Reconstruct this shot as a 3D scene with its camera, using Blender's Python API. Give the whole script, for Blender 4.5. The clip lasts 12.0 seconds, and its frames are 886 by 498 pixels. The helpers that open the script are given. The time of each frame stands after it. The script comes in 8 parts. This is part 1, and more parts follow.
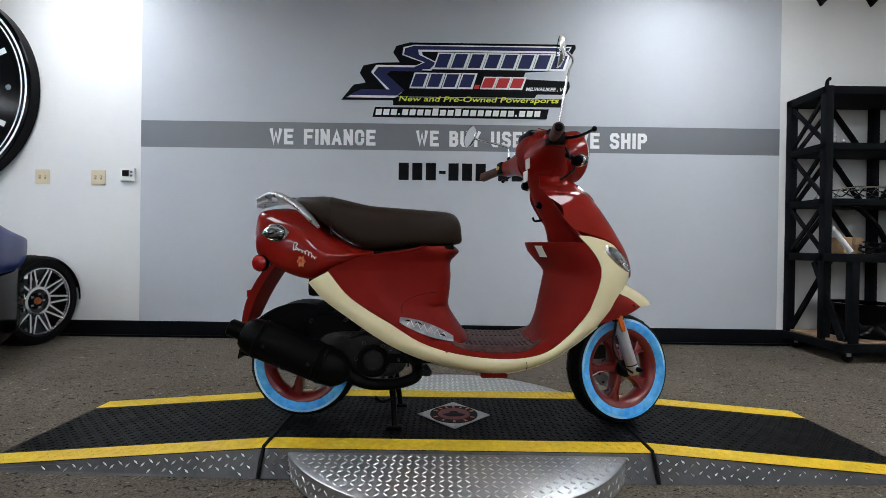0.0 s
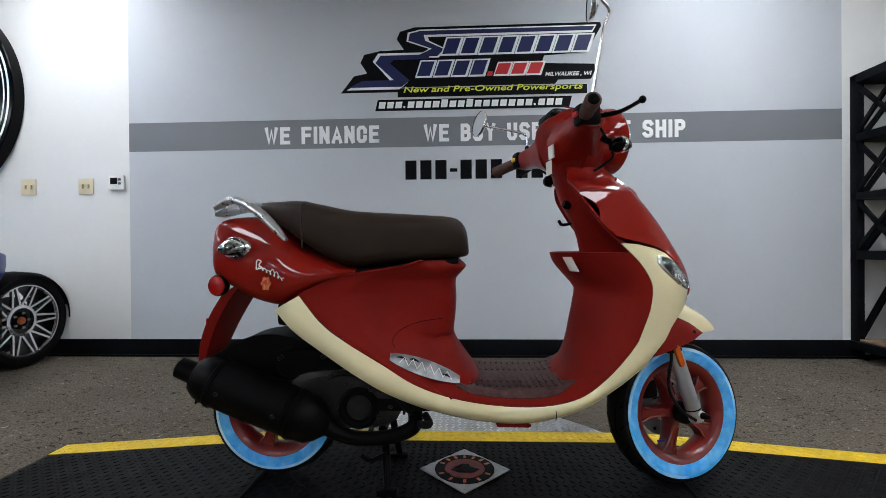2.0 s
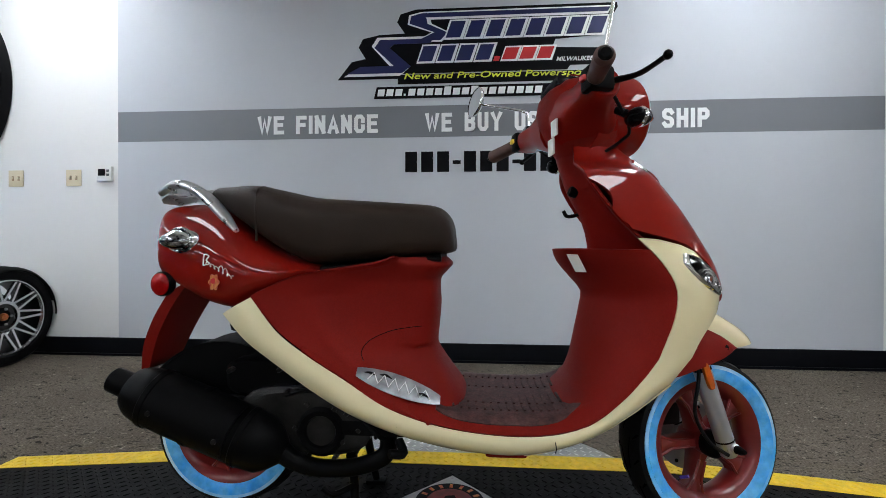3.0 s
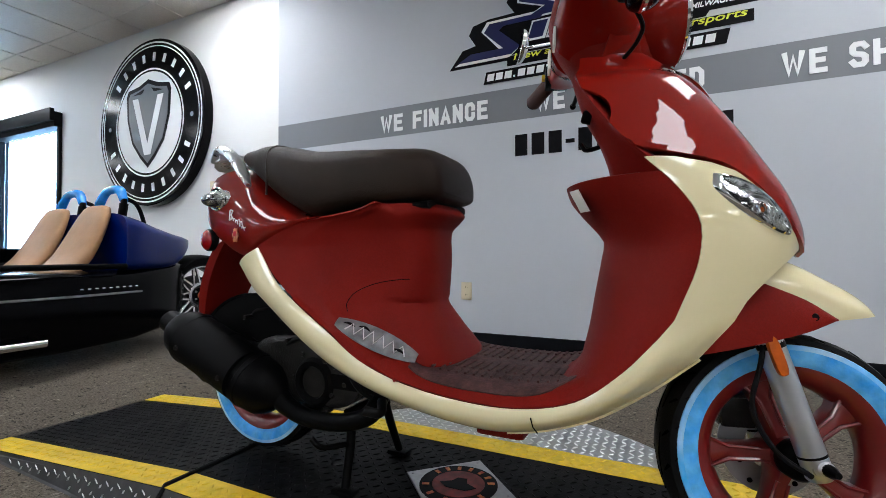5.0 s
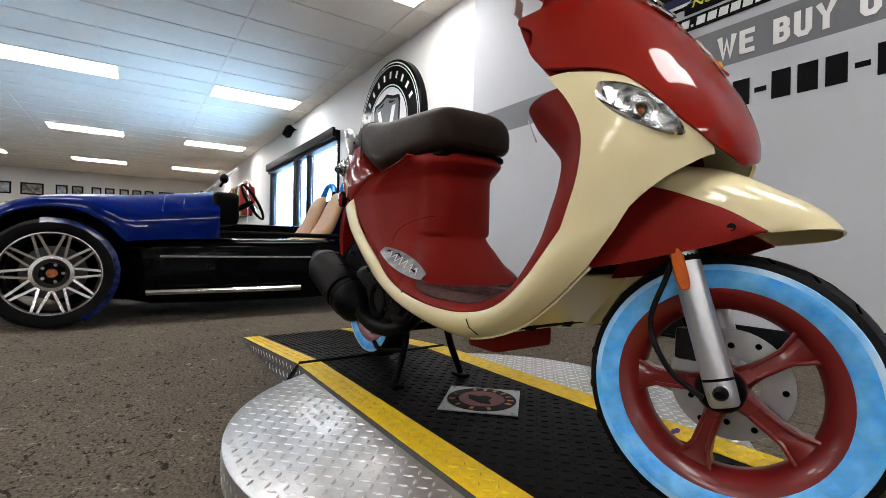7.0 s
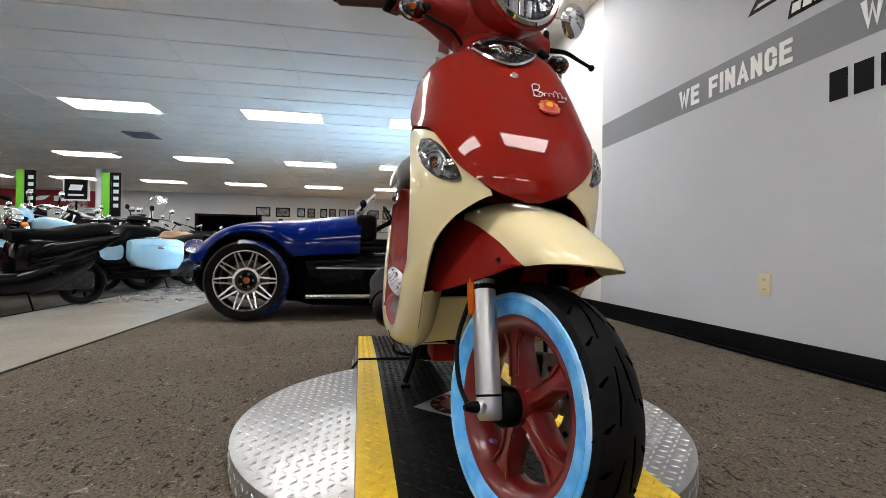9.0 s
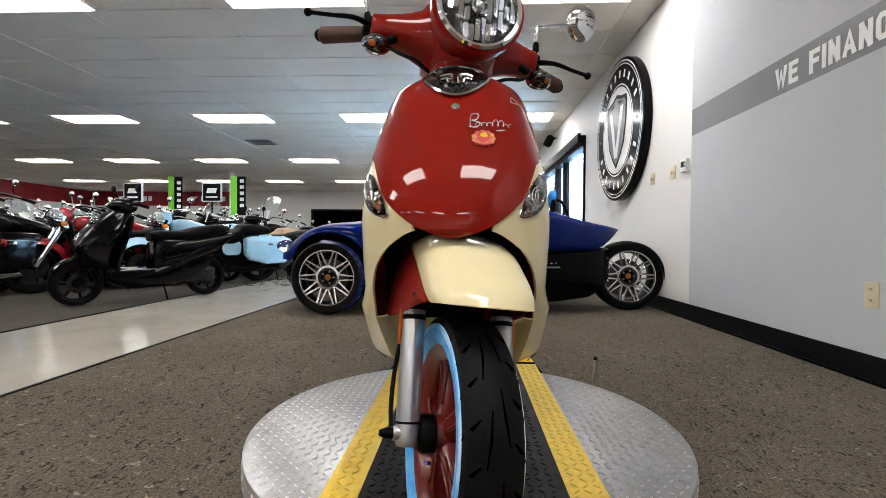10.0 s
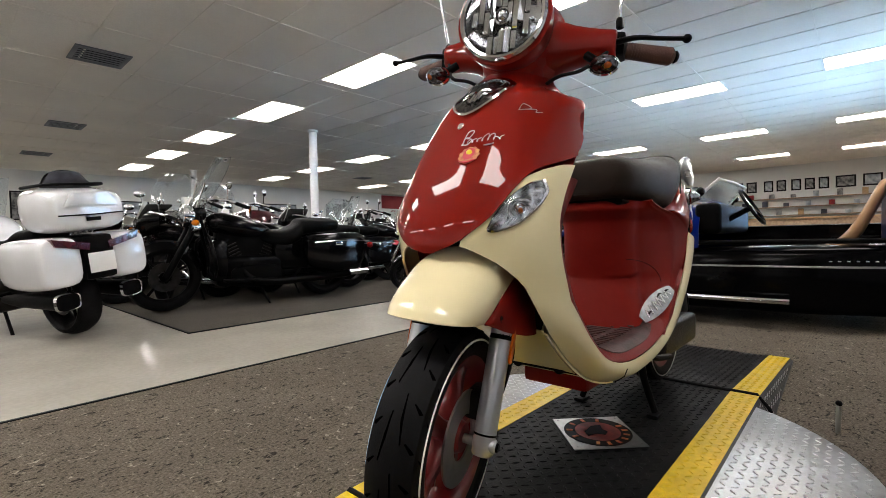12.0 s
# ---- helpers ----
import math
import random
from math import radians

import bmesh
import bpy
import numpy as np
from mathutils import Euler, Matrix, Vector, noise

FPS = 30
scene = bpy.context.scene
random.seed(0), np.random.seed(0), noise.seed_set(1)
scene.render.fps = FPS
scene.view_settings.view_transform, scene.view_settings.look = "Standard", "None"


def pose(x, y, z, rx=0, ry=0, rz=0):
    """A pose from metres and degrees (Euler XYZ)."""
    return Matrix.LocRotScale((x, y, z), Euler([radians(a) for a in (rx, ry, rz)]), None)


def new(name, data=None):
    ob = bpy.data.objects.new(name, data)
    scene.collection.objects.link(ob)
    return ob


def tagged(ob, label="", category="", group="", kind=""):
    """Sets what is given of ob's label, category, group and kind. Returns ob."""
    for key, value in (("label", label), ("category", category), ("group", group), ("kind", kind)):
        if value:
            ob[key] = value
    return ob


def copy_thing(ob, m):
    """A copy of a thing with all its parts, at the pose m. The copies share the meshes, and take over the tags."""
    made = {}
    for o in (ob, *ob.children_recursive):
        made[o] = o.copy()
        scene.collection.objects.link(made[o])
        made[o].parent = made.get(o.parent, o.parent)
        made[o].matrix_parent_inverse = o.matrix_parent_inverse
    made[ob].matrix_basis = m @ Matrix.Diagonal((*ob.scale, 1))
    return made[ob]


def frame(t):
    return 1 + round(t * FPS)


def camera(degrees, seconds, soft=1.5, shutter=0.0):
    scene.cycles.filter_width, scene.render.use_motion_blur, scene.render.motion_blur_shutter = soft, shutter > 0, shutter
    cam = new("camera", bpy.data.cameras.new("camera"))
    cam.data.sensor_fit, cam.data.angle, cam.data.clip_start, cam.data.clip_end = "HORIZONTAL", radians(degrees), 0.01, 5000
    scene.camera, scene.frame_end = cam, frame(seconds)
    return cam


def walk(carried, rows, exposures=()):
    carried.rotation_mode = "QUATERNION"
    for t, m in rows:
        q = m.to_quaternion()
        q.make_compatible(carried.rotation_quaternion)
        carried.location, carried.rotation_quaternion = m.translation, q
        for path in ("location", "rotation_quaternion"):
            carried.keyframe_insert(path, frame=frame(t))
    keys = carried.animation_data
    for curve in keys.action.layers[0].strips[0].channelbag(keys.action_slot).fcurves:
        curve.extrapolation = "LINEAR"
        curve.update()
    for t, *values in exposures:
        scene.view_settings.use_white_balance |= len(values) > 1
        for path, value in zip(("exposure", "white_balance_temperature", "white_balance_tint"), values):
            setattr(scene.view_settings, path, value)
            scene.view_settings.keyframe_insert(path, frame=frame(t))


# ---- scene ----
# ---- camera ----
cam = camera(88, 12.0, soft=0.4)
PATH = [
    (0, pose(-0.140, -1.828, 0.785, 89.69, -0.81, 0.01)),
    (0.5, pose(-0.146, -1.763, 0.785, 88.54, -1.86, -1.15)),
    (1, pose(-0.136, -1.666, 0.806, 88.81, -0.29, -0.51)),
    (1.5, pose(-0.111, -1.562, 0.820, 89.10, 0.32, 1.11)),
    (2, pose(-0.082, -1.449, 0.826, 89.74, 0.46, 2.63)),
    (2.5, pose(-0.049, -1.332, 0.822, 89.40, 0.16, 2.48)),
    (3, pose(-0.009, -1.222, 0.813, 89.65, -0.08, 4.31)),
    (5, pose(0.383, -0.996, 0.665, 90.86, 0.01, 25.81)),
    (5.5, pose(0.487, -0.948, 0.616, 90.34, -0.06, 30.31)),
    (6, pose(0.646, -0.889, 0.563, 90.59, 0.79, 37.92)),
    (6.5, pose(0.795, -0.846, 0.540, 90.60, -1.02, 47.71)),
    (7, pose(0.933, -0.767, 0.524, 89.84, -1.11, 56.02)),
    (9, pose(1.343, -0.261, 0.575, 90.45, -0.77, 79.77)),
    (9.5, pose(1.376, -0.120, 0.615, 89.81, -0.60, 85.11)),
    (10, pose(1.398, 0.054, 0.656, 89.04, -0.51, 92.89)),
    (10.5, pose(1.400, 0.204, 0.676, 88.35, -0.22, 101.68)),
    (11, pose(1.350, 0.370, 0.691, 87.81, 0.42, 112.58)),
    (11.5, pose(1.302, 0.498, 0.705, 88.00, 0.88, 121.70)),
    (12, pose(1.232, 0.646, 0.694, 88.41, 1.38, 132.18)),
]
walk(cam, PATH, exposures=[(0, -0.16, 5900, 9), (3.2, -0.12, 5900, 9), (5.5, 0.0, 6000, 11), (7.2, 0.02, 6550, 13), (9.5, 0.08, 6650, 13), (12, 0.08, 6700, 13)])

# ---- world and light ----
world = bpy.data.worlds.new("world")
scene.world = world
world.use_nodes = True
wn = world.node_tree.nodes
sky = wn.new("ShaderNodeTexSky")
sky.sky_type, sky.sun_disc, sky.sun_elevation, sky.sun_rotation = "NISHITA", False, radians(35), radians(20)
world.node_tree.links.new(sky.outputs[0], wn["Background"].inputs[0])
wn["Background"].inputs[1].default_value = 0.12
LAMP = 18.0          # radiance of the ceiling panels
DAY = 12.0           # radiance of the glowing backdrop for the bright street outside the shop window

# ---- materials ----
def mat(name, col, rough=0.5, metal=0.0, var=0.12, scale=6.0, fine=0.0, fscale=120.0, bump=0.0, bscale=200.0, coat=0.0,
        spec=0.5, col2=None, rvar=0.1, emit=0.0, alpha=1.0, trans=0.0, ior=1.45, isl=0.0):
    m = bpy.data.materials.new(name)
    m.use_nodes = True
    nt = m.node_tree
    b = nt.nodes["Principled BSDF"]
    N, Lk = nt.nodes.new, nt.links.new
    co = N("ShaderNodeTexCoord")
    n1 = N("ShaderNodeTexNoise")
    n1.inputs["Scale"].default_value, n1.inputs["Detail"].default_value = scale, 6
    Lk(co.outputs["Object"], n1.inputs["Vector"])
    ramp = N("ShaderNodeValToRGB")
    c2 = col2 if col2 else tuple(c * (1 - var) for c in col)
    c1 = col if col2 else tuple(min(1, c * (1 + var)) for c in col)
    ramp.color_ramp.elements[0].position, ramp.color_ramp.elements[1].position = 0.35, 0.68
    ramp.color_ramp.elements[0].color, ramp.color_ramp.elements[1].color = (*c2, 1), (*c1, 1)
    Lk(n1.outputs["Fac"], ramp.inputs["Fac"])
    out = ramp.outputs["Color"]
    if fine:
        n2 = N("ShaderNodeTexNoise")
        n2.inputs["Scale"].default_value, n2.inputs["Detail"].default_value = fscale, 3
        Lk(co.outputs["Object"], n2.inputs["Vector"])
        mr = N("ShaderNodeMapRange")
        mr.inputs["From Min"].default_value, mr.inputs["From Max"].default_value = 0.3, 0.7
        mr.inputs["To Min"].default_value, mr.inputs["To Max"].default_value = 1 - fine, 1 + fine
        Lk(n2.outputs["Fac"], mr.inputs["Value"])
        mx = N("ShaderNodeMix")
        mx.data_type, mx.blend_type = "RGBA", "MULTIPLY"
        mx.inputs["Factor"].default_value = 1.0
        Lk(out, mx.inputs["A"])
        Lk(mr.outputs["Result"], mx.inputs["B"])
        out = mx.outputs["Result"]
    Lk(out, b.inputs["Base Color"])
    rr = N("ShaderNodeMapRange")
    rr.inputs["To Min"].default_value, rr.inputs["To Max"].default_value = max(0.02, rough - rvar * rough), min(1, rough + rvar * rough)
    n3 = N("ShaderNodeTexNoise")
    n3.inputs["Scale"].default_value = scale * 3.1
    Lk(co.outputs["Object"], n3.inputs["Vector"])
    Lk(n3.outputs["Fac"], rr.inputs["Value"])
    Lk(rr.outputs["Result"], b.inputs["Roughness"])
    b.inputs["Metallic"].default_value = metal
    b.inputs["Coat Weight"].default_value = coat
    b.inputs["Coat Roughness"].default_value = 0.03
    b.inputs["Specular IOR Level"].default_value = spec
    b.inputs["Transmission Weight"].default_value = trans
    b.inputs["IOR"].default_value = ior
    b.inputs["Alpha"].default_value = alpha
    if emit:
        b.inputs["Emission Color"].default_value = (*col, 1)
        b.inputs["Emission Strength"].default_value = emit
    if bump:
        nb = N("ShaderNodeTexNoise")
        nb.inputs["Scale"].default_value, nb.inputs["Detail"].default_value = bscale, 4
        Lk(co.outputs["Object"], nb.inputs["Vector"])
        bp = N("ShaderNodeBump")
        bp.inputs["Strength"].default_value, bp.inputs["Distance"].default_value = bump, 0.004
        Lk(nb.outputs["Fac"], bp.inputs["Height"])
        Lk(bp.outputs["Normal"], b.inputs["Normal"])
    return m

def flecked(name, base, dark, light, scale, rough):
    """Cut-pile carpet: a mottled ground with dark worm-like flecks and pale tufts."""
    m = mat(name, base, rough, var=0.10, scale=1.7, fine=0.45, fscale=110, bump=1.0, bscale=220, spec=0.1)
    nt = m.node_tree
    b = nt.nodes["Principled BSDF"]
    N, Lk = nt.nodes.new, nt.links.new
    src = b.inputs["Base Color"].links[0].from_socket
    co = N("ShaderNodeTexCoord")
    for k, (c, s, lo, hi, sq) in enumerate(((dark, scale, 0.585, 0.65, 1.7), (light, scale * 1.35, 0.63, 0.72, 0.8), (dark, scale * 2.6, 0.60, 0.70, 1.0))):
        mp = N("ShaderNodeMapping")
        mp.inputs["Scale"].default_value = (1, sq, 1)
        mp.inputs["Location"].default_value = (3.3 * k, 7.1 * k, 0)
        Lk(co.outputs["Object"], mp.inputs["Vector"])
        n = N("ShaderNodeTexNoise")
        n.inputs["Scale"].default_value, n.inputs["Detail"].default_value, n.inputs["Distortion"].default_value = s, 4, 1.6
        Lk(mp.outputs["Vector"], n.inputs["Vector"])
        r = N("ShaderNodeMapRange")
        r.inputs["From Min"].default_value, r.inputs["From Max"].default_value = lo, hi
        r.inputs["To Max"].default_value = 0.85
        Lk(n.outputs["Fac"], r.inputs["Value"])
        mx = N("ShaderNodeMix")
        mx.data_type = "RGBA"
        Lk(r.outputs["Result"], mx.inputs["Factor"])
        Lk(src, mx.inputs["A"])
        mx.inputs["B"].default_value = (*c, 1)
        src = mx.outputs["Result"]
    Lk(src, b.inputs["Base Color"])
    return m

M = {}
M["carpet"] = flecked("carpet", (0.126, 0.107, 0.084), (0.010, 0.009, 0.0085), (0.34, 0.30, 0.245), 26, 0.95)
# The same carpet with the shade among the parked motorcycles in its colour.
M["carpet_shaded"] = flecked("carpet_shaded", (0.078, 0.070, 0.060), (0.034, 0.031, 0.028), (0.13, 0.118, 0.10), 22, 0.95)
M["tile"] = mat("tile", (0.42, 0.39, 0.34), 0.16, var=0.07, scale=2.2, fine=0.06, fscale=40, spec=0.5, rvar=0.5)
M["wall_white"] = mat("wall_white", (0.76, 0.76, 0.755), 0.6, var=0.02, scale=1.2, bump=0.12, bscale=320, spec=0.3)
# White wall paint toned down for the dimmer light at the far end.
M["wall_dimmed"] = mat("wall_dimmed", (0.66, 0.65, 0.62), 0.7, var=0.06, scale=0.6, bump=0.1, bscale=200, spec=0.2)
M["wall_grey"] = mat("wall_grey", (0.525, 0.548, 0.592), 0.6, var=0.025, scale=1.1, bump=0.10, bscale=320, spec=0.18)
M["wall_band"] = mat("wall_band", (0.19, 0.20, 0.22), 0.42, var=0.03, scale=1.5, bump=0.10, bscale=320, spec=0.4)
M["base_black"] = mat("base_black", (0.0048, 0.0054, 0.0072), 0.5, var=0.2, scale=3, spec=0.08)
M["ceil"] = mat("ceil", (0.84, 0.80, 0.72), 0.9, var=0.04, scale=0.8, fine=0.05, fscale=70, bump=0.5, bscale=160, spec=0.2)
M["tbar"] = mat("tbar", (0.72, 0.72, 0.70), 0.5, var=0.03)
M["panel_light"] = mat("panel_light", (1.0, 0.985, 0.95), 0.6, emit=LAMP, var=0.0)
M["white_paint"] = mat("white_paint", (0.8, 0.8, 0.79), 0.45, var=0.03)
M["text_white"] = mat("text_white", (0.86, 0.87, 0.88), 0.5, var=0.02)
M["text_black"] = mat("text_black", (0.0048, 0.0048, 0.0060), 0.5, var=0.1, spec=0.08)
M["ivory"] = mat("ivory", (0.66, 0.58, 0.40), 0.4, var=0.04)
M["red_gloss"] = mat("red_gloss", (0.218, 0.0075, 0.0035), 0.4, var=0.05, scale=3, coat=0.66, spec=0.03)
M["red_matte"] = mat("red_matte", (0.178, 0.0085, 0.0052), 0.5, var=0.07, scale=8, fine=0.06, fscale=300, bump=0.18, bscale=900, spec=0.10)
M["red_rim"] = mat("red_rim", (0.15, 0.0085, 0.008), 0.32, var=0.08, scale=9, coat=0.3)
M["cream"] = mat("cream", (0.78, 0.69, 0.42), 0.35, var=0.025, scale=3, coat=0.9, spec=0.1)
M["seat"] = mat("seat", (0.021, 0.0128, 0.0086), 0.45, var=0.14, scale=10, bump=0.35, bscale=700, spec=0.17)
M["mat_rubber"] = mat("mat_rubber", (0.062, 0.027, 0.025), 0.6, var=0.45, scale=34, fine=0.3, fscale=150, bump=0.4, bscale=180)
M["rubber"] = mat("rubber", (0.0044, 0.0044, 0.0050), 0.55, var=0.3, scale=14, bump=0.2, bscale=500, spec=0.12)
M["blue_wall"] = mat("blue_wall", (0.17, 0.55, 0.97), 0.5, col2=(0.035, 0.33, 0.88), scale=22, fine=0.12, fscale=60, bump=0.2, bscale=160)
M["pale_wall"] = mat("pale_wall", (0.62, 0.80, 0.95), 0.5, col2=(0.05, 0.42, 0.93), scale=7, fine=0.08, fscale=60, bump=0.2, bscale=160)
M["reflector_orange"] = mat("reflector_orange", (0.46, 0.088, 0.005), 0.30, var=0.15, scale=60, spec=0.2)
# Near-black that puts the shade of grooves, holes and openings into colour.
M["sipe"] = mat("sipe", (0.0006, 0.0006, 0.0006), 0.9, var=0.2, spec=0.0)
M["fork_silver"] = mat("fork_silver", (0.52, 0.53, 0.56), 0.30, metal=0.85, var=0.02, scale=5)
# Black patches in the metal paint the dark reflections of a lamp's inside.
M["lamp_dark"] = mat("lamp_dark", (0.20, 0.20, 0.22), 0.12, metal=0.95, col2=(0.003, 0.003, 0.004), scale=150)
M["amber_dim"] = mat("amber_dim", (0.30, 0.060, 0.006), 0.15, var=0.25, scale=60, coat=0.5)
M["black_plastic"] = mat("black_plastic", (0.0019, 0.0019, 0.0021), 0.52, var=0.25, scale=12, bump=0.2, bscale=600, spec=0.07)
M["black_metal"] = mat("black_metal", (0.0018, 0.0018, 0.0020), 0.42, var=0.35, scale=16, bump=0.15, bscale=260, spec=0.07)
M["black_gloss"] = mat("black_gloss", (0.0018, 0.0018, 0.0023), 0.12, var=0.2, scale=5, spec=0.10)
M["engine"] = mat("engine", (0.020, 0.019, 0.018), 0.38, metal=0.45, spec=0.25, var=0.4, scale=22, bump=0.4, bscale=220)
M["chrome"] = mat("chrome", (0.80, 0.81, 0.83), 0.07, metal=1.0, var=0.02)
M["silver"] = mat("silver", (0.56, 0.57, 0.59), 0.28, metal=0.85, var=0.05, scale=12, fine=0.03, fscale=400)
M["steel"] = mat("steel", (0.40, 0.40, 0.40), 0.35, metal=0.9, var=0.15, scale=15)
M["mirror"] = mat("mirror", (0.9, 0.9, 0.9), 0.02, metal=1.0, var=0.0, rvar=0.0)
M["grip"] = mat("grip", (0.075, 0.032, 0.024), 0.6, var=0.15, scale=30, bump=0.4, bscale=300)
M["amber"] = mat("amber", (0.75, 0.19, 0.012), 0.12, var=0.08, scale=40, coat=0.6)
M["red_lens"] = mat("red_lens", (0.30, 0.004, 0.004), 0.15, var=0.2, scale=60, coat=0.35, spec=0.2)
M["glass"] = mat("glass", (0.95, 0.97, 0.98), 0.03, trans=1.0, var=0.0, rvar=0.0)
M["smoke"] = mat("smoke", (0.35, 0.37, 0.38), 0.06, trans=0.85, var=0.1, rvar=0.0)
M["screen"] = mat("screen", (0.85, 0.9, 0.92), 0.04, trans=0.95, var=0.0, rvar=0.0)
# Bright and dark patches in the metal stand in for facet reflections.
M["lamp_bowl"] = mat("lamp_bowl", (0.70, 0.71, 0.73), 0.10, metal=0.95, col2=(0.015, 0.015, 0.017), scale=75)
M["bike_black"] = mat("bike_black", (0.0025, 0.0025, 0.003), 0.13, var=0.2, scale=6, spec=0.22)
M["plate_grey"] = mat("plate_grey", (0.20, 0.205, 0.22), 0.35, metal=0.7, col2=(0.42, 0.43, 0.45), scale=30)
M["bulb"] = mat("bulb", (0.62, 0.30, 0.16), 0.2, var=0.2, scale=40)
M["plate_steel"] = mat("plate_steel", (0.46, 0.465, 0.47), 0.34, metal=0.88, var=0.10, scale=5, fine=0.10, fscale=50, bump=0.12, bscale=120, rvar=0.35)
M["plate_dark"] = mat("plate_dark", (0.075, 0.075, 0.077), 0.45, metal=0.6, var=0.18, scale=7, fine=0.12, fscale=60, rvar=0.3)
# Raised bars paler than their plate, the light they catch put in the colour.
M["tread_steel"] = mat("tread_steel", (0.86, 0.865, 0.87), 0.34, metal=0.9, var=0.06, scale=9)
M["plate_black"] = mat("plate_black", (0.0042, 0.0042, 0.0045), 0.5, spec=0.10, var=0.35, scale=5, fine=0.3, fscale=60, bump=0.2, bscale=160, rvar=0.3)
M["yellow"] = mat("yellow", (0.74, 0.50, 0.012), 0.45, var=0.06, scale=7, fine=0.12, fscale=45, bump=0.25, bscale=220)
M["decal_silver"] = mat("decal_silver", (0.62, 0.63, 0.65), 0.3, metal=0.5, var=0.08, scale=40)
M["decal_white"] = mat("decal_white", (0.8, 0.78, 0.72), 0.4, var=0.04)
M["decal_gold"] = mat("decal_gold", (0.62, 0.26, 0.05), 0.45, col2=(0.42, 0.035, 0.02), scale=110)
M["medal_red"] = mat("medal_red", (0.16, 0.014, 0.010), 0.45, var=0.4, scale=40)
M["car_blue"] = mat("car_blue", (0.0, 0.009, 0.125), 0.3, var=0.08, scale=2, coat=0.40, spec=0.02)
M["film_blue"] = mat("film_blue", (0.02, 0.26, 0.75), 0.25, var=0.25, scale=14, bump=0.6, bscale=30, coat=0.3)
M["car_film"] = mat("car_film", (0.010, 0.030, 0.16), 0.25, col2=(0.003, 0.006, 0.035), scale=24, bump=0.8, bscale=25)
M["tan"] = mat("tan", (0.37, 0.205, 0.095), 0.5, var=0.08, scale=9, bump=0.2, bscale=300)
M["rim_cut"] = mat("rim_cut", (0.72, 0.72, 0.73), 0.18, metal=0.9, var=0.04)
M["shelf"] = mat("shelf", (0.0048, 0.0057, 0.0072), 0.5, var=0.2, scale=8, bump=0.15, bscale=120, spec=0.07)
M["wood"] = mat("wood", (0.30, 0.20, 0.12), 0.6, var=0.25, scale=14)
M["cardboard"] = mat("cardboard", (0.42, 0.27, 0.14), 0.8, var=0.12, scale=20)
M["pale_blue"] = mat("pale_blue", (0.36, 0.62, 0.78), 0.25, var=0.05, coat=0.8)
M["pearl"] = mat("pearl", (0.74, 0.75, 0.77), 0.22, var=0.03, coat=0.9)
M["bike_red"] = mat("bike_red", (0.30, 0.012, 0.02), 0.2, var=0.1, coat=1.0)
M["maroon"] = mat("maroon", (0.06, 0.008, 0.012), 0.2, var=0.1, coat=1.0)
M["banner_red"] = mat("banner_red", (0.24, 0.008, 0.014), 0.5, var=0.08, scale=1.5)
M["green"] = mat("green", (0.16, 0.60, 0.03), 0.5, var=0.06)
M["photo_dark"] = mat("photo_dark", (0.03, 0.03, 0.035), 0.4, col2=(0.30, 0.29, 0.28), scale=9)
M["photo_light"] = mat("photo_light", (0.5, 0.52, 0.55), 0.4, col2=(0.16, 0.18, 0.2), scale=7)
M["logo_blue"] = mat("logo_blue", (0.006, 0.010, 0.085), 0.4, var=0.12, scale=7)
M["logo_red"] = mat("logo_red", (0.55, 0.02, 0.025), 0.4, var=0.05)
M["logo_yellow"] = mat("logo_yellow", (0.72, 0.76, 0.05), 0.45, var=0.03)
M["shield_grey"] = mat("shield_grey", (0.12, 0.13, 0.145), 0.4, var=0.06)
M["outside"] = mat("outside", (0.50, 0.75, 1.0), 0.9, emit=DAY, var=0.1)
M["frame_dark"] = mat("frame_dark", (0.0060, 0.0060, 0.0070), 0.45, var=0.15, spec=0.10)
M["cloth_lime"] = mat("cloth_lime", (0.158, 0.270, 0.023), 0.9, var=0.15, scale=20)
M["cloth_red"] = mat("cloth_red", (0.225, 0.013, 0.013), 0.9, var=0.2, scale=20)
M["cloth_orange"] = mat("cloth_orange", (0.270, 0.090, 0.013), 0.9, var=0.2, scale=20)
M["cloth_dark"] = mat("cloth_dark", (0.03, 0.03, 0.04), 0.9, var=0.3, scale=20)
M["rod_purple"] = mat("rod_purple", (0.06, 0.04, 0.35), 0.3, var=0.1)

# ---- building helpers ----
OFF = {}

def thing(name, base, label, category, group="", kind=""):
    ob = new(name)
    ob.empty_display_size = 0.1
    ob.location = base
    OFF[ob.name] = Vector(base)
    return tagged(ob, label, category, group, kind)

def root(o):
    while o.parent:
        o = o.parent
    return o

def part(name, bm, material, parent=None, label="", flat=False, kind="", sharp=38):
    """One bmesh, in world places, as one mesh object under a thing or part."""
    me = bpy.data.meshes.new(name)
    if parent is not None:
        bmesh.ops.translate(bm, verts=bm.verts, vec=-OFF[root(parent).name])
    bmesh.ops.recalc_face_normals(bm, faces=bm.faces)
    lim = radians(sharp)
    for e in bm.edges:
        if len(e.link_faces) == 2 and e.calc_face_angle(0) > lim:
            e.smooth = False
    for fc in bm.faces:
        fc.smooth = not flat
    bm.to_mesh(me)
    bm.free()
    me.materials.append(M[material])
    ob = new(name, me)
    if parent is not None:
        ob.parent = parent
    if label or kind:
        tagged(ob, label, "", "", kind)
    return ob

def solo(name, bm, material, label, category, kind="", group="", flat=False):
    return tagged(part(name, bm, material, None, "", flat), label, category, group, kind)

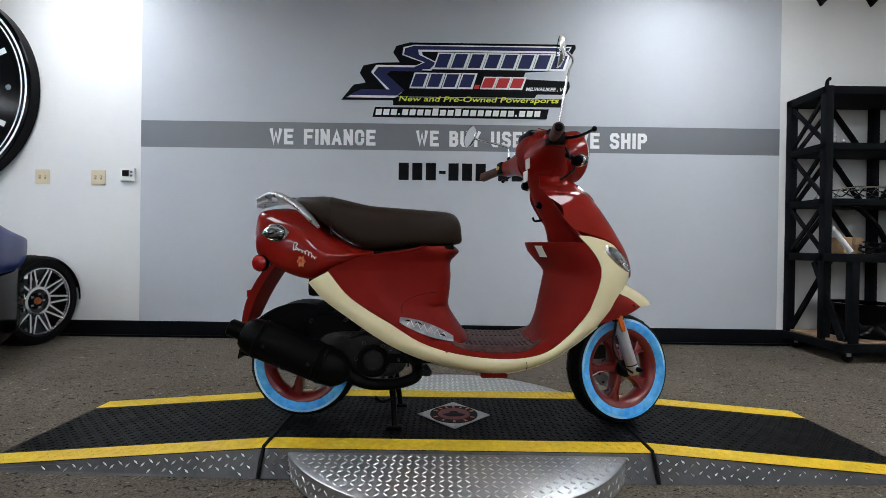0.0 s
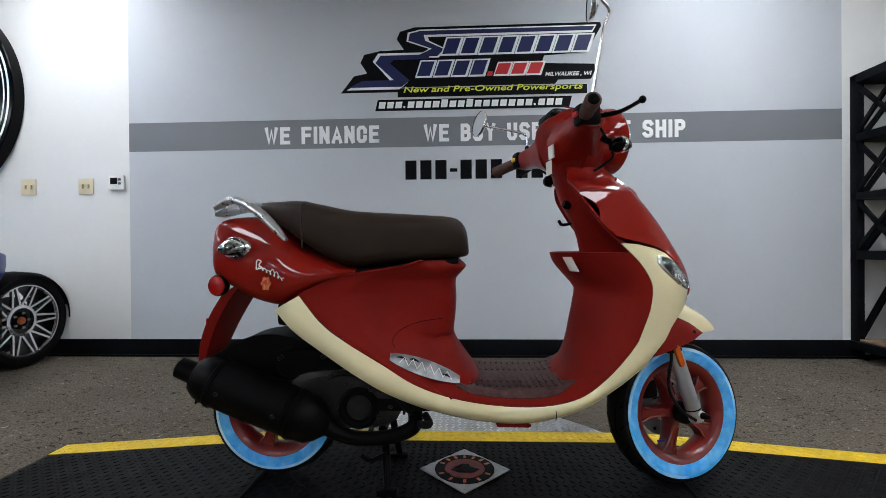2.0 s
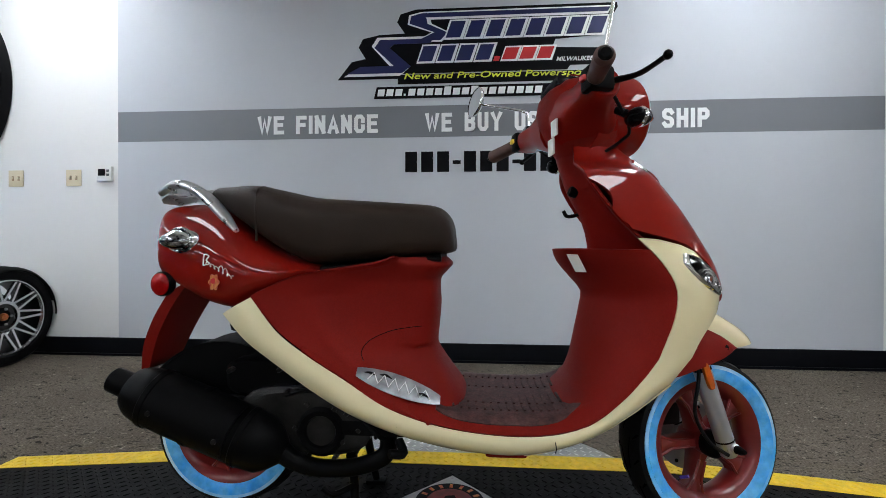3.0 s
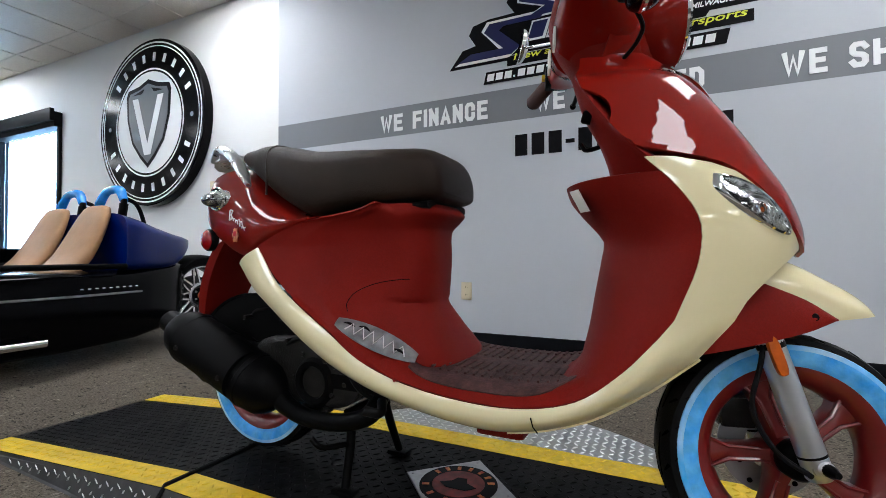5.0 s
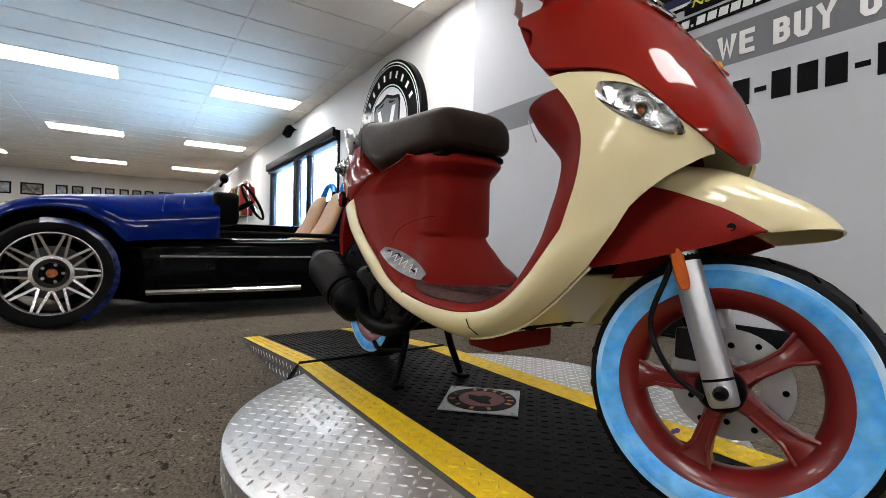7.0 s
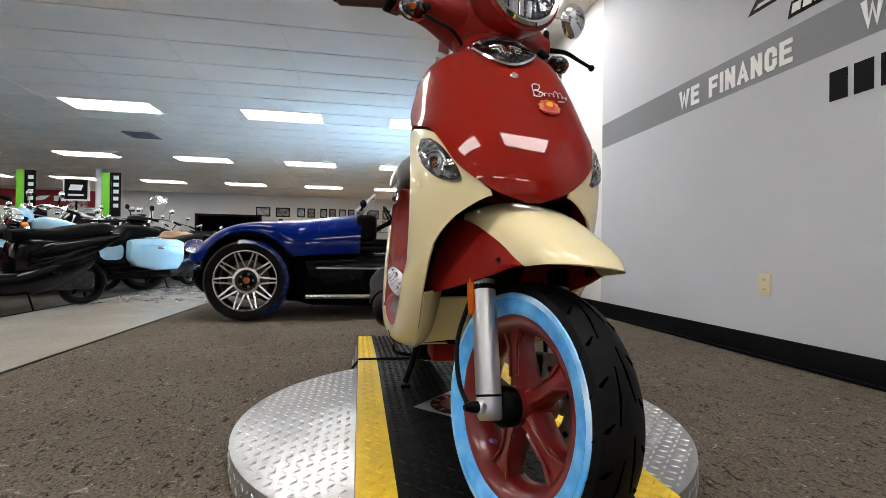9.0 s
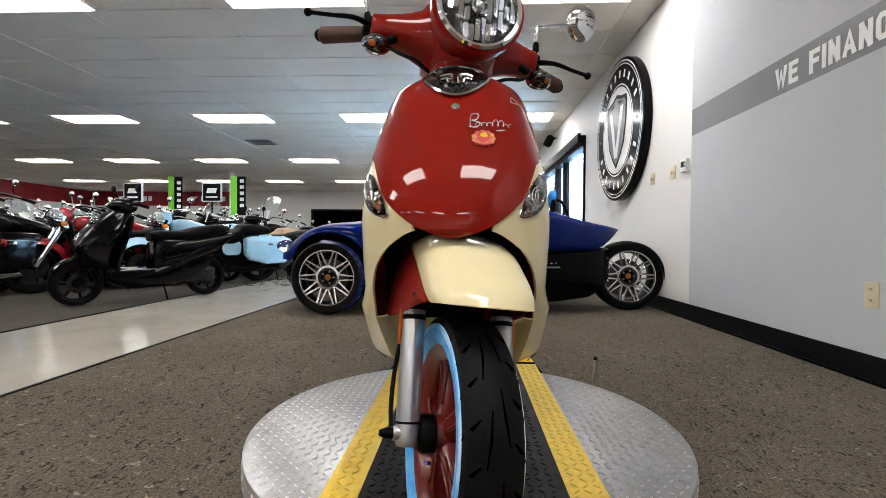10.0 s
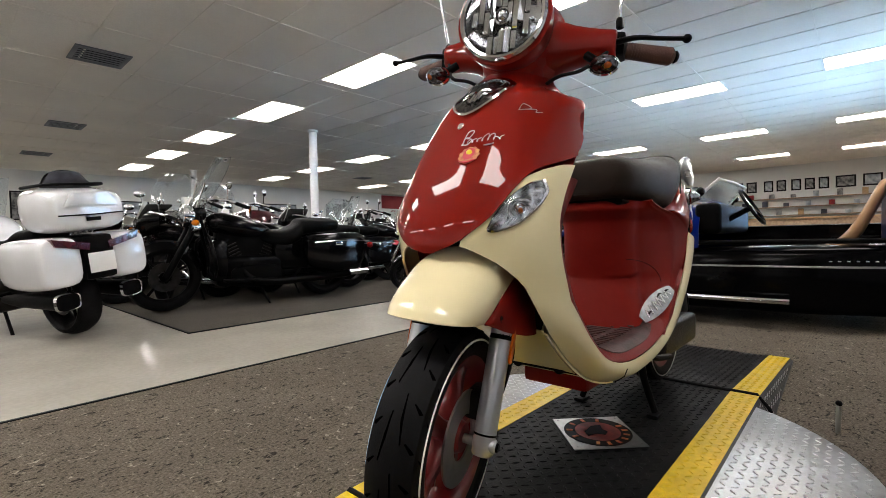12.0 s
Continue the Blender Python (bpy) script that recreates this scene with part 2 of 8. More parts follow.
def lerp(tab, v):
    """Smooth reading of a table of rows that begin with the key."""
    ks = [r[0] for r in tab]
    if v <= ks[0]:
        return tab[0][1:]
    if v >= ks[-1]:
        return tab[-1][1:]
    i = max(k for k in range(len(ks)) if ks[k] <= v)
    i = min(i, len(ks) - 2)
    h = ks[i + 1] - ks[i]
    t = (v - ks[i]) / h
    res = []
    for c in range(1, len(tab[0])):
        p1, p2 = tab[i][c], tab[i + 1][c]
        m1 = (p2 - tab[i - 1][c]) / (ks[i + 1] - ks[i - 1]) if i > 0 else (p2 - p1) / h
        m2 = (tab[i + 2][c] - p1) / (ks[i + 2] - ks[i]) if i + 2 < len(ks) else (p2 - p1) / h
        t2, t3 = t * t, t * t * t
        res.append((2 * t3 - 3 * t2 + 1) * p1 + (t3 - 2 * t2 + t) * h * m1 + (3 * t2 - 2 * t3) * p2 + (t3 - t2) * h * m2)
    return res

def spline(pts, n):
    """Points resampled on a smooth curve through pts."""
    tab = [(i, *p) for i, p in enumerate(pts)]
    return [Vector(lerp(tab, i * (len(pts) - 1) / (n - 1))) for i in range(n)]

def loft(secs, closed=True, caps=True, bm=None):
    bm = bm or bmesh.new()
    rows = [[bm.verts.new(p) for p in s] for s in secs]
    n = len(rows[0])
    for a, b in zip(rows, rows[1:]):
        for i in range(n if closed else n - 1):
            j = (i + 1) % n
            try:
                bm.faces.new((a[i], a[j], b[j], b[i]))
            except ValueError:
                pass
    if caps and closed:
        for r in (rows[0], rows[-1]):
            try:
                bm.faces.new(r)
            except ValueError:
                pass
    return bm

def solid(bm, t):
    """Gives an open sheet thickness t behind its face."""
    bmesh.ops.recalc_face_normals(bm, faces=bm.faces)
    bm.normal_update()
    top = list(bm.verts)
    faces = list(bm.faces)
    edge = [e for e in bm.edges if len(e.link_faces) == 1]
    low = {v: bm.verts.new(v.co - v.normal * t) for v in top}
    for fc in faces:
        bm.faces.new([low[v] for v in reversed(fc.verts)])
    for e in edge:
        a, b = e.verts
        try:
            bm.faces.new((a, b, low[b], low[a]))
        except ValueError:
            pass
    return bm

def tube(pts, r, seg=10, n=0, bm=None, flatten=1.0):
    bm = bm or bmesh.new()
    pts = [Vector(p) for p in pts]
    if n:
        pts = spline(pts, n)
    k = len(pts)
    rad = r if isinstance(r, (list, tuple)) else [r] * 2
    secs, side = [], None
    for i, p in enumerate(pts):
        d = (pts[min(i + 1, k - 1)] - pts[max(i - 1, 0)]).normalized()
        if side is None:
            side = d.orthogonal() if abs(d.z) > 0.95 else d.cross(Vector((0, 0, 1)))
        side = (side - d * side.dot(d)).normalized()
        up = d.cross(side)
        u = i / (k - 1) * (len(rad) - 1)
        q = min(int(u), len(rad) - 2)
        rr = rad[q] + (rad[q + 1] - rad[q]) * (u - q)
        secs.append([p + side * rr * math.cos(a) + up * rr * flatten * math.sin(a) for a in (2 * math.pi * s / seg for s in range(seg))])
    return loft(secs, bm=bm)

def axes(d):
    d = Vector(d).normalized()
    s = d.cross(Vector((0, 0, 1)))
    s = s.normalized() if s.length > 0.05 else Vector((1, 0, 0))
    return d, s, s.cross(d)

def lathe(c, d, prof, seg=32, bm=None, a0=0.0, a1=360.0, sx=1.0):
    """Turned form: prof rows (radius, height along d) about the line through c."""
    bm = bm or bmesh.new()
    d, s, u = axes(d)
    c = Vector(c)
    full = a1 - a0 >= 360
    k = seg if full else seg + 1
    secs = []
    for i in range(k):
        a = radians(a0 + (a1 - a0) * i / seg)
        e = s * math.cos(a) * sx + u * math.sin(a)
        secs.append([c + e * r + d * h for r, h in prof])
    if full:
        secs.append(secs[0])
    loft(secs, closed=False, caps=False, bm=bm)
    bmesh.ops.remove_doubles(bm, verts=bm.verts, dist=1e-5)
    return bm

def box(x0, x1, y0, y1, z0, z1, bev=0.0, bm=None, seg=2):
    b = bmesh.new()
    bmesh.ops.create_cube(b, size=1)
    for v in b.verts:
        v.co = Vector(((x0 + x1) / 2 + v.co.x * (x1 - x0), (y0 + y1) / 2 + v.co.y * (y1 - y0), (z0 + z1) / 2 + v.co.z * (z1 - z0)))
    if bev:
        bmesh.ops.bevel(b, geom=b.edges[:], offset=bev, segments=seg, affect="EDGES", profile=0.6)
    return join(bm, b) if bm else b

def join(bm, b):
    me = bpy.data.meshes.new("tmp")
    b.to_mesh(me)
    b.free()
    bm.from_mesh(me)
    bpy.data.meshes.remove(me)
    return bm

def bar(p, q, w, h, bev=0.0, bm=None):
    """A straight bar of section w by h from p to q."""
    p, q = Vector(p), Vector(q)
    d, s, u = axes(q - p)
    b = loft([[c + s * w / 2 * i + u * h / 2 * j for i, j in ((-1, -1), (1, -1), (1, 1), (-1, 1))] for c in (p, q)])
    if bev:
        bmesh.ops.recalc_face_normals(b, faces=b.faces)
        bmesh.ops.bevel(b, geom=b.edges[:], offset=bev, segments=1, affect="EDGES")
    return join(bm, b) if bm else b

def ball(c, r, bm=None, seg=20, m=None):
    b = bmesh.new()
    bmesh.ops.create_uvsphere(b, u_segments=seg, v_segments=max(6, seg // 2), radius=1)
    r = r if isinstance(r, (tuple, list)) else (r, r, r)
    bmesh.ops.transform(b, matrix=Matrix.Translation(c) @ (m or Matrix()) @ Matrix.Diagonal((*r, 1)), verts=b.verts)
    return join(bm, b) if bm else b

def slab(poly, c, ax, ay, an, t, bev=0.0, bm=None):
    """A flat plate: poly in the axes ax, ay from c, thickness t along an."""
    c, ax, ay, an = Vector(c), Vector(ax), Vector(ay), Vector(an)
    b = loft([[c + ax * x + ay * y + an * h for x, y in poly] for h in (0, t)])
    if bev:
        bmesh.ops.recalc_face_normals(b, faces=b.faces)
        top = [e for e in b.edges if all(abs((v.co - c).dot(an) - t) < 1e-5 for v in e.verts)]
        bmesh.ops.bevel(b, geom=top, offset=bev, segments=1, affect="EDGES")
    return join(bm, b) if bm else b

def oval(rx, ry, n=32, cx=0, cy=0, p=1.0):
    def q(v):
        return math.copysign(abs(v) ** p, v)
    return [(cx + rx * q(math.cos(2 * math.pi * i / n)), cy + ry * q(math.sin(2 * math.pi * i / n))) for i in range(n)]

def words(text, x0, x1, z0, z1, c, ax, ay, an, t=0.002, bold=0.02, shear=0.0):
    """Built-in lettering fitted to the rectangle x0..x1, z0..z1 of a plane."""
    cu = bpy.data.curves.new("letters", "FONT")
    cu.body, cu.size, cu.offset, cu.shear = text, 1.0, bold, shear
    ob = bpy.data.objects.new("letters", cu)
    scene.collection.objects.link(ob)
    me = bpy.data.meshes.new_from_object(ob.evaluated_get(bpy.context.evaluated_depsgraph_get()))
    bpy.data.objects.remove(ob)
    b = bmesh.new()
    b.from_mesh(me)
    bpy.data.meshes.remove(me)
    xs, ys = [v.co.x for v in b.verts], [v.co.y for v in b.verts]
    c, ax, ay, an = Vector(c), Vector(ax), Vector(ay), Vector(an)
    sx, sy = (x1 - x0) / (max(xs) - min(xs)), (z1 - z0) / (max(ys) - min(ys))
    lx, ly = min(xs), min(ys)
    r = bmesh.ops.extrude_face_region(b, geom=b.faces[:])
    up = {v for v in r["geom"] if isinstance(v, bmesh.types.BMVert)}
    for v in b.verts:
        v.co = c + ax * (x0 + (v.co.x - lx) * sx) + ay * (z0 + (v.co.y - ly) * sy) + an * (t if v in up else 0)
    return b

# ---- room ----
WY, CEIL = 1.98, 3.06           # north wall's face, ceiling height
XW, XE, YS = -20.5, 8.6, -18.5   # west, east and south limits
WX0, WX1, WZ0, WZ1 = -10.65, -6.18, 0.28, 2.38   # shop window

def floors():
    b = bmesh.new()
    def sheet(x0, x1, y0, y1, z):
        box(x0, x1, y0, y1, z - 0.12, z, bm=b)
    sheet(XW - 0.2, XE + 0.2, -1.85, WY + 0.3, 0)
    solo("floor", b, "carpet", "brown-grey flecked cut-pile showroom carpet", "floor", "structure")
    b = bmesh.new()
    sheet(XW - 0.2, -0.04, YS - 0.2, -3.15, 0.0)
    sheet(1.26, XE + 0.2, YS - 0.2, -3.15, 0.0)
    solo("floor_carpet_display", b, "carpet_shaded", "grey-brown carpet under the rows of motorcycles, darkened for their shade", "floor", "structure")
    b = bmesh.new()
    sheet(-0.04, 1.26, YS - 0.2, -3.15, -0.004)
    sheet(XW - 0.2, XE + 0.2, -3.15, -1.85, -0.004)
    solo("floor_aisle", b, "tile", "polished pale stone-coloured aisle floor", "floor", "structure")
    b = bmesh.new()
    box(XW, XE, -1.865, -1.845, -0.01, 0.005, 0.002, b)
    box(XW, -0.04, -3.16, -3.14, -0.01, 0.005, 0.002, b)
    box(1.26, XE, -3.16, -3.14, -0.01, 0.005, 0.002, b)
    box(-0.05, -0.03, YS, -3.14, -0.01, 0.005, 0.002, b)
    box(1.25, 1.27, YS, -3.14, -0.01, 0.005, 0.002, b)
    solo("trim", b, "base_black", "thin dark edging strip between carpet and aisle", "trim", "structure")
floors()

def walls():
    GX0, GX1 = -2.655, 2.635
    b = bmesh.new()
    box(WX1, GX0, WY, WY + 0.2, 0, CEIL, bm=b)
    box(GX1, XE, WY, WY + 0.2, 0, CEIL, bm=b)
    box(WX0, WX1, WY, WY + 0.2, WZ1, CEIL, bm=b)
    box(WX0, WX1, WY, WY + 0.2, 0, WZ0, bm=b)
    box(XW, WX0, WY, WY + 0.2, 0, CEIL, bm=b)
    solo("wall_north", b, "wall_white", "white painted showroom wall", "wall", "structure")
    b = bmesh.new()
    box(GX0, GX1, WY - 0.002, WY + 0.2, 0, 1.577, bm=b)
    box(GX0, GX1, WY - 0.002, WY + 0.2, 1.797, CEIL, bm=b)
    solo("wall_north_accent", b, "wall_grey", "blue-grey painted accent wall", "wall", "structure")
    b = box(GX0, GX1, WY - 0.0025, WY + 0.2, 1.577, 1.797)
    solo("wall_north_stripe", b, "wall_band", "dark grey painted stripe across the accent wall", "wall", "structure")
    b = box(XW - 0.2, XW, YS - 0.2, WY + 0.2, 0, CEIL)
    solo("wall_west", b, "wall_dimmed", "white far wall of the showroom", "wall", "structure")
    b = box(XW, XE, YS - 0.2, YS, 0, CEIL)
    solo("wall_south", b, "wall_dimmed", "white rear wall of the showroom", "wall", "structure")
    b = box(XE, XE + 0.2, YS - 0.2, WY + 0.2, 0, CEIL)
    solo("wall_east", b, "wall_white", "white side wall of the showroom", "wall", "structure")
    b = bmesh.new()
    box(WX1, XE, WY - 0.012, WY, 0.004, 0.135, 0.004, b)
    box(WX1, XE, WY - 0.022, WY - 0.012, 0.002, 0.02, 0.003, b)
    solo("baseboard", b, "base_black", "black rubber cove baseboard along the wall", "baseboard", "structure")
walls()

LX = [6.4, 1.70, -2.98, -7.53, -12.3, -17.1]
LY = [.96, -1.69, -4.55, -7.42, -10.28, -13.1, -15.95]

def ceiling():
    b = box(XW - 0.2, XE + 0.2, YS - 0.2, WY + 0.2, CEIL + 0.002, CEIL + 0.15)
    x = -2.98 - 0.325
    while x > XW:
        x -= 0.65
    while x < XE:
        box(x - 0.011, x + 0.011, YS, WY, CEIL - 0.006, CEIL + 0.002, bm=b)
        x += 0.65
    y = .96 + 0.7275
    while y > YS:
        box(XW, XE, y - 0.011, y + 0.011, CEIL - 0.0055, CEIL + 0.002, bm=b)
        y -= 1.43
    solo("ceiling", b, "ceil", "suspended ceiling of off-white acoustic tiles", "ceiling", "structure")
ceiling()

def ceiling_lights():
    first = None
    for i, lx in enumerate(LX):
        for j, ly in enumerate(LY):
            if first is None:
                first = thing("ceiling_light", (lx, ly, CEIL), "recessed fluorescent ceiling panel with a glowing white diffuser", "ceiling light", "ceiling panels")
                b = bmesh.new()
                for x0, x1, y0, y1 in ((-.318, .318, -.70, -.682), (-.318, .318, .682, .70), (-.318, -.30, -.682, .682), (.30, .318, -.682, .682)):
                    box(lx + x0, lx + x1, ly + y0, ly + y1, CEIL - 0.012, CEIL - 0.001, 0.002, b)
                part("frame", b, "tbar", first)
                part("diffuser", box(lx - .30, lx + .30, ly - .682, ly + .682, CEIL - 0.009, CEIL - 0.004), "panel_light", first)
            else:
                copy_thing(first, pose(lx, ly - (.16 if lx > 0 and j == 0 else 0), CEIL))
ceiling_lights()

def window():
    w = thing("window_1", (0.5 * (WX0 + WX1), WY, WZ0), "wide shop window with dark aluminium frame and bright daylight", "window", kind="structure")
    y0, y1 = WY - 0.035, WY + 0.10
    b = bmesh.new()
    box(WX0, WX1, y0, y1, WZ0, WZ0 + 0.07, 0.004, b)
    box(WX0, WX1, y0 - 0.05, y1, WZ1 - 0.16, WZ1 + 0.02, 0.006, b)
    for x, ww in ((WX0, .14), (-8.70, .20), (-7.82, .08), (WX1 - .06, .06)):
        box(x, x + ww, y0 + 0.004, y1 - 0.004, WZ0 + 0.07, WZ1 - 0.16, 0.004, b)
    box(WX0 - .02, WX1 + .01, y0 - 0.10, y0 - 0.052, WZ1 - 0.10, WZ1 + 0.05, 0.006, b)
    part("window_frame", b, "frame_dark", w)
    xs = [WX0 + .14, -8.70, -8.50, -7.82, -7.74, WX1 - .06]
    for k in range(0, 6, 2):
        o = part("pane", box(xs[k] + .002, xs[k + 1] - .002, WY + .05, WY + .058, WZ0 + .072, WZ1 - .162), "glass", w)
        o.visible_shadow = False
    part("window_sill", box(WX0 - .03, WX1 + .03, WY - .09, WY - .036, WZ0 - .03, WZ0 - .002, .006), "white_paint", w)
    b = box(WX0 - 34, WX1 + 8, WY + 2.6, WY + 2.7, -.1, 6)
    # Unseen glowing ground strip, added to send light up to the ceiling.
    box(WX0 - 34, WX1 + 8, WY + .25, WY + 2.6, -.1, -.05, bm=b)
    solo("backdrop", b, "outside", "glowing backdrop for the bright overcast street outside the shop window", "backdrop", "structure")
window()

# ---- display turntable and ramps ----
PZ = 0.088                      # top of the black deck
PY0, PY1 = -0.262, 0.378        # deck's edges
PX = (-1.735, -0.745, 0.588, 1.545)   # ramp end, joint, joint, ramp end

def deck_z(x):
    if x < PX[1]:
        return 0.014 + (PZ - 0.014) * (x - PX[0]) / (PX[1] - PX[0])
    if x > PX[2]:
        return 0.014 + (PZ - 0.014) * (PX[3] - x) / (PX[3] - PX[2])
    return PZ

def lozenge(verts, faces, c, u, v, n, ln, wd, h):
    """One raised bar of a chequer plate, tapered to its ends."""
    k = len(verts)
    c, u, v, n = Vector(c), Vector(u), Vector(v), Vector(n)
    for q in (c - u * ln, c + v * wd, c + u * ln, c - v * wd, c - u * ln * .5 + n * h, c + u * ln * .5 + n * h):
        verts.append(tuple(q))
    faces += [(k, k + 3, k + 4), (k, k + 4, k + 1), (k + 1, k + 4, k + 5), (k + 1, k + 5, k + 2), (k + 2, k + 5, k + 3), (k + 3, k + 5, k + 4)]

def sheet_mesh(name, verts, faces, material, parent, kind="stuff"):
    me = bpy.data.meshes.new(name)
    o = OFF[root(parent).name]
    me.from_pydata([(x - o.x, y - o.y, z - o.z) for x, y, z in verts], [], faces)
    me.materials.append(M[material])
    ob = new(name, me)
    ob.parent = parent
    return tagged(ob, kind=kind)

def tread(inside, zf, x0, x1, y0, y1, pitch=0.0265, ln=0.0115, wd=0.0036, h=0.0022):
    verts, faces, i = [], [], 0
    x = x0
    while x < x1:
        j, y = 0, y0
        while y < y1:
            if inside(x, y):
                s = 0.7071 if (i + j) % 2 else -0.7071
                lozenge(verts, faces, (x, y, zf(x) + .0004), (0.7071, s, 0), (-s, 0.7071, 0), (0, 0, 1), ln, wd, h)
            y += pitch
            j += 1
        x += pitch
        i += 1
    return verts, faces

def turntable():
    t = thing("turntable", (-0.082, 0.055, 0), "round turntable of bright steel chequer plate on the carpet", "turntable")
    R, cx, cy = 0.662, -0.082, 0.055
    part("disc", lathe((cx, cy, 0), (0, 0, 1), [(0, .076), (R - .004, .076), (R, .073), (R, .004), (R - .02, .002)], 96), "plate_steel", t)
    def ins(x, y):
        return math.hypot(x - cx, y - cy) < R - .014 and not (PY0 - .01 < y < PY1 + .01)
    sheet_mesh("tread", *tread(ins, lambda x: .076, cx - R, cx + R, cy - R, cy + R), "tread_steel", t)
    v, f = [], []
    n = int(2 * math.pi * R / .03)
    for k in range(n):
        a = 2 * math.pi * k / n
        for q, z in enumerate((.022, .05)):
            d = Vector((math.cos(a + q * math.pi / n), math.sin(a + q * math.pi / n), 0))
            s = .7 if (k + q) % 2 else -.7
            tan = Vector((-d.y, d.x, 0))
            lozenge(v, f, Vector((cx, cy, z)) + d * (R + .0002), tan * .7 + Vector((0, 0, s)), tan * -s + Vector((0, 0, .7)), d, .011, .0035, .002)
    sheet_mesh("rim_tread", v, f, "tread_steel", t)
    pin = thing("locking_pin", (-.565, .60, .076), "short steel locking pin standing in the turntable plate", "pin")
    part("rod", tube([(-.565, .60, .075), (-.555, .602, .165)], .007, 12), "steel", pin)
    part("head", ball((-.5545, .6022, .168), .009, seg=12), "black_plastic", pin)
turntable()

def deck():
    p = thing("display_ramp", (0, 0.058, 0), "black chequer-plate drive-on ramp with yellow edges over the turntable", "ramp")
    g = .006
    spans = [("ramp_plate", PX[0], PX[1] - g), ("deck_plate", PX[1] + g, PX[2] - g), ("ramp_plate", PX[2] + g, PX[3])]
    for name, x0, x1 in spans:
        zz = [(x, deck_z(x)) for x in (x0, x1)]
        secs = [[(x, PY0, max(.001, z - .006)), (x, PY1, max(.001, z - .006)), (x, PY1, z), (x, PY0, z)] for x, z in zz]
        pl = part(name, loft(secs), "plate_black", p, flat=True)
        for y0, y1 in ((PY0 - .002, PY0 + .082), (PY1 - .088, PY1 + .002)):
            n = 14
            up = [[(x, y0, z + .0006), (x, y1, z + .0006), (x, y1, z + .0022), (x, y0, z + .0022)]
                  for x, z in ((x0 + (x1 - x0) * k / n, deck_z(x0 + (x1 - x0) * k / n)) for k in range(n + 1))]
            part("yellow_stripe", loft(up), "yellow", pl, "worn yellow safety stripe", flat=True)
        def ins(x, y, x0=x0, x1=x1):
            return x0 + .012 < x < x1 - .012 and (PY0 + .095 < y < PY1 - .1)
        sheet_mesh("tread", *tread(ins, deck_z, x0, x1, PY0, PY1, .026), "plate_black", pl)
        def insy(x, y, x0=x0, x1=x1):
            return x0 + .012 < x < x1 - .012 and (PY0 + .008 < y < PY0 + .075 or PY1 - .08 < y < PY1 - .008)
        sheet_mesh("stripe_tread", *tread(insy, lambda x: deck_z(x) + .0022, x0, x1, PY0, PY1, .026), "yellow", pl)
        # flared side skirts of bright plate, dark base and pale bars painting its reflections
        for sgn, ye in ((-1, PY0), (1, PY1)):
            sk = [[(x, ye, z - .003), (x, ye + sgn * (.012 + .35 * z), .002), (x, ye + sgn * (.008 + .35 * z), .001), (x, ye - sgn * .006, z - .008)] for x, z in zz]
            s = part("skirt", loft(sk), "plate_dark", pl, "bare chequer-plate side skirt", flat=True)
            v, f = [], []
            x = x0 + .015
            i = 0
            while x < x1 - .01:
                z = deck_z(x)
                for q in range(1, 4):
                    zq = z - q * .026 + (.008 if i % 2 else 0)
                    if zq > .012:
                        k = (z - zq) / z
                        y = ye + sgn * ((.012 + .35 * z) * k + .0008)
                        sl = .7 if (i + q) % 2 else -.7
                        lozenge(v, f, (x, y, zq), (.7, 0, sl), (-sl, 0, .7), (0, sgn, .1), .011, .0035, .002)
                x += .026
                i += 1
            if v:
                sheet_mesh("skirt_tread", v, f, "tread_steel", s)
    for x in (PX[1], PX[2]):
        b = tube([(x, PY0 - .05, .006), (x, PY0 - .03, .05), (x, PY0 + .004, PZ + .004), (x, .058, PZ + .003), (x, PY1 - .004, PZ + .004), (x, PY1 + .03, .05), (x, PY1 + .05, .006)], .0065, 8)
        part("joint_seal", b, "rubber", p, "black rubber seal over the ramp joint")
deck()

def emblem():
    cx, cy, z, r = -.086, .062, PZ + .003, .150
    e = thing("floor_emblem", (cx, cy, z), "diamond steel emblem plate with a dark red medallion", "emblem")
    X, Y, Z = (1, 0, 0), (0, 1, 0), (0, 0, 1)
    part("plate", slab([(-r, 0), (0, -r), (r, 0), (0, r)], (cx, cy, z), X, Y, Z, .003, .001), "plate_steel", e)
    part("medallion", slab(oval(.098, .098, 48), (cx, cy, z + .003), X, Y, Z, .0012), "text_black", e)
    part("centre", slab(oval(.066, .066, 40), (cx, cy, z + .0042), X, Y, Z, .0008), "medal_red", e)
    part("machine_mark", slab([(-.045, -.012), (-.02, -.03), (.03, -.028), (.05, -.006), (.02, .008), (.012, .03), (-.012, .026), (-.02, .006)], (cx, cy, z + .005), X, Y, Z, .0008), "text_black", e)
    for a0, a1, n in ((25, 155, 7), (205, 335, 5)):
        for k in range(n):
            a = radians(a0 + (a1 - a0) * k / (n - 1))
            u, v = Vector((math.cos(a), math.sin(a), 0)), Vector((-math.sin(a), math.cos(a), 0))
            part("mark_bar", slab([(-.009, -.005), (.009, -.005), (.009, .005), (-.009, .005)], Vector((cx, cy, z + .0042)) + u * .082, u, v, Z, .0009), "decal_gold", e)
    for a in range(4):
        d = Vector((math.cos(a * math.pi / 2), math.sin(a * math.pi / 2), 0)) * (r - .02)
        part("rivet", ball(Vector((cx, cy, z + .003)) + d, (.004, .004, .002), seg=8), "steel", e)
emblem()

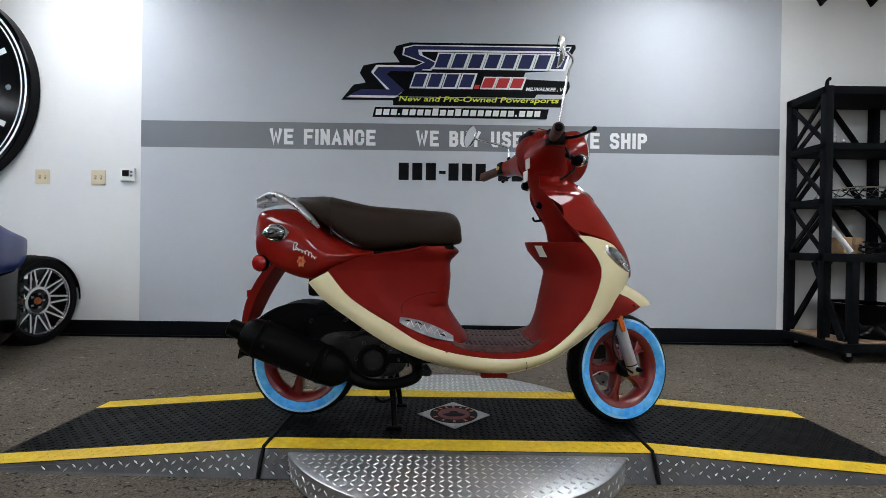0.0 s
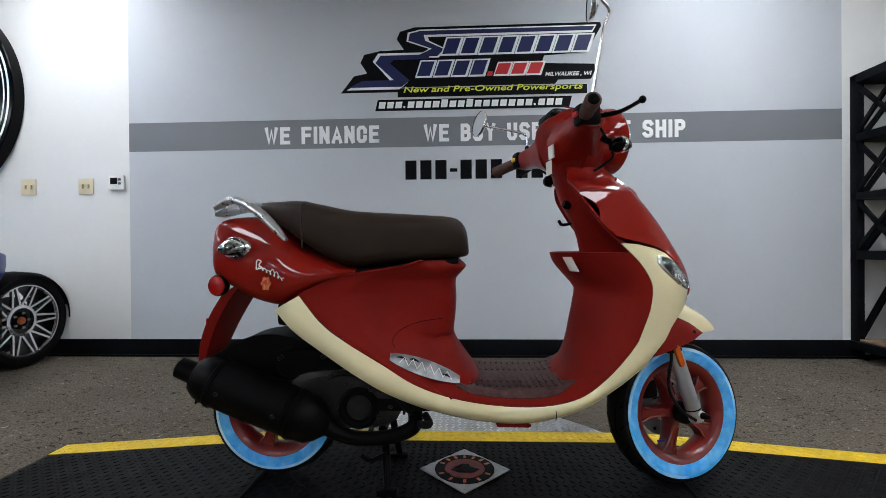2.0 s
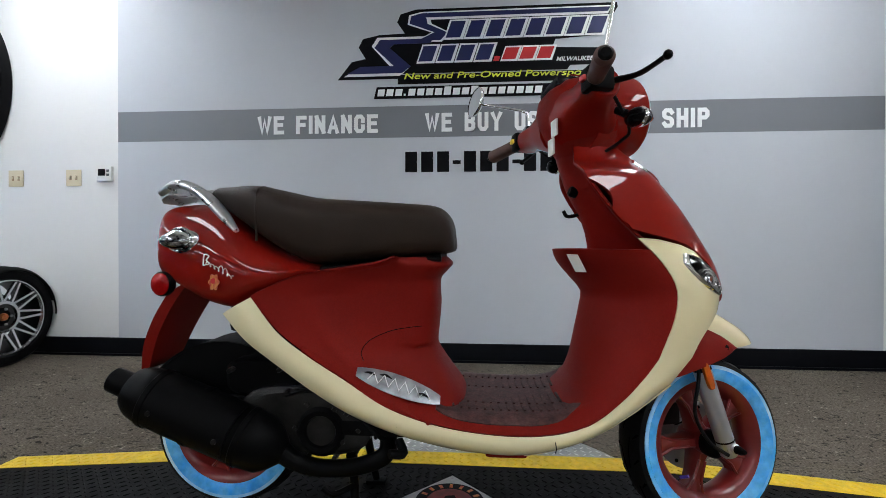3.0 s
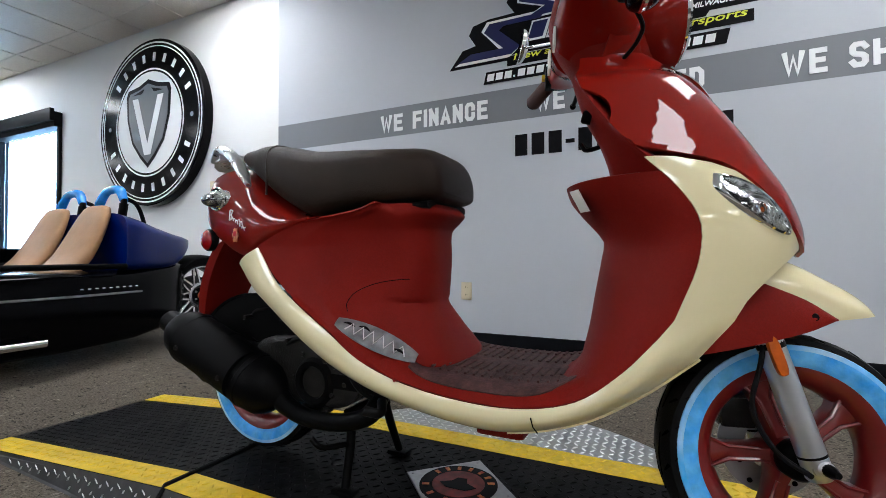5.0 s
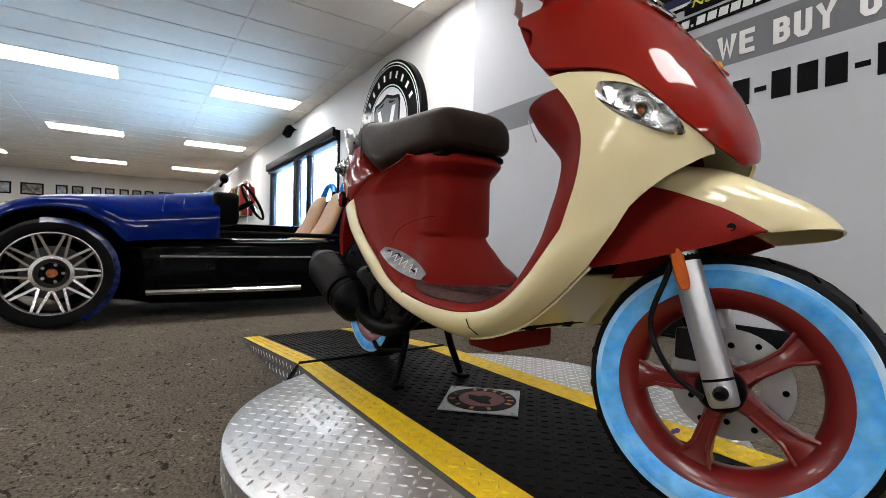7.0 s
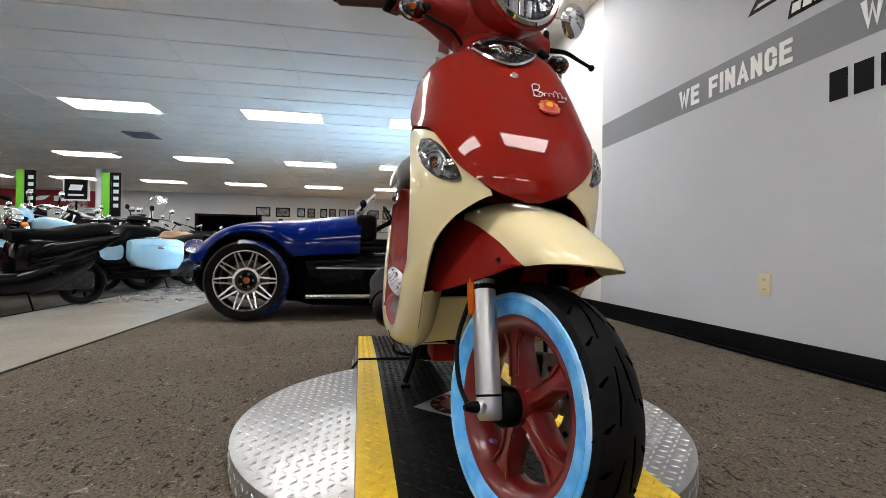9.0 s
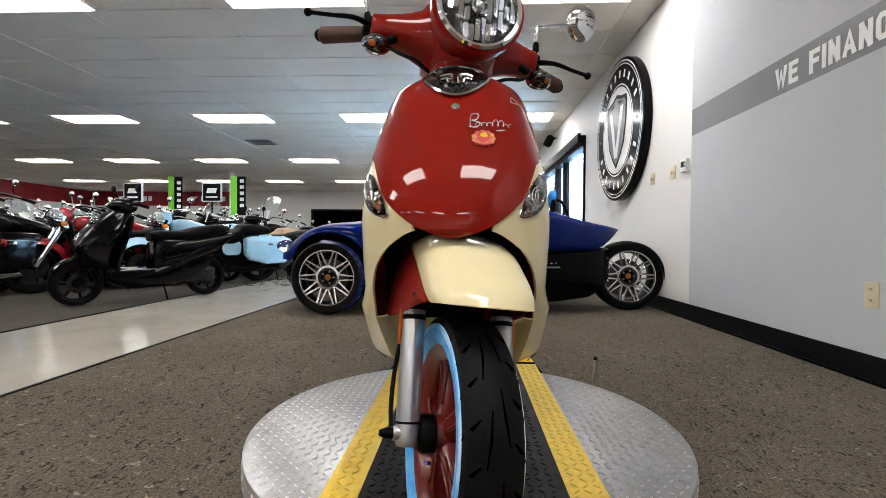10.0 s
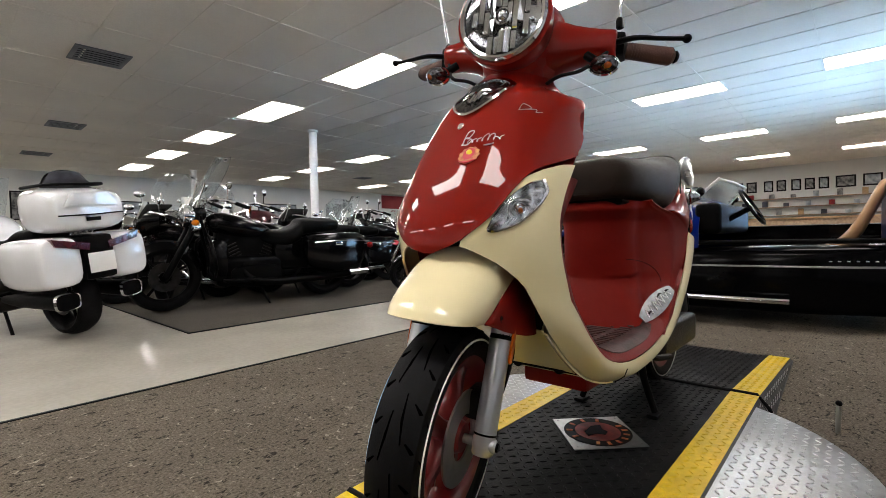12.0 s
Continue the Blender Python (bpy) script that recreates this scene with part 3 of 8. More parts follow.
# ---- the scooter ----
SY = 0.03                                   # its middle plane
RH, FH = Vector((-.690, SY, .312)), Vector((.574, SY, .308))   # wheel centres
SC = thing("scooter", (-.06, SY, PZ + .003), "dark red and cream motor scooter with brown seat", "scooter")
AX0, AX1 = Vector((.262, SY, 1.10)), Vector((.535, SY, .36))   # steering axis
STEER = Matrix.Translation(AX0) @ Matrix.Rotation(radians(18), 4, (AX0 - AX1).normalized()) @ Matrix.Translation(-AX0)

def st(name, bm, material, parent=SC, label="", **k):
    """A part of the steered front end."""
    bmesh.ops.transform(bm, matrix=STEER, verts=bm.verts)
    return part(name, bm, material, parent, label, **k)

def P3(x, y, z):
    return Vector((x, SY + y, z))

def spl_rows(secs, n):
    """Resamples a run of sections smoothly along its length."""
    m = len(secs[0])
    cols = [spline([s[i] for s in secs], n) for i in range(m)]
    return [[cols[i][k] for i in range(m)] for k in range(n)]

def wheel(H, put, R, half, five=True):
    Y = (0, 1, 0)
    w = half
    prof = [(R * .70, -w * .72), (R * .78, -w * .95), (R * .88, -w), (R * .95, -w * .86), (R * .985, -w * .5), (R, 0), (R * .985, w * .5), (R * .95, w * .86), (R * .88, w), (R * .78, w * .95), (R * .70, w * .72)]
    wh = put("wheel", lathe(H, Y, [(.028, -.045), (.034, -.03), (.034, .03), (.028, .045), (.0, .046), (.0, -.046), (.028, -.045)], 28), "red_rim", SC, "dark red cast wheel")
    put("tyre", lathe(H, Y, prof, 72), "rubber", wh, "black tyre")
    # groove shade as near-black strips: short slanted on the shoulders, long along the crown
    b = bmesh.new()
    for k in range(22):
        for s in (-1, 1):
            a = 2 * math.pi * (k + (.5 if s > 0 else 0)) / 22
            lines = [((.98, .86, .00), (.94, .90, .07), (.72, .966, .15), (.50, .984, .20))]
            if k % 2:
                lines.append(((.34, .9905, -.10), (.22, .9950, .08), (.16, .9965, .26)))
            for line in lines:
                secs = []
                for q, (yy, rk, da) in enumerate(line):
                    wd = .0012 if q in (0, len(line) - 1) else .0030
                    e, tg = Vector((math.cos(a + da), 0, math.sin(a + da))), Vector((-math.sin(a + da), 0, math.cos(a + da)))
                    c = H + e * (R * rk + .0012) + Vector((0, s * yy * w, 0))
                    wv = (tg * .75 + Vector((0, .6 * s, 0))) * wd
                    secs.append([c - wv, c + wv, c + wv * .7 - e * .008, c - wv * .7 - e * .008])
                loft(secs, bm=b)
    put("tread_sipe", b, "sipe", wh, "", kind="stuff")
    put("whitewall", lathe(H, (0, -1, 0), [(R * .715, w * .78), (R * .76, w * .945), (R * .84, w * 1.015), (R * .856, w * 1.018)], 72), "blue_wall", wh, "white sidewall under blue protective film")
    put("sidewall_edge", lathe(H, (0, -1, 0), [(R * .854, w * .99), (R * .857, w * 1.016), (R * .895, w * 1.010), (R * .90, w * .96)], 72), "pale_wall", wh, "pale outer edge of the sidewall with torn film")
    put("sidewall_line", lathe(H, Y, [(R * .868, w * .99), (R * .872, w * 1.022), (R * .884, w * 1.018), (R * .888, w * .98)], 72), "decal_white", wh, "thin white line on the bare sidewall")
    put("rim", lathe(H, Y, [(R * .70, -w * .80), (R * .725, -w * .82), (R * .725, -w * .70), (R * .64, -w * .55), (R * .60, -w * .2), (R * .60, w * .2), (R * .64, w * .55), (R * .725, w * .70), (R * .725, w * .82), (R * .70, w * .80), (R * .63, w * .62), (R * .575, w * .22), (R * .575, -w * .22), (R * .63, -w * .62), (R * .70, -w * .80)], 64), "red_rim", wh)
    for k in range(5):
        a = radians(90 + 72 * k + 20)
        e, tg = Vector((math.cos(a), 0, math.sin(a))), Vector((-math.sin(a), 0, math.cos(a)))
        def sec(r, wd, th):
            return [H + e * r + tg * x * wd + Vector((0, y * th, 0)) for x, y in ((-1, -.7), (-.6, -1), (.6, -1), (1, -.7), (1, .7), (.6, 1), (-.6, 1), (-1, .7))]
        b = loft([sec(.028, .018, .030), sec(.05, .0135, .027), sec(.085, .0125, .023), sec(.112, .017, .020), sec(R * .60, .028, .020)])
        put("spoke", b, "red_rim", wh)
        b = bmesh.new()
        for q in (-1, 1):
            tube([H + e * .05 + tg * .009 * q + Vector((0, -.027, 0)), H + e * .10 + tg * .011 * q + Vector((0, -.023, 0)), H + e * R * .6 + tg * .024 * q + Vector((0, -.021, 0))], .0035, 6, bm=b)
        put("spoke_rib", b, "red_rim", wh)
    return wh

def front_end():
    H = FH
    wh = wheel(H, st, .217, .050)
    st("brake_disc", lathe(H, (0, 1, 0), [(.045, .040), (.092, .040), (.092, .044), (.045, .044), (.045, .040)], 48), "steel", wh)
    # Near-black discs paint the shade inside the drilled holes.
    for q in range(12):
        a = 2 * math.pi * q / 12
        st("disc_hole", lathe(H + Vector((math.cos(a) * (.064 if q % 2 else .078), .0385, math.sin(a) * (.064 if q % 2 else .078))), (0, -1, 0), [(0, .002), (.0045, .002), (.005, 0)], 10), "sipe", wh)
    st("valve", tube([H + Vector((-.07, -.012, -.09)), H + Vector((-.06, -.03, -.082))], .004, 8), "rod_purple", wh)
    st("hub_drive", lathe(H + Vector((0, -.052, 0)), (0, -1, 0), [(.034, -.012), (.034, .008), (.028, .016), (.016, .020), (0, .020)], 28), "black_metal", wh, "black speedometer drive at the hub")
    cal = H + Vector((-.055, .052, .055))
    st("brake_caliper", box(cal.x - .032, cal.x + .032, cal.y - .02, cal.y + .02, cal.z - .028, cal.z + .03, .009), "engine", SC)
    st("axle", tube([H + Vector((0, -.105, 0)), H + Vector((0, .105, 0))], .009, 12), "steel", SC)
    for s in (-1, 1):
        lo, hi = P3(.583, s * .088, .300), P3(.508, s * .088, .545)
        d = (hi - lo).normalized()
        fk = st("fork_leg", tube([lo - d * .010, lo - d * .006, lo + d * .012, lo + d * .19, hi - d * .03], [.0175, .0205, .0215, .0215, .0215], 28), "fork_silver", SC, "silver telescopic fork leg")
        st("clamp_ring", tube([lo + d * .027, lo + d * .031], .0220, 28), "black_metal", fk)
        st("fork_boot", tube([hi - d * .048, hi - d * .044, hi - d * .02, hi + d * .006], [.0222, .0222, .0195, .0195], 20), "black_plastic", fk)
        st("axle_clamp", lathe(lo + Vector((.0, s * .012, .012)), (0, s, 0), [(0, .0145), (.010, .0145), (.0125, .012), (.0125, -.01)], 16), "fork_silver", fk)
        st("axle_nut", lathe(lo + Vector((0, s * .026, .012)), (0, s, 0), [(0, .024), (.005, .024), (.0095, .012), (.0105, -.004)] if s < 0 else [(0, .005), (.008, .005), (.009, .002), (.009, -.004)], 12), "black_metal", fk)
        r0 = hi - d * .060 + Vector((0, s * .018, 0))
        st("fork_reflector", slab(oval(.0095, .034, 20, p=.6), r0 + Vector((-.006, 0, 0)), (d.z, 0, -d.x), d, (0, s, 0), .008, .0015), "reflector_orange", fk, "orange side reflector")
    st("lower_bracket", box(.48, .53, SY - .095, SY + .095, .575, .60, .008), "black_metal", SC)
    # brake hose and speedometer cable
    st("brake_hose", tube([P3(.52, -.085, .58), P3(.50, -.10, .48), P3(.48, -.105, .40), P3(.51, -.11, .335), P3(.56, -.112, .30)], .0045, 8, 24), "rubber", SC)
    st("brake_hose", tube([P3(.50, .09, .58), P3(.47, .10, .47), P3(.50, .09, .38), P3(.52, .075, .36)], .0045, 8, 20), "rubber", SC)
    # mudguard: cream crown, red cheeks
    RIDGE = [(0, .716, .560), (1, .702, .579), (2, .677, .600), (3, .643, .620), (4, .574, .656), (5, .513, .670), (6, .465, .670), (7, .415, .658)]
    BROW = [(0, .630, .084, .5485), (1, .624, .0875, .551), (2, .613, .090, .5575), (3, .600, .092, .566), (4, .566, .094, .584), (5, .527, .094, .600), (6, .487, .094, .615), (7, .430, .092, .629)]
    secs = []
    for k in range(29):
        u = k / 4
        (xm, zm), (xe, hw, ze) = lerp(RIDGE, u), lerp(BROW, u)
        row = []
        for q in range(-12, 13):
            a = q / 12 * math.pi / 2
            c, sn = math.cos(a) ** .62, math.copysign(abs(math.sin(a)) ** .80, a)
            row.append(P3(xe + (xm - xe) * c, hw * sn, ze + (zm - ze) * c))
        secs.append(row)
    fd = st("front_mudguard", solid(loft(secs, closed=False, caps=False), .004), "cream", SC, "cream front mudguard with dark red cheeks", sharp=60)
    TOP = [(0, .627, .0865, .549), (1, .606, .091, .5615), (2, .575, .0935, .580), (3, .530, .094, .599), (4, .487, .094, .615), (5, .430, .092, .629), (6, .375, .090, .634)]
    BOT = [(0, .622, .090, .5455), (1, .600, .099, .5375), (2, .570, .106, .526), (3, .512, .112, .509), (4, .450, .115, .493), (5, .390, .115, .480), (6, .340, .114, .472)]
    for s in (-1, 1):
        secs = []
        for k in range(25):
            u = k / 4
            (xa, ya, za), (xb, yb, zb) = lerp(TOP, u), lerp(BOT, u)
            secs.append([P3(xa + (xb - xa) * v, s * (ya + .002 + (yb - ya) * v ** .7 + .004 * math.sin(v * math.pi)), za + .002 + (zb - za) * v) for v in (q / 7 for q in range(8))])
        st("mudguard_cheek", solid(loft(secs, closed=False, caps=False), .004), "red_matte", fd, "matte dark red mudguard cheek", sharp=60)
        c = P3(.583, s * .103, .553)
        st("screw", lathe(c, (.15, s, .1), [(0, .003), (.006, .003), (.0085, 0), (.0085, -.006)], 14), "black_metal", fd)

    # headset
    rows = []
    for z, xr, xf, w in ((1.015, .222, .325, .045), (1.05, .200, .345, .062), (1.09, .176, .358, .082), (1.13, .158, .362, .098), (1.17, .153, .358, .104), (1.205, .160, .342, .098), (1.232, .185, .322, .080), (1.248, .220, .295, .05)):
        cx, rx = (xf + xr) / 2, (xf - xr) / 2
        rows.append([P3(cx + x, y, z) for x, y in oval(rx, w, 28, p=.85)])
    hs = st("handlebar_cover", loft(rows), "red_matte", SC, "dark red handlebar cover")
    fr = []
    for z, xf, w in ((1.045, .360, .060), (1.08, .372, .088), (1.12, .382, .103), (1.16, .384, .108), (1.20, .373, .102), (1.235, .352, .082), (1.253, .325, .05)):
        fr.append([P3(xf - .11 * abs(u) ** 2.6, w * u, z) for u in (q / 9 for q in range(-9, 10))])
    st("headlamp_cowl", solid(loft(fr, closed=False, caps=False), .004), "red_gloss", hs, "glossy red headlamp cowl")
    hc, hd = P3(.390, 0, 1.165), Vector((1, 0, .10))
    hl = st("headlight", lathe(hc, hd, [(.092, -.02), (.098, .004), (.098, .018), (.093, .024), (.087, .022), (.086, .012)], 48), "chrome", SC, "round chrome-rimmed headlight")
    st("bucket", lathe(hc, hd, [(.070, -.10), (.097, -.05), (.1045, -.01), (.1055, .010), (.0985, .0125)], 48), "red_gloss", hl, "glossy red lamp housing")
    st("reflector", lathe(hc, hd, [(.0865, .014), (.078, .007), (.05, .002), (.02, -.001), (0, -.001)], 40), "lamp_dark", hl)
    b = bmesh.new()
    d_, s_, u_ = axes(hd)
    rnd = random.Random(5)
    for cx in range(-6, 7):
        z = -.082
        while z < .078:
            h = rnd.uniform(.034, .070)
            px, pz = cx * .0128, z + h / 2
            if math.hypot(px, abs(pz) + h * .42) < .084 and math.hypot(px, pz) > .016:
                o = hc + s_ * px + u_ * pz + d_ * .004
                t0, t1 = rnd.uniform(.001, .011), rnd.uniform(.001, .011)
                loft([[o - s_ * .0060 - u_ * h * .46, o + s_ * .0060 - u_ * h * .46, o + s_ * .0060 + u_ * h * .46, o - s_ * .0060 + u_ * h * .46],
                      [o - s_ * .0056 - u_ * h * .42 + d_ * t0, o + s_ * .0056 - u_ * h * .42 + d_ * t1, o + s_ * .0056 + u_ * h * .42 + d_ * (t1 * .5 + .002), o - s_ * .0056 + u_ * h * .42 + d_ * (t0 * .5 + .002)]], bm=b)
            z += h
    st("bulb_ring", lathe(hc, hd, [(.019, .002), (.019, .016), (.015, .018), (.013, .006)], 24), "chrome", hl)
    st("reflector_facet", b, "chrome", hl, "", flat=True, kind="stuff")
    st("bulb_shield", ball(hc + d_ * .012, .013, seg=14), "chrome", hl)
    st("lens", lathe(hc, hd, [(0, .036), (.04, .033), (.07, .027), (.0865, .019), (.0865, .016), (.07, .024), (.04, .030), (0, .033)], 40), "glass", hl).visible_shadow = False
    b = box(.175, .245, SY - .055, SY + .055, 1.218, 1.245, .012)
    st("dashboard", b, "black_gloss", hs, "black instrument cluster")
    for q in range(2):
        st("warning_sticker", box(.148 + .010 * q, .152 + .010 * q, SY - .075, SY - .045, 1.03 + .05 * q, 1.07 + .05 * q), "decal_white", hs, "small white warning sticker")
    for s in (-1, 1):
        g1, g2 = P3(.190, s * .19, 1.155), P3(.130, s * .338, 1.142)
        st("arm_cover", loft(spl_rows([[P3(cx + x, s * y, cz + z) for x, z in oval(rx, rz, 20, p=.75)] for y, cx, cz, rx, rz in ((.03, .252, 1.140, .092, .082), (.08, .244, 1.142, .080, .062), (.13, .228, 1.148, .060, .043), (.18, .211, 1.153, .046, .034), (.212, .203, 1.154, .042, .032), (.217, .203, 1.154, .036, .027))], 16)), "red_gloss", hs, "glossy red bar cover")
        gd = (g2 - g1).normalized()
        gr = st("handlebar_grip", tube([g1 + gd * .045, g1 + gd * .05, g2 - gd * .008, g2], [.0175, .0185, .0185, .021, .021, .014], 20), "grip", SC, "brown ribbed rubber grip")
        b = bmesh.new()
        for q in range(14):
            c = g1 + gd * (.058 + q * .0065)
            lathe(c, gd, [(.0185, -.0014), (.0197, 0), (.0185, .0014)], 16, bm=b)
        st("grip_rib", b, "grip", gr, "", kind="stuff")
        st("bar_end", lathe(g2, gd, [(.013, -.002), (.015, .004), (.010, .010), (0, .011)], 14), "black_metal", gr)
        sw = st("switch_block", box(g1.x - .032, g1.x + .03, min(g1.y + s * .0, g1.y + s * .045), max(g1.y, g1.y + s * .045), 1.128, 1.182, .009), "black_plastic", SC, "black handlebar switch block")
        st("switch_button", box(g1.x - .040, g1.x - .03, g1.y + s * .022 - .009, g1.y + s * .022 + .009, 1.150, 1.162, .002), "yellow" if s > 0 else "logo_red", sw)
        lv = [g1 + Vector((.035, s * .03, .0)), g1 + Vector((.062, s * .07, -.004)), g1 + Vector((.062, s * .12, -.010)), g1 + Vector((.058, s * .172, -.014))]
        ly_ = st("brake_lever", tube(lv, [.010, .008, .0065, .0065], 10, 14, flatten=.7), "black_metal", SC, "black brake lever")
        st("lever_tip", ball(lv[-1], .0095, seg=12), "black_metal", ly_)
        # small indicators below the bar
        ic = P3(.288, s * .203, 1.083)
        ind = st("indicator", ball(ic, (.022, .031, .021), seg=20), "black_gloss", SC, "small black indicator with chrome rim under the bar")
        st("bulb", ball(ic + Vector((.0255, s * .008, -.005)), (.0105, .012, .009), seg=14), "amber_dim", ind)
        st("lens", ball(ic + Vector((.012, 0, 0)), (.025, .029, .020), seg=18), "lamp_dark", ind)
        st("bezel", lathe(ic + Vector((.006, 0, 0)), (1, 0, 0), [(.020, -.005), (.0235, 0), (.0215, .006), (.019, .003)], 24, sx=1.42), "chrome", ind)
        st("stalk", tube([ic, P3(.27, s * .16, 1.115)], .010, 10), "black_plastic", ind)
        st("brake_cable", tube([g1 + Vector((.03, s * .02, -.01)), P3(.30, s * .16, 1.075), P3(.31, s * .11, 1.06), P3(.285, s * .06, 1.04)], .0042, 8, 18), "rubber", SC)
    # mirrors: one upright, one folded low
    def mirror(base, pts, c, n, r=.052):
        n = Vector(n).normalized()
        m = part("mirror", lathe(c, n, [(0, -.020), (r * .55, -.017), (r * .9, -.008), (r, 0), (r * 1.02, .004), (r * .97, .006)], 36), "chrome", SC, "round chrome rear-view mirror")
        part("mirror_glass", lathe(c, n, [(0, .0045), (r * .96, .0045), (r * .96, .001)], 36), "mirror", m)
        part("stem", tube(pts, .0042, 10, 22), "chrome", m)
        part("stem_base", lathe(pts[0], (0, 0, 1), [(.009, -.012), (.009, .006), (.006, .012), (0, .012)], 6), "black_metal", m)
    mirror(0, [P3(.150, .205, 1.178), P3(.148, .208, 1.222), P3(.128, .222, 1.243), P3(.005, .345, 1.303)], P3(-.016, .366, 1.317), (-.86, -.42, .18))
    mirror(0, [P3(.262, -.225, 1.21), P3(.272, -.228, 1.27), P3(.292, -.238, 1.40), P3(.306, -.245, 1.445), P3(.280, -.262, 1.468)], P3(.252, -.272, 1.462), (-.985, .10, .05))
front_end()

# body surface of the front shield: height -> nose x, seam x, half width
SHELL = [(0.56, 0.59, 0.396, 0.196), (0.6, 0.592, 0.4124, 0.196), (0.644, 0.597, 0.4287, 0.196), (0.694, 0.599, 0.4367, 0.196), (0.73, 0.591, 0.4317, 0.195), (0.78, 0.57, 0.4017, 0.193),
         (0.832, 0.5385, 0.3531, 0.188), (0.866, 0.5178, 0.3191, 0.184), (0.9, 0.495, 0.2901, 0.179), (0.94, 0.4658, 0.2621, 0.17), (0.97, 0.442, 0.2431, 0.162), (0.992, 0.423, 0.2331, 0.152),
         (1.008, 0.405, 0.2261, 0.128), (1.02, 0.393, 0.2211, 0.103), (1.038, 0.383, 0.2252, 0.084), (1.066, 0.35, 0.2242, 0.07)]

BOW = [(.56, 1.75, .62), (.66, 1.90, .60), (.76, 2.35, .575), (.86, 2.9, .545), (.96, 3.4, .515), (1.07, 3.6, .5)]

def shell(y, z, lift=0.0):
    xf, xs, w = lerp(SHELL, z)
    u = min(1.0, abs(y) / w)
    n, p = lerp(BOW, z)
    x = xs + (xf - xs) * (1 - u ** n) ** p
    return Vector((x + lift, SY + y * (1 + lift * 1.5), z))

UP = [(-.563, .687), (-.493, .606), (-.414, .551), (-.317, .496), (-.221, .440), (-.105, .404), (.030, .386), (.147, .387), (.242, .411), (.316, .467), (.373, .53)]
LOW = [(-.638, .645), (-.577, .582), (-.496, .526), (-.397, .460), (-.299, .404), (-.181, .358), (-.040, .326), (.100, .320), (.238, .358), (.340, .420), (.431, .496)]
WID = [(-.64, .155), (-.5, .178), (-.3, .200), (-.1, .214), (.1, .214), (.3, .203), (.45, .197)]

def side(x):
    return lerp(WID, x)[0]

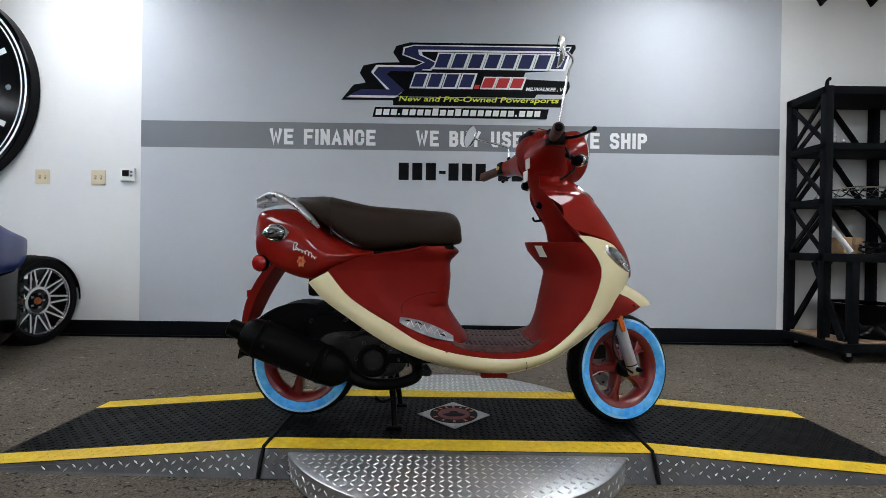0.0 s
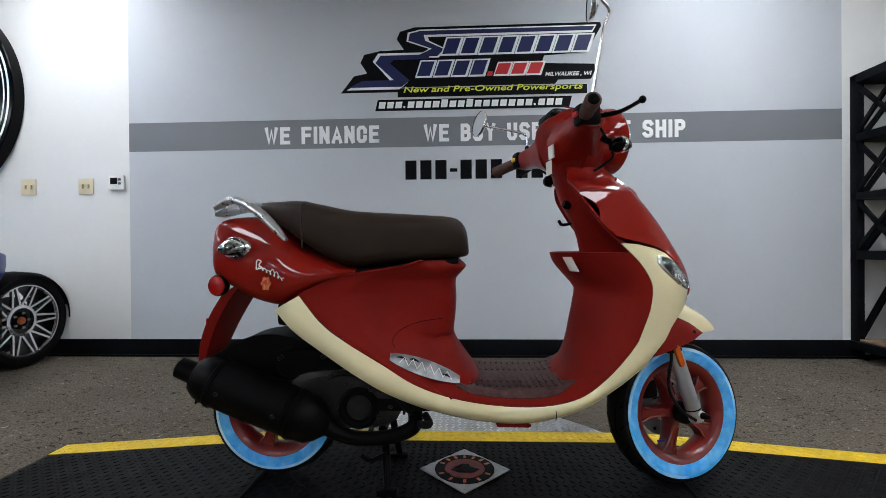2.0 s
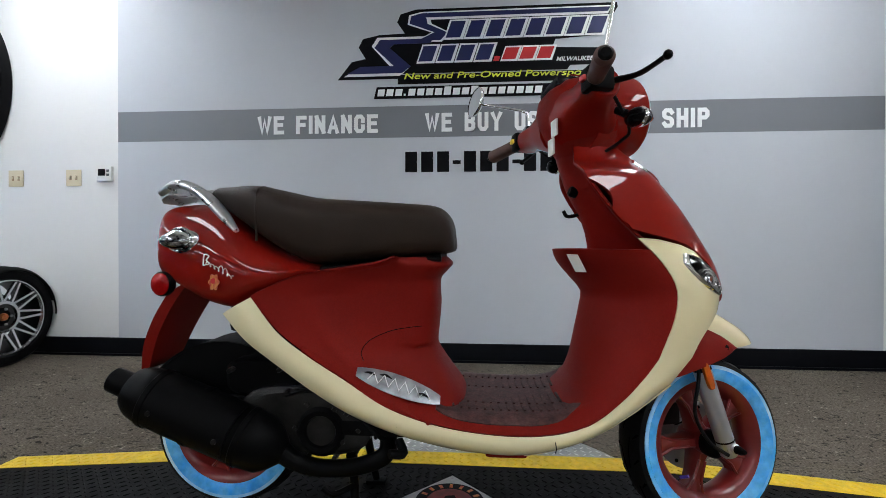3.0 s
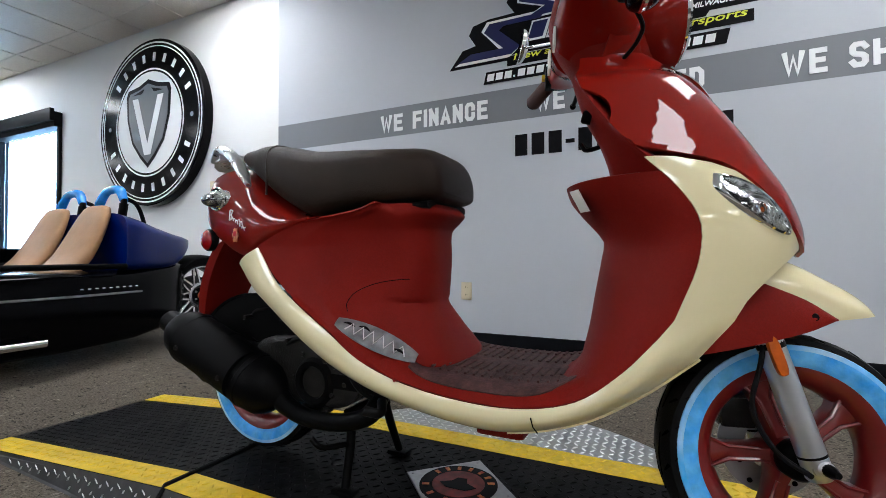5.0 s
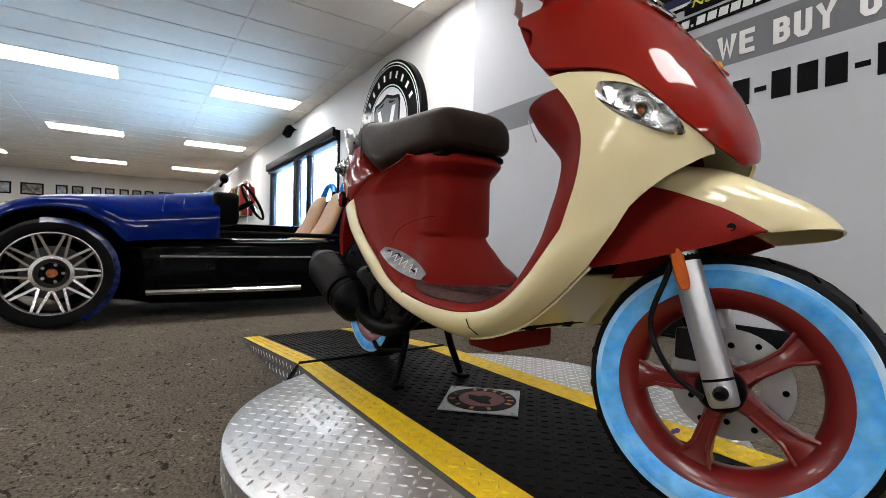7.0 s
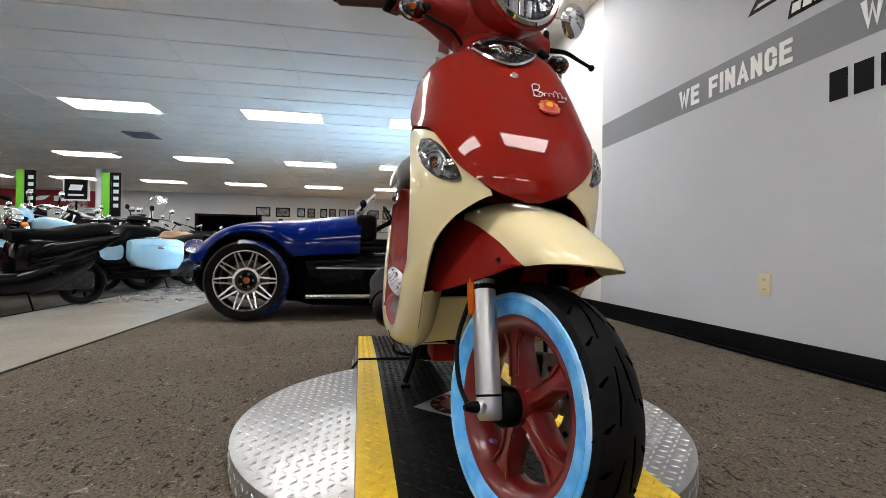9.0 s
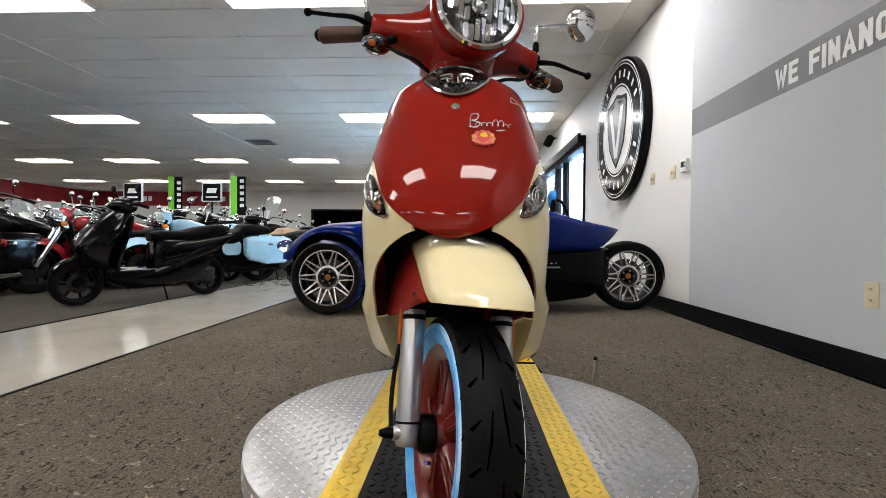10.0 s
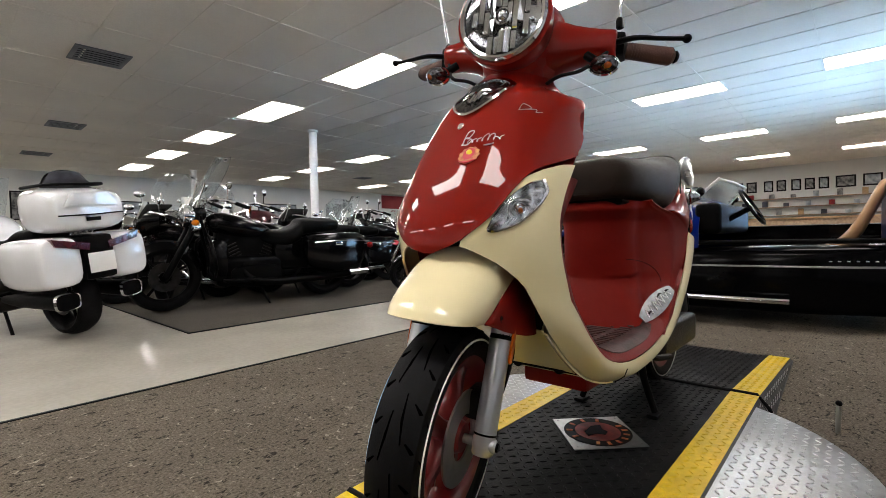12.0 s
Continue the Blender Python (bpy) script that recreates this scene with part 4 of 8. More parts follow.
def bodywork():
    # cream strip from the tail under the floor to the shield
    for s in (-1, 1):
        secs = []
        n = 46
        for k in range(n):
            q = k / (n - 1) * (len(UP) - 1)
            ux, uz = lerp([(i, *p) for i, p in enumerate(UP)], q)
            lx, lz = lerp([(i, *p) for i, p in enumerate(LOW)], q)
            wu = side(ux)
            tuck = lerp([(0, .010), (3, .02), (6, .055), (8, .05), (10, .036)], q)[0]
            row = []
            for j in range(9):
                v = j / 8
                row.append(P3(ux + (lx - ux) * v, s * (wu + .010 * math.sin(v * math.pi * .9) - tuck * v ** 2.4), uz + (lz - uz) * v))
            secs.append(row)
        up = [(.56, .164, .56), (.60, .155, .60), (.645, .128, .640), (.685, .088, .668), (.725, .070, .680), (.765, .118, .728), (.80, .151, .795), (.832, .183, .829)]
        for k in range(18):
            zu, yl, zl = lerp([(i, *p) for i, p in enumerate(up)], k / 17 * (len(up) - 1))
            w = lerp(SHELL, zu)[2]
            secs.append([shell(s * (w + (yl - w) * j / 8), zu + (zl - zu) * j / 8) for j in range(9)])
        cs = part("side_strip", solid(loft(secs, closed=False, caps=False), .005), "cream", SC, "glossy cream lower side panel", sharp=60)
        for x, z in ((-.607, .628), (-.325, .468), (-.193, .402)):
            c = P3(x, s * (side(x) + .004), z)
            part("panel_screw", lathe(c, (0, s, 0), [(0, .0015), (.004, .0015), (.0055, -.001), (.0055, -.008)], 12), "black_metal", cs)
        part("panel_joint", tube([P3(.165, s * (side(.165) + .0065), .376), P3(.168, s * (side(.168) + .001), .358), P3(.17, s * (side(.17) - .022), .340)], .0012, 6), "black_plastic", cs)
    # glossy shield
    G = [(.664, .012), (.672, .045), (.690, .080), (.73, .124), (.78, .148), (.815, .163), (.84, .184), (.866, .184), (.90, .179), (.94, .169), (.970, .162), (.992, .152), (1.008, .128), (1.020, .103), (1.038, .084), (1.066, .070)]
    secs = []
    for k in range(46):
        z = .664 + (1.066 - .664) * (k / 45) ** 1.05
        g = lerp(G, z)[0]
        row = [shell(g * u, z, .0055) for u in (q / 14 for q in range(-14, 15))]
        if k == 0:
            row = [p + Vector((-.006, 0, -.002)) for p in row]
        secs.append(row)
    gs = part("front_shield", solid(loft(secs, closed=False, caps=False), .006), "red_gloss", SC, "glossy dark red front shield", sharp=60)
    # wheel-arch cavity between the cream legs
    for zs, colour, note in (((.345, .37, .40, .44, .475), "cream", "glossy cream lower inner panel"), ((.472, .50, .54, .62, .68), "black_plastic", "black plastic inner mudguard")):
        secs = []
        for z in zs:
            xs = lerp([(.33, .185), (.36, .222), (.42, .288), (.47, .332), (.54, .368), (.62, .404), (.68, .435)], z)[0]
            secs.append([P3(xs - .022 + .008 * abs(u) ** 2, u * .158, z) for u in (q / 8 for q in range(-8, 9))])
        part("inner_guard", solid(loft(secs, closed=False, caps=False), .004), colour, SC, note)
    for s in (-1, 1):
        secs = []
        for k in range(12):
            u = k / 11
            q = 7 + 3 * u
            lx, lz = lerp([(i, *p) for i, p in enumerate(LOW)], q)
            tuck = lerp([(0, .010), (3, .02), (6, .055), (8, .05), (10, .036)], q)[0]
            yo = side(lerp([(i, *p) for i, p in enumerate(UP)], q)[0]) - tuck + .001
            secs.append([P3(lx + .002 - .100 * v, s * (yo - .055 * v ** .55), lz + .012 * v) for v in (0, .06, .15, .3, .5, .75, 1)])
        part("inner_leg", solid(loft(secs, closed=False, caps=False), .004), "cream", SC, "glossy cream inner leg panel", sharp=60)
    # signal lamps let into the shield
    OUT = [(.177, .797), (.163, .789), (.147, .768), (.132, .740), (.121, .714), (.119, .702), (.129, .699), (.150, .706), (.168, .722), (.180, .746), (.184, .774)]
    for s in (-1, 1):
        rim = spline([(y, z, 0) for y, z in OUT + OUT[:1]], 37)[:36]
        cy, cz = .157, .748
        def loop(k, lift):
            return [shell(s * (cy + (v.x - cy) * k), cz + (v.y - cz) * k, lift) for v in rim]
        bz = part("signal_lamp", loft([loop(1.0, -.002), loop(1.01, .005), loop(.94, .0075), loop(.90, .0035)], caps=False), "chrome", SC, "clear almond-shaped signal lamp")
        part("reflector", loft([loop(.92, .0030), loop(.72, .0014), loop(.4, .0010), loop(.05, .0008)], caps=True), "lamp_bowl", bz)
        part("bulb", ball(shell(s * .160, .737, .003), (.004, .0055, .005), seg=14), "amber_dim", bz)
        b = bmesh.new()
        for rr in (.0140, .0205):
            tube([shell(s * (.160 + rr * .8 * math.cos(a)), .740 + rr * math.sin(a), .0034) for a in (radians(q * 13 + 50) for q in range(15))], .0008, 4, bm=b)
        for q in range(1, 6):
            tube([shell(s * (.136 + .004 * q), .708 + .002 * q, .0032), shell(s * (.141 + .004 * q), .722 + .001 * q, .0036)], .0009, 4, bm=b)
        part("bulb_ring", lathe(shell(s * .160, .739, .003), shell(s * .158, .740, .02) - shell(s * .150, .735, -.01), [(.0105, -.002), (.0105, .003), (.0085, .004), (.0075, .001)], 20), "chrome", bz)
        part("reflector_facet", b, "steel", bz, "", kind="stuff")
        part("lens", loft([loop(.93, .0068), loop(.6, .0095), loop(.3, .011), loop(.02, .0115)], caps=True), "glass", bz).visible_shadow = False
    # chrome badge, lock and script on the shield
    def bad(rx, rz, zc, lift, n=36):
        pts = []
        for i in range(n):
            a = 2 * math.pi * i / n
            yy = rx * math.cos(a) * (.92 + .30 * math.sin(a))
            pts.append(shell(yy, zc + rz * math.sin(a), lift))
        return pts
    bd = part("badge", loft([bad(.075, .046, .995, .007), bad(.075, .046, .995, .013), bad(.069, .041, .995, .016), bad(.067, .039, .995, .013)], caps=False), "chrome", SC, "oval chrome badge")
    part("badge_field", loft([bad(.068, .040, .995, .013), bad(.03, .018, .996, .014), bad(.002, .001, .996, .0145)]), "lamp_dark", bd)
    for q in (-1, 1):
        part("badge_emblem", tube([shell(q * .034, 1.003, .0155), shell(q * .020, 1.006, .0165), shell(q * .006, 1.003, .0165), shell(q * .006, .978, .0165)], [.002, .0042, .0048, .0036], 8, 16), "chrome", bd)
        part("badge_emblem", tube([shell(q * .032, .993, .0155), shell(q * .018, .995, .0160), shell(q * .014, .982, .0160)], [.0015, .003, .003], 8, 10), "chrome", bd)
    lk = shell(0, .922, .008)
    part("lock", lathe(lk, (.85, 0, .5), [(0, .004), (.006, .004), (.0085, .002), (.0085, -.004)], 18), "chrome", SC, "small chrome lock")
    def flourish(at, n=150):
        """Flowing loops of a hand-drawn script along 0..1, as one stroke."""
        pts = []
        for i in range(n):
            u = i / (n - 1)
            a = u * 2 * math.pi * 6.5
            h = 1.0 + 1.3 * max(0, 1 - abs(u - .56) / .07) + 1.3 * max(0, 1 - abs(u - .72) / .07) - .9 * max(0, 1 - abs(u - .90) / .08)
            pts.append(at(u - .045 * math.sin(a), .40 * h * (1 - math.cos(a)) * .5 + .10 * u))
        return pts
    b = bmesh.new()
    tube(flourish(lambda u, v: shell(.040 + .068 * u, .877 + .018 * v, .0088)), .0008, 5, bm=b)
    tube([shell(.029, .874, .009), shell(.031, .902, .009), shell(.045, .903, .009), shell(.041, .891, .009), shell(.032, .889, .009), shell(.047, .884, .009), shell(.041, .874, .009), shell(.027, .875, .009)], .0011, 6, 36, bm=b)
    tube([shell(.078, .868, .009), shell(.086, .8685, .009), shell(.096, .871, .009)], [.0008, .0018, .0008], 5, 8, bm=b)
    part("script", b, "decal_silver", gs, "flowing silver script lettering")
    part("monogram", tube([shell(.112, .944, .0075), shell(.114, .957, .0075), shell(.128, .946, .0075), shell(.111, .943, .0075), shell(.134, .944, .0075), shell(.136, .937, .0075), shell(.143, .938, .0075)], .0008, 5, 40), "decal_silver", gs, "small silver scribbled decal")
    def crest(kx, kz, lift, dz=0, lump=.07):
        return [shell(.054 + kx * math.cos(a) * (1 + lump * math.cos(11 * a)), .850 + dz + kz * math.sin(a) * (1 + lump * math.cos(11 * a)), lift) for a in (2 * math.pi * i / 42 for i in range(42))]
    cr = part("crest", loft([crest(.022, .017, .0083), crest(.022, .017, .0095)]), "decal_gold", gs, "small gold and red crest decal")
    part("crest_field", loft([crest(.012, .012, .0095, .003, .0), crest(.012, .012, .0104, .003, .0)]), "logo_red", gs)
    part("crest_ribbon", tube([shell(.036, .840, .010), shell(.054, .835, .0105), shell(.072, .840, .010)], [.0012, .0030, .0012], 6, 10), "logo_red", gs)
    part("crest_sun", ball(shell(.054, .855, .0098), (.003, .0075, .0065), seg=12), "yellow", gs)
    # glove-box side: matte leg shield
    REAR = [(.405, .150), (.44, .208), (.493, .228), (.594, .246), (.66, .258), (.695, .262), (.72, .243), (.744, .222), (.775, .198), (.803, .188)]
    secs = []
    for k in range(26):
        z = .405 + (.806 - .405) * k / 25
        xr = lerp(REAR, z)[0]
        xs = lerp([(.405, .232), (.43, .272), (.467, .316), (.546, .386), (.60, .411), (.644, .429), (.694, .436), (.73, .434), (.78, .402), (.806, .376)], z)[0]
        w = lerp([(.405, .205), (.5, .199), (.6, .196), (.73, .195), (.806, .190)], z)[0] - .002
        pinch = lerp([(.405, 2.6), (.5, 1.9), (.60, 1.6), (.68, 1.5), (.74, 1.6), (.806, 1.9)], z)[0]
        row = []
        for q in range(-14, 15):
            a = q / 14 * math.pi / 2
            yy, cc = math.copysign(abs(math.sin(a)) ** (2 / pinch), a), math.cos(a) ** (2 / pinch)
            row.append(P3(xs + .004 - (xs - xr) * cc, w * yy, z))
        secs.append(row)
    ls = part("leg_shield", solid(loft(secs, closed=False, caps=False), .004), "red_matte", SC, "matte dark red inner leg shield", sharp=55)
    # tray rim and upper inner panel
    secs = []
    for k in range(12):
        z = .806 + (1.045 - .806) * k / 11
        xs, w = lerp(SHELL, z)[1:]
        xr = lerp([(.806, .288), (.85, .280), (.90, .262), (.96, .232), (1.045, .205)], z)[0]
        row = []
        for q in range(-10, 11):
            a = q / 10 * math.pi / 2
            yy = math.sin(a)
            hump = max(0, 1 - (abs(yy) * w / .062) ** 2) ** .5 if abs(yy) * w < .062 else 0
            row.append(P3(xs + .006 - (xs + .006 - xr) * hump + .03 * math.cos(a) * (1 - hump), w * .99 * yy, z))
        secs.append(row)
    part("inner_panel", solid(loft(secs, closed=False, caps=False), .004), "red_matte", SC, "matte dark red steering-column panel", sharp=55)
    b = loft([[P3(.20 + .19 * (abs(u) ** 3), u * .18, .806), P3(.26 + .13 * abs(u) ** 3, u * .155, .80), P3(.36 + .04 * abs(u), u * .13, .775)] for u in (q / 8 for q in range(-8, 9))], closed=False, caps=False)
    part("glove_tray", solid(b, .004), "red_matte", ls)
    part("bag_hook", tube([P3(.270, 0, .90), P3(.232, 0, .893), P3(.220, 0, .908)], .005, 8, 10), "black_metal", SC)
    part("ignition", lathe(P3(.236, -.035, .955), (-1, -.2, .3), [(0, .008), (.011, .008), (.014, .003), (.014, -.012)], 20), "black_plastic", SC)
    part("info_sticker", slab([(-.017, -.024), (.017, -.024), (.017, .024), (-.017, .024)], P3(.234, -.103, .772), (.615, -.788, 0), (-.45, 0, .89), (-.70, -.547, -.355), .0015), "decal_white", ls, "white information sticker")
    # floor
    secs = []
    for k in range(34):
        x = -.43 + (.275 + .43) * k / 33
        uz = lerp([(p[0], p[1]) for p in UP], x)[0]
        zf = lerp([(-.43, .582), (-.317, .518), (-.221, .466), (-.16, .448), (-.13, .445), (-.09, .428), (-.04, .419), (.1, .416), (.18, .420), (.225, .435), (.275, .47)], x)[0]
        w = side(x) - .003
        row = [P3(x, w * u, zf - (zf - uz - .002) * max(0, (abs(u) - .80) / .20) ** 1.7) for u in (q / 12 for q in range(-12, 13))]
        secs.append(row)
    part("floorboard", solid(loft(secs, closed=False, caps=False), .006), "red_matte", SC, "matte dark red step-through floor")
    secs = []
    for k in range(18):
        x = -.105 + (.235 + .105) * k / 17
        zf = lerp([(-.13, .455), (-.09, .428), (-.04, .419), (.1, .416), (.18, .420), (.225, .435), (.275, .47)], x)[0] + .003
        hw = lerp([(-.105, .185), (-.05, .196), (.05, .198), (.18, .188), (.235, .150)], x)[0]
        uz, wf = lerp(UP, x)[0], side(x) - .003
        secs.append([P3(x, hw * u, zf - (zf - uz - .005) * max(0, (abs(hw * u) / wf - .80) / .20) ** 1.7) for u in (q / 12 for q in range(-12, 13))])
    fm = part("foot_mat", solid(loft(secs, closed=False, caps=False), .004), "mat_rubber", SC, "dusty maroon rubber foot mat")
    b = bmesh.new()
    for q in range(15):
        x = -.07 + q * .019
        for s in (-1, 1):
            zf = lerp([(-.09, .428), (-.04, .419), (.1, .416), (.18, .420), (.225, .435)], x)[0] + .0055
            bar(P3(x, s * .118, zf), P3(x + .004, s * .150, zf), .005, .004, bm=b)
            bar(P3(x, s * .03, zf), P3(x, s * .10, zf), .006, .003, bm=b)
    part("mat_rib", b, "mat_rubber", fm, "", kind="stuff")
    # body under the seat
    FRONT = [(.40, -.030), (.44, -.048), (.484, -.078), (.524, -.104), (.554, -.116), (.605, -.112), (.66, -.108), (.726, -.108), (.75, -.088), (.767, -.076), (.787, -.095)]
    BACK = [(.404, -.105), (.440, -.221), (.496, -.317), (.551, -.414), (.606, -.493), (.687, -.566), (.70, -.548), (.746, -.427), (.768, -.269), (.787, -.207)]
    secs = []
    for k in range(65):
        z = .406 + (.786 - .406) * k / 64
        xf, xb = lerp(FRONT, z)[0], lerp(BACK, z)[0]
        wm = lerp([(.40, .213), (.46, .202), (.55, .180), (.65, .168), (.74, .165), (.787, .158)], z)[0]
        fw = lerp([(.40, .9), (.5, .70), (.6, .66), (.72, .68), (.76, .78), (.787, .8)], z)[0]
        row = []
        for q in range(73):
            u = abs(q - 36) / 36
            sg = -1 if q < 36 else 1
            if u > .45:
                v = (u - .45) / .55
                x = xf - .10 + (xb - xf + .10) * v
                y = wm * (fw + (1 - fw) * min(1, v * 1.6) ** .8) - (.010 * math.sin(v * 3.1) if z > .5 else 0)
                y = min(y, side(x) + .004) if z < .68 else y
            else:
                a = u / .45 * math.pi / 2
                x = xf - .10 * (1 - math.cos(a) ** .75)
                y = wm * fw * math.sin(a) ** .75
            # grip pocket on each front corner, sharp above and fading downwards
            top = .556 + .010 * max(0.0, (-.16 - x) / .05)
            dip = .013 * min(1.0, max(0.0, (x + .215) / .07)) * min(1.0, max(0.0, (top + .006 - z) / .006)) * max(0.0, 1 - max(0.0, top - z) / .042) * min(1.0, y / .10) ** 2
            x, y = x - dip * .5, y - dip * .8
            row.append(P3(x, sg * y, z))
        secs.append(row)
    mb = part("body_panel", solid(loft(secs, closed=False, caps=False), .005), "red_matte", SC, "matte dark red body panel under the seat", sharp=55)
    def row_y(row, x, sg):
        half = row[:37] if sg < 0 else row[36:][::-1]
        for p, q in zip(half, half[1:]):
            if p.x <= x <= q.x:
                return p.y + (q.y - p.y) * (x - p.x) / max(1e-6, q.x - p.x)
        return half[0].y if x < half[0].x else half[-1].y
    def on_side(x, z, sg, lift=.0):
        f = min(63.0, max(0.0, (z - .406) / (.786 - .406) * 64))
        i = int(f)
        y = row_y(secs0[i], x, sg) * (1 - f + i) + row_y(secs0[i + 1], x, sg) * (f - i)
        return Vector((x, y + sg * lift, z))
    secs0 = secs
    for s in (-1, 1):
        ln = [(-.150, .611), (-.18, .609), (-.23, .600), (-.275, .580), (-.292, .555), (-.285, .535)]
        sp = spline([(a, 0, b_) for a, b_ in ln], 18)
        part("panel_seam", tube([on_side(v.x, v.z, s, .0000) for v in sp], .0010, 6), "black_plastic", mb)
        # silver sill plate low on the side
        ya, ym, yb = (on_side(x, z, s).y for x, z in ((-.285, .514), (-.200, .484), (-.120, .456)))
        tl_ = (on_side(-.20, .500, s).y - on_side(-.20, .468, s).y) / .032
        def on_plate(u, v, lift=0.0):
            """u along the plate 0..1, v across it -1..1."""
            hh = .019 * math.sin(math.pi * (.07 + .86 * u)) ** .6
            y = ya * (1 - u) * (1 - 2 * u) + 4 * ym * u * (1 - u) + yb * u * (2 * u - 1)
            return Vector((-.294 + .197 * u, y + tl_ * hh * v + s * (.0105 + .0015 * (1 - v * v) + lift), .516 - .070 * u + hh * v))
        np_ = part("sill_plate", solid(loft([[on_plate(k / 18, v) for v in (-1, -.7, -.35, 0, .35, .7, 1)] for k in range(19)], closed=False, caps=False), .002), "plate_grey", SC, "silver sill plate with white zigzag and dark marks")
        b = bmesh.new()
        tube([on_plate(.14 + .74 * i / 12, .58 if i % 2 else -.40, .0030) for i in range(13)], .0019, 6, bm=b)
        part("plate_mark", b, "text_white", np_)
        b = bmesh.new()
        for u0, v0 in ((.16, .35), (.34, .50), (.80, -.10)):
            tube([on_plate(u0 - .07, v0, .0018), on_plate(u0, v0 + .12, .0022), on_plate(u0 + .07, v0 - .05, .0018)], [.0010, .0034, .0010], 6, 8, bm=b)
        part("plate_mark", b, "text_black", np_)
    # glossy tail
    secs = []
    for x, z0, z1, w in ((-.874, .775, .875, .050), (-.870, .752, .898, .072), (-.855, .728, .916, .092), (-.80, .698, .926, .112), (-.73, .664, .925, .128), (-.65, .648, .895, .150), (-.60, .662, .85, .160), (-.55, .690, .815, .165), (-.48, .722, .782, .168), (-.40, .748, .766, .168)):
        zc, rz = (z0 + z1) / 2, (z1 - z0) / 2
        secs.append([P3(x, yy * (1 - .22 * max(0, zz / rz)), zc + zz) for yy, zz in oval(w, rz, 36, p=.50)])
    tl = part("tail_body", loft(spl_rows(secs, 30)), "red_gloss", SC, "glossy dark red tail section", sharp=60)
    for s in (-1, 1):
        b = bmesh.new()
        tube(flourish(lambda u, v: P3(-.690 + .085 * u, s * (.1450 + .026 * u), .766 - .038 * u + .022 * v)), .0013, 5, bm=b)
        tube([P3(-.700, s * .1425, .764), P3(-.697, s * .1430, .790), P3(-.683, s * .1465, .788), P3(-.690, s * .145, .777), P3(-.682, s * .147, .768), P3(-.70, s * .1425, .764)], .0018, 6, 26, bm=b)
        part("script", b, "decal_white", tl, "flowing white script lettering")
        c = P3(-.668, s * .1475, .722)
        part("crest", slab([(.015 * math.cos(a) * (1 + .16 * math.cos(6 * a)), .019 * math.sin(a) * (1 + .16 * math.cos(6 * a))) for a in (2 * math.pi * q / 30 for q in range(30))], c, (1, s * .25, 0), (0, -s * .05, 1), (0, s, 0), .003), "decal_gold", tl, "small gold crest decal")
        part("crest_field", lathe(c + Vector((0, s * .0030, .003)), (0.1, s, -.05), [(0, .0015), (.007, .0012), (.0075, 0)], 14), "logo_red", tl)
    # seat
    secs = []
    for x, zt, zl, w in ((-.714, .962, .938, .070), (-.706, .972, .928, .092), (-.66, .973, .902, .112), (-.60, .975, .862, .134), (-.53, .963, .815, .147), (-.45, .945, .772, .155), (-.40, .938, .762, .157), (-.32, .933, .770, .155), (-.197, .925, .783, .148), (-.125, .919, .790, .138), (-.092, .905, .793, .124), (-.074, .875, .798, .105), (-.068, .83, .805, .085)):
        row = []
        for i in range(36):
            a = 2 * math.pi * i / 36
            ca, sa = math.cos(a), math.sin(a)
            yy = w * math.copysign(abs(ca) ** .40, ca)
            zz = (zt + zl) / 2 + (zt - zl) / 2 * math.copysign(abs(sa) ** .45, sa) - (.010 * (abs(yy) / w) ** 4 if sa > 0 else 0)
            row.append(P3(x, yy * (1 if sa < 0 else .93 + .07 * (1 - sa)), zz))
        secs.append(row)
    se = part("seat", loft(spl_rows(secs, 44)), "seat", SC, "dark brown vinyl two-up seat", sharp=70)
    b = bmesh.new()
    for x0 in (-.56,):
        pts = []
        for i in range(17):
            a = math.pi * i / 16
            z1 = .965
            pts.append(P3(x0 - .012 * math.sin(a), .143 * math.copysign(abs(math.cos(a)) ** .40, math.cos(a)), .834 + .136 * math.sin(a) ** .45 - .008 * abs(math.cos(a)) ** 4))
        tube(pts, .003, 6, bm=b)
    part("seat_piping", b, "seat", se)
    part("seat_base", loft([[P3(x, yy * w, z - .012 + zz * .012) for yy, zz in oval(1, 1, 20, p=.5)] for x, z, w in ((-.42, .765, .14), (-.3, .772, .14), (-.19, .785, .13), (-.10, .795, .11))]), "black_plastic", SC)
    # silver grab rail
    gp = [(-.600, .850), (-.640, .888), (-.690, .930), (-.745, .962), (-.80, .975), (-.862, .956)]
    for s in (-1, 1):
        yy = [.166, .150, .130, .112, .096, .062]
        b = tube([P3(x, s * y, z) for (x, z), y in zip(gp, yy)], [.008, .017, .019, .018, .017, .015], 14, 26, flatten=.7)
        part("grab_rail", b, "silver", SC, "brushed silver grab rail")
    part("grab_rail_plate", loft([[P3(x, w * u, z + .012 * (1 - u * u)) for u in (q / 6 for q in range(-6, 7))] + [P3(x, w * u, z - .014) for u in (q / 6 for q in range(6, -7, -1))] for x, z, w in ((-.80, .965, .095), (-.84, .962, .080), (-.87, .952, .060), (-.882, .944, .035))]), "silver", SC)
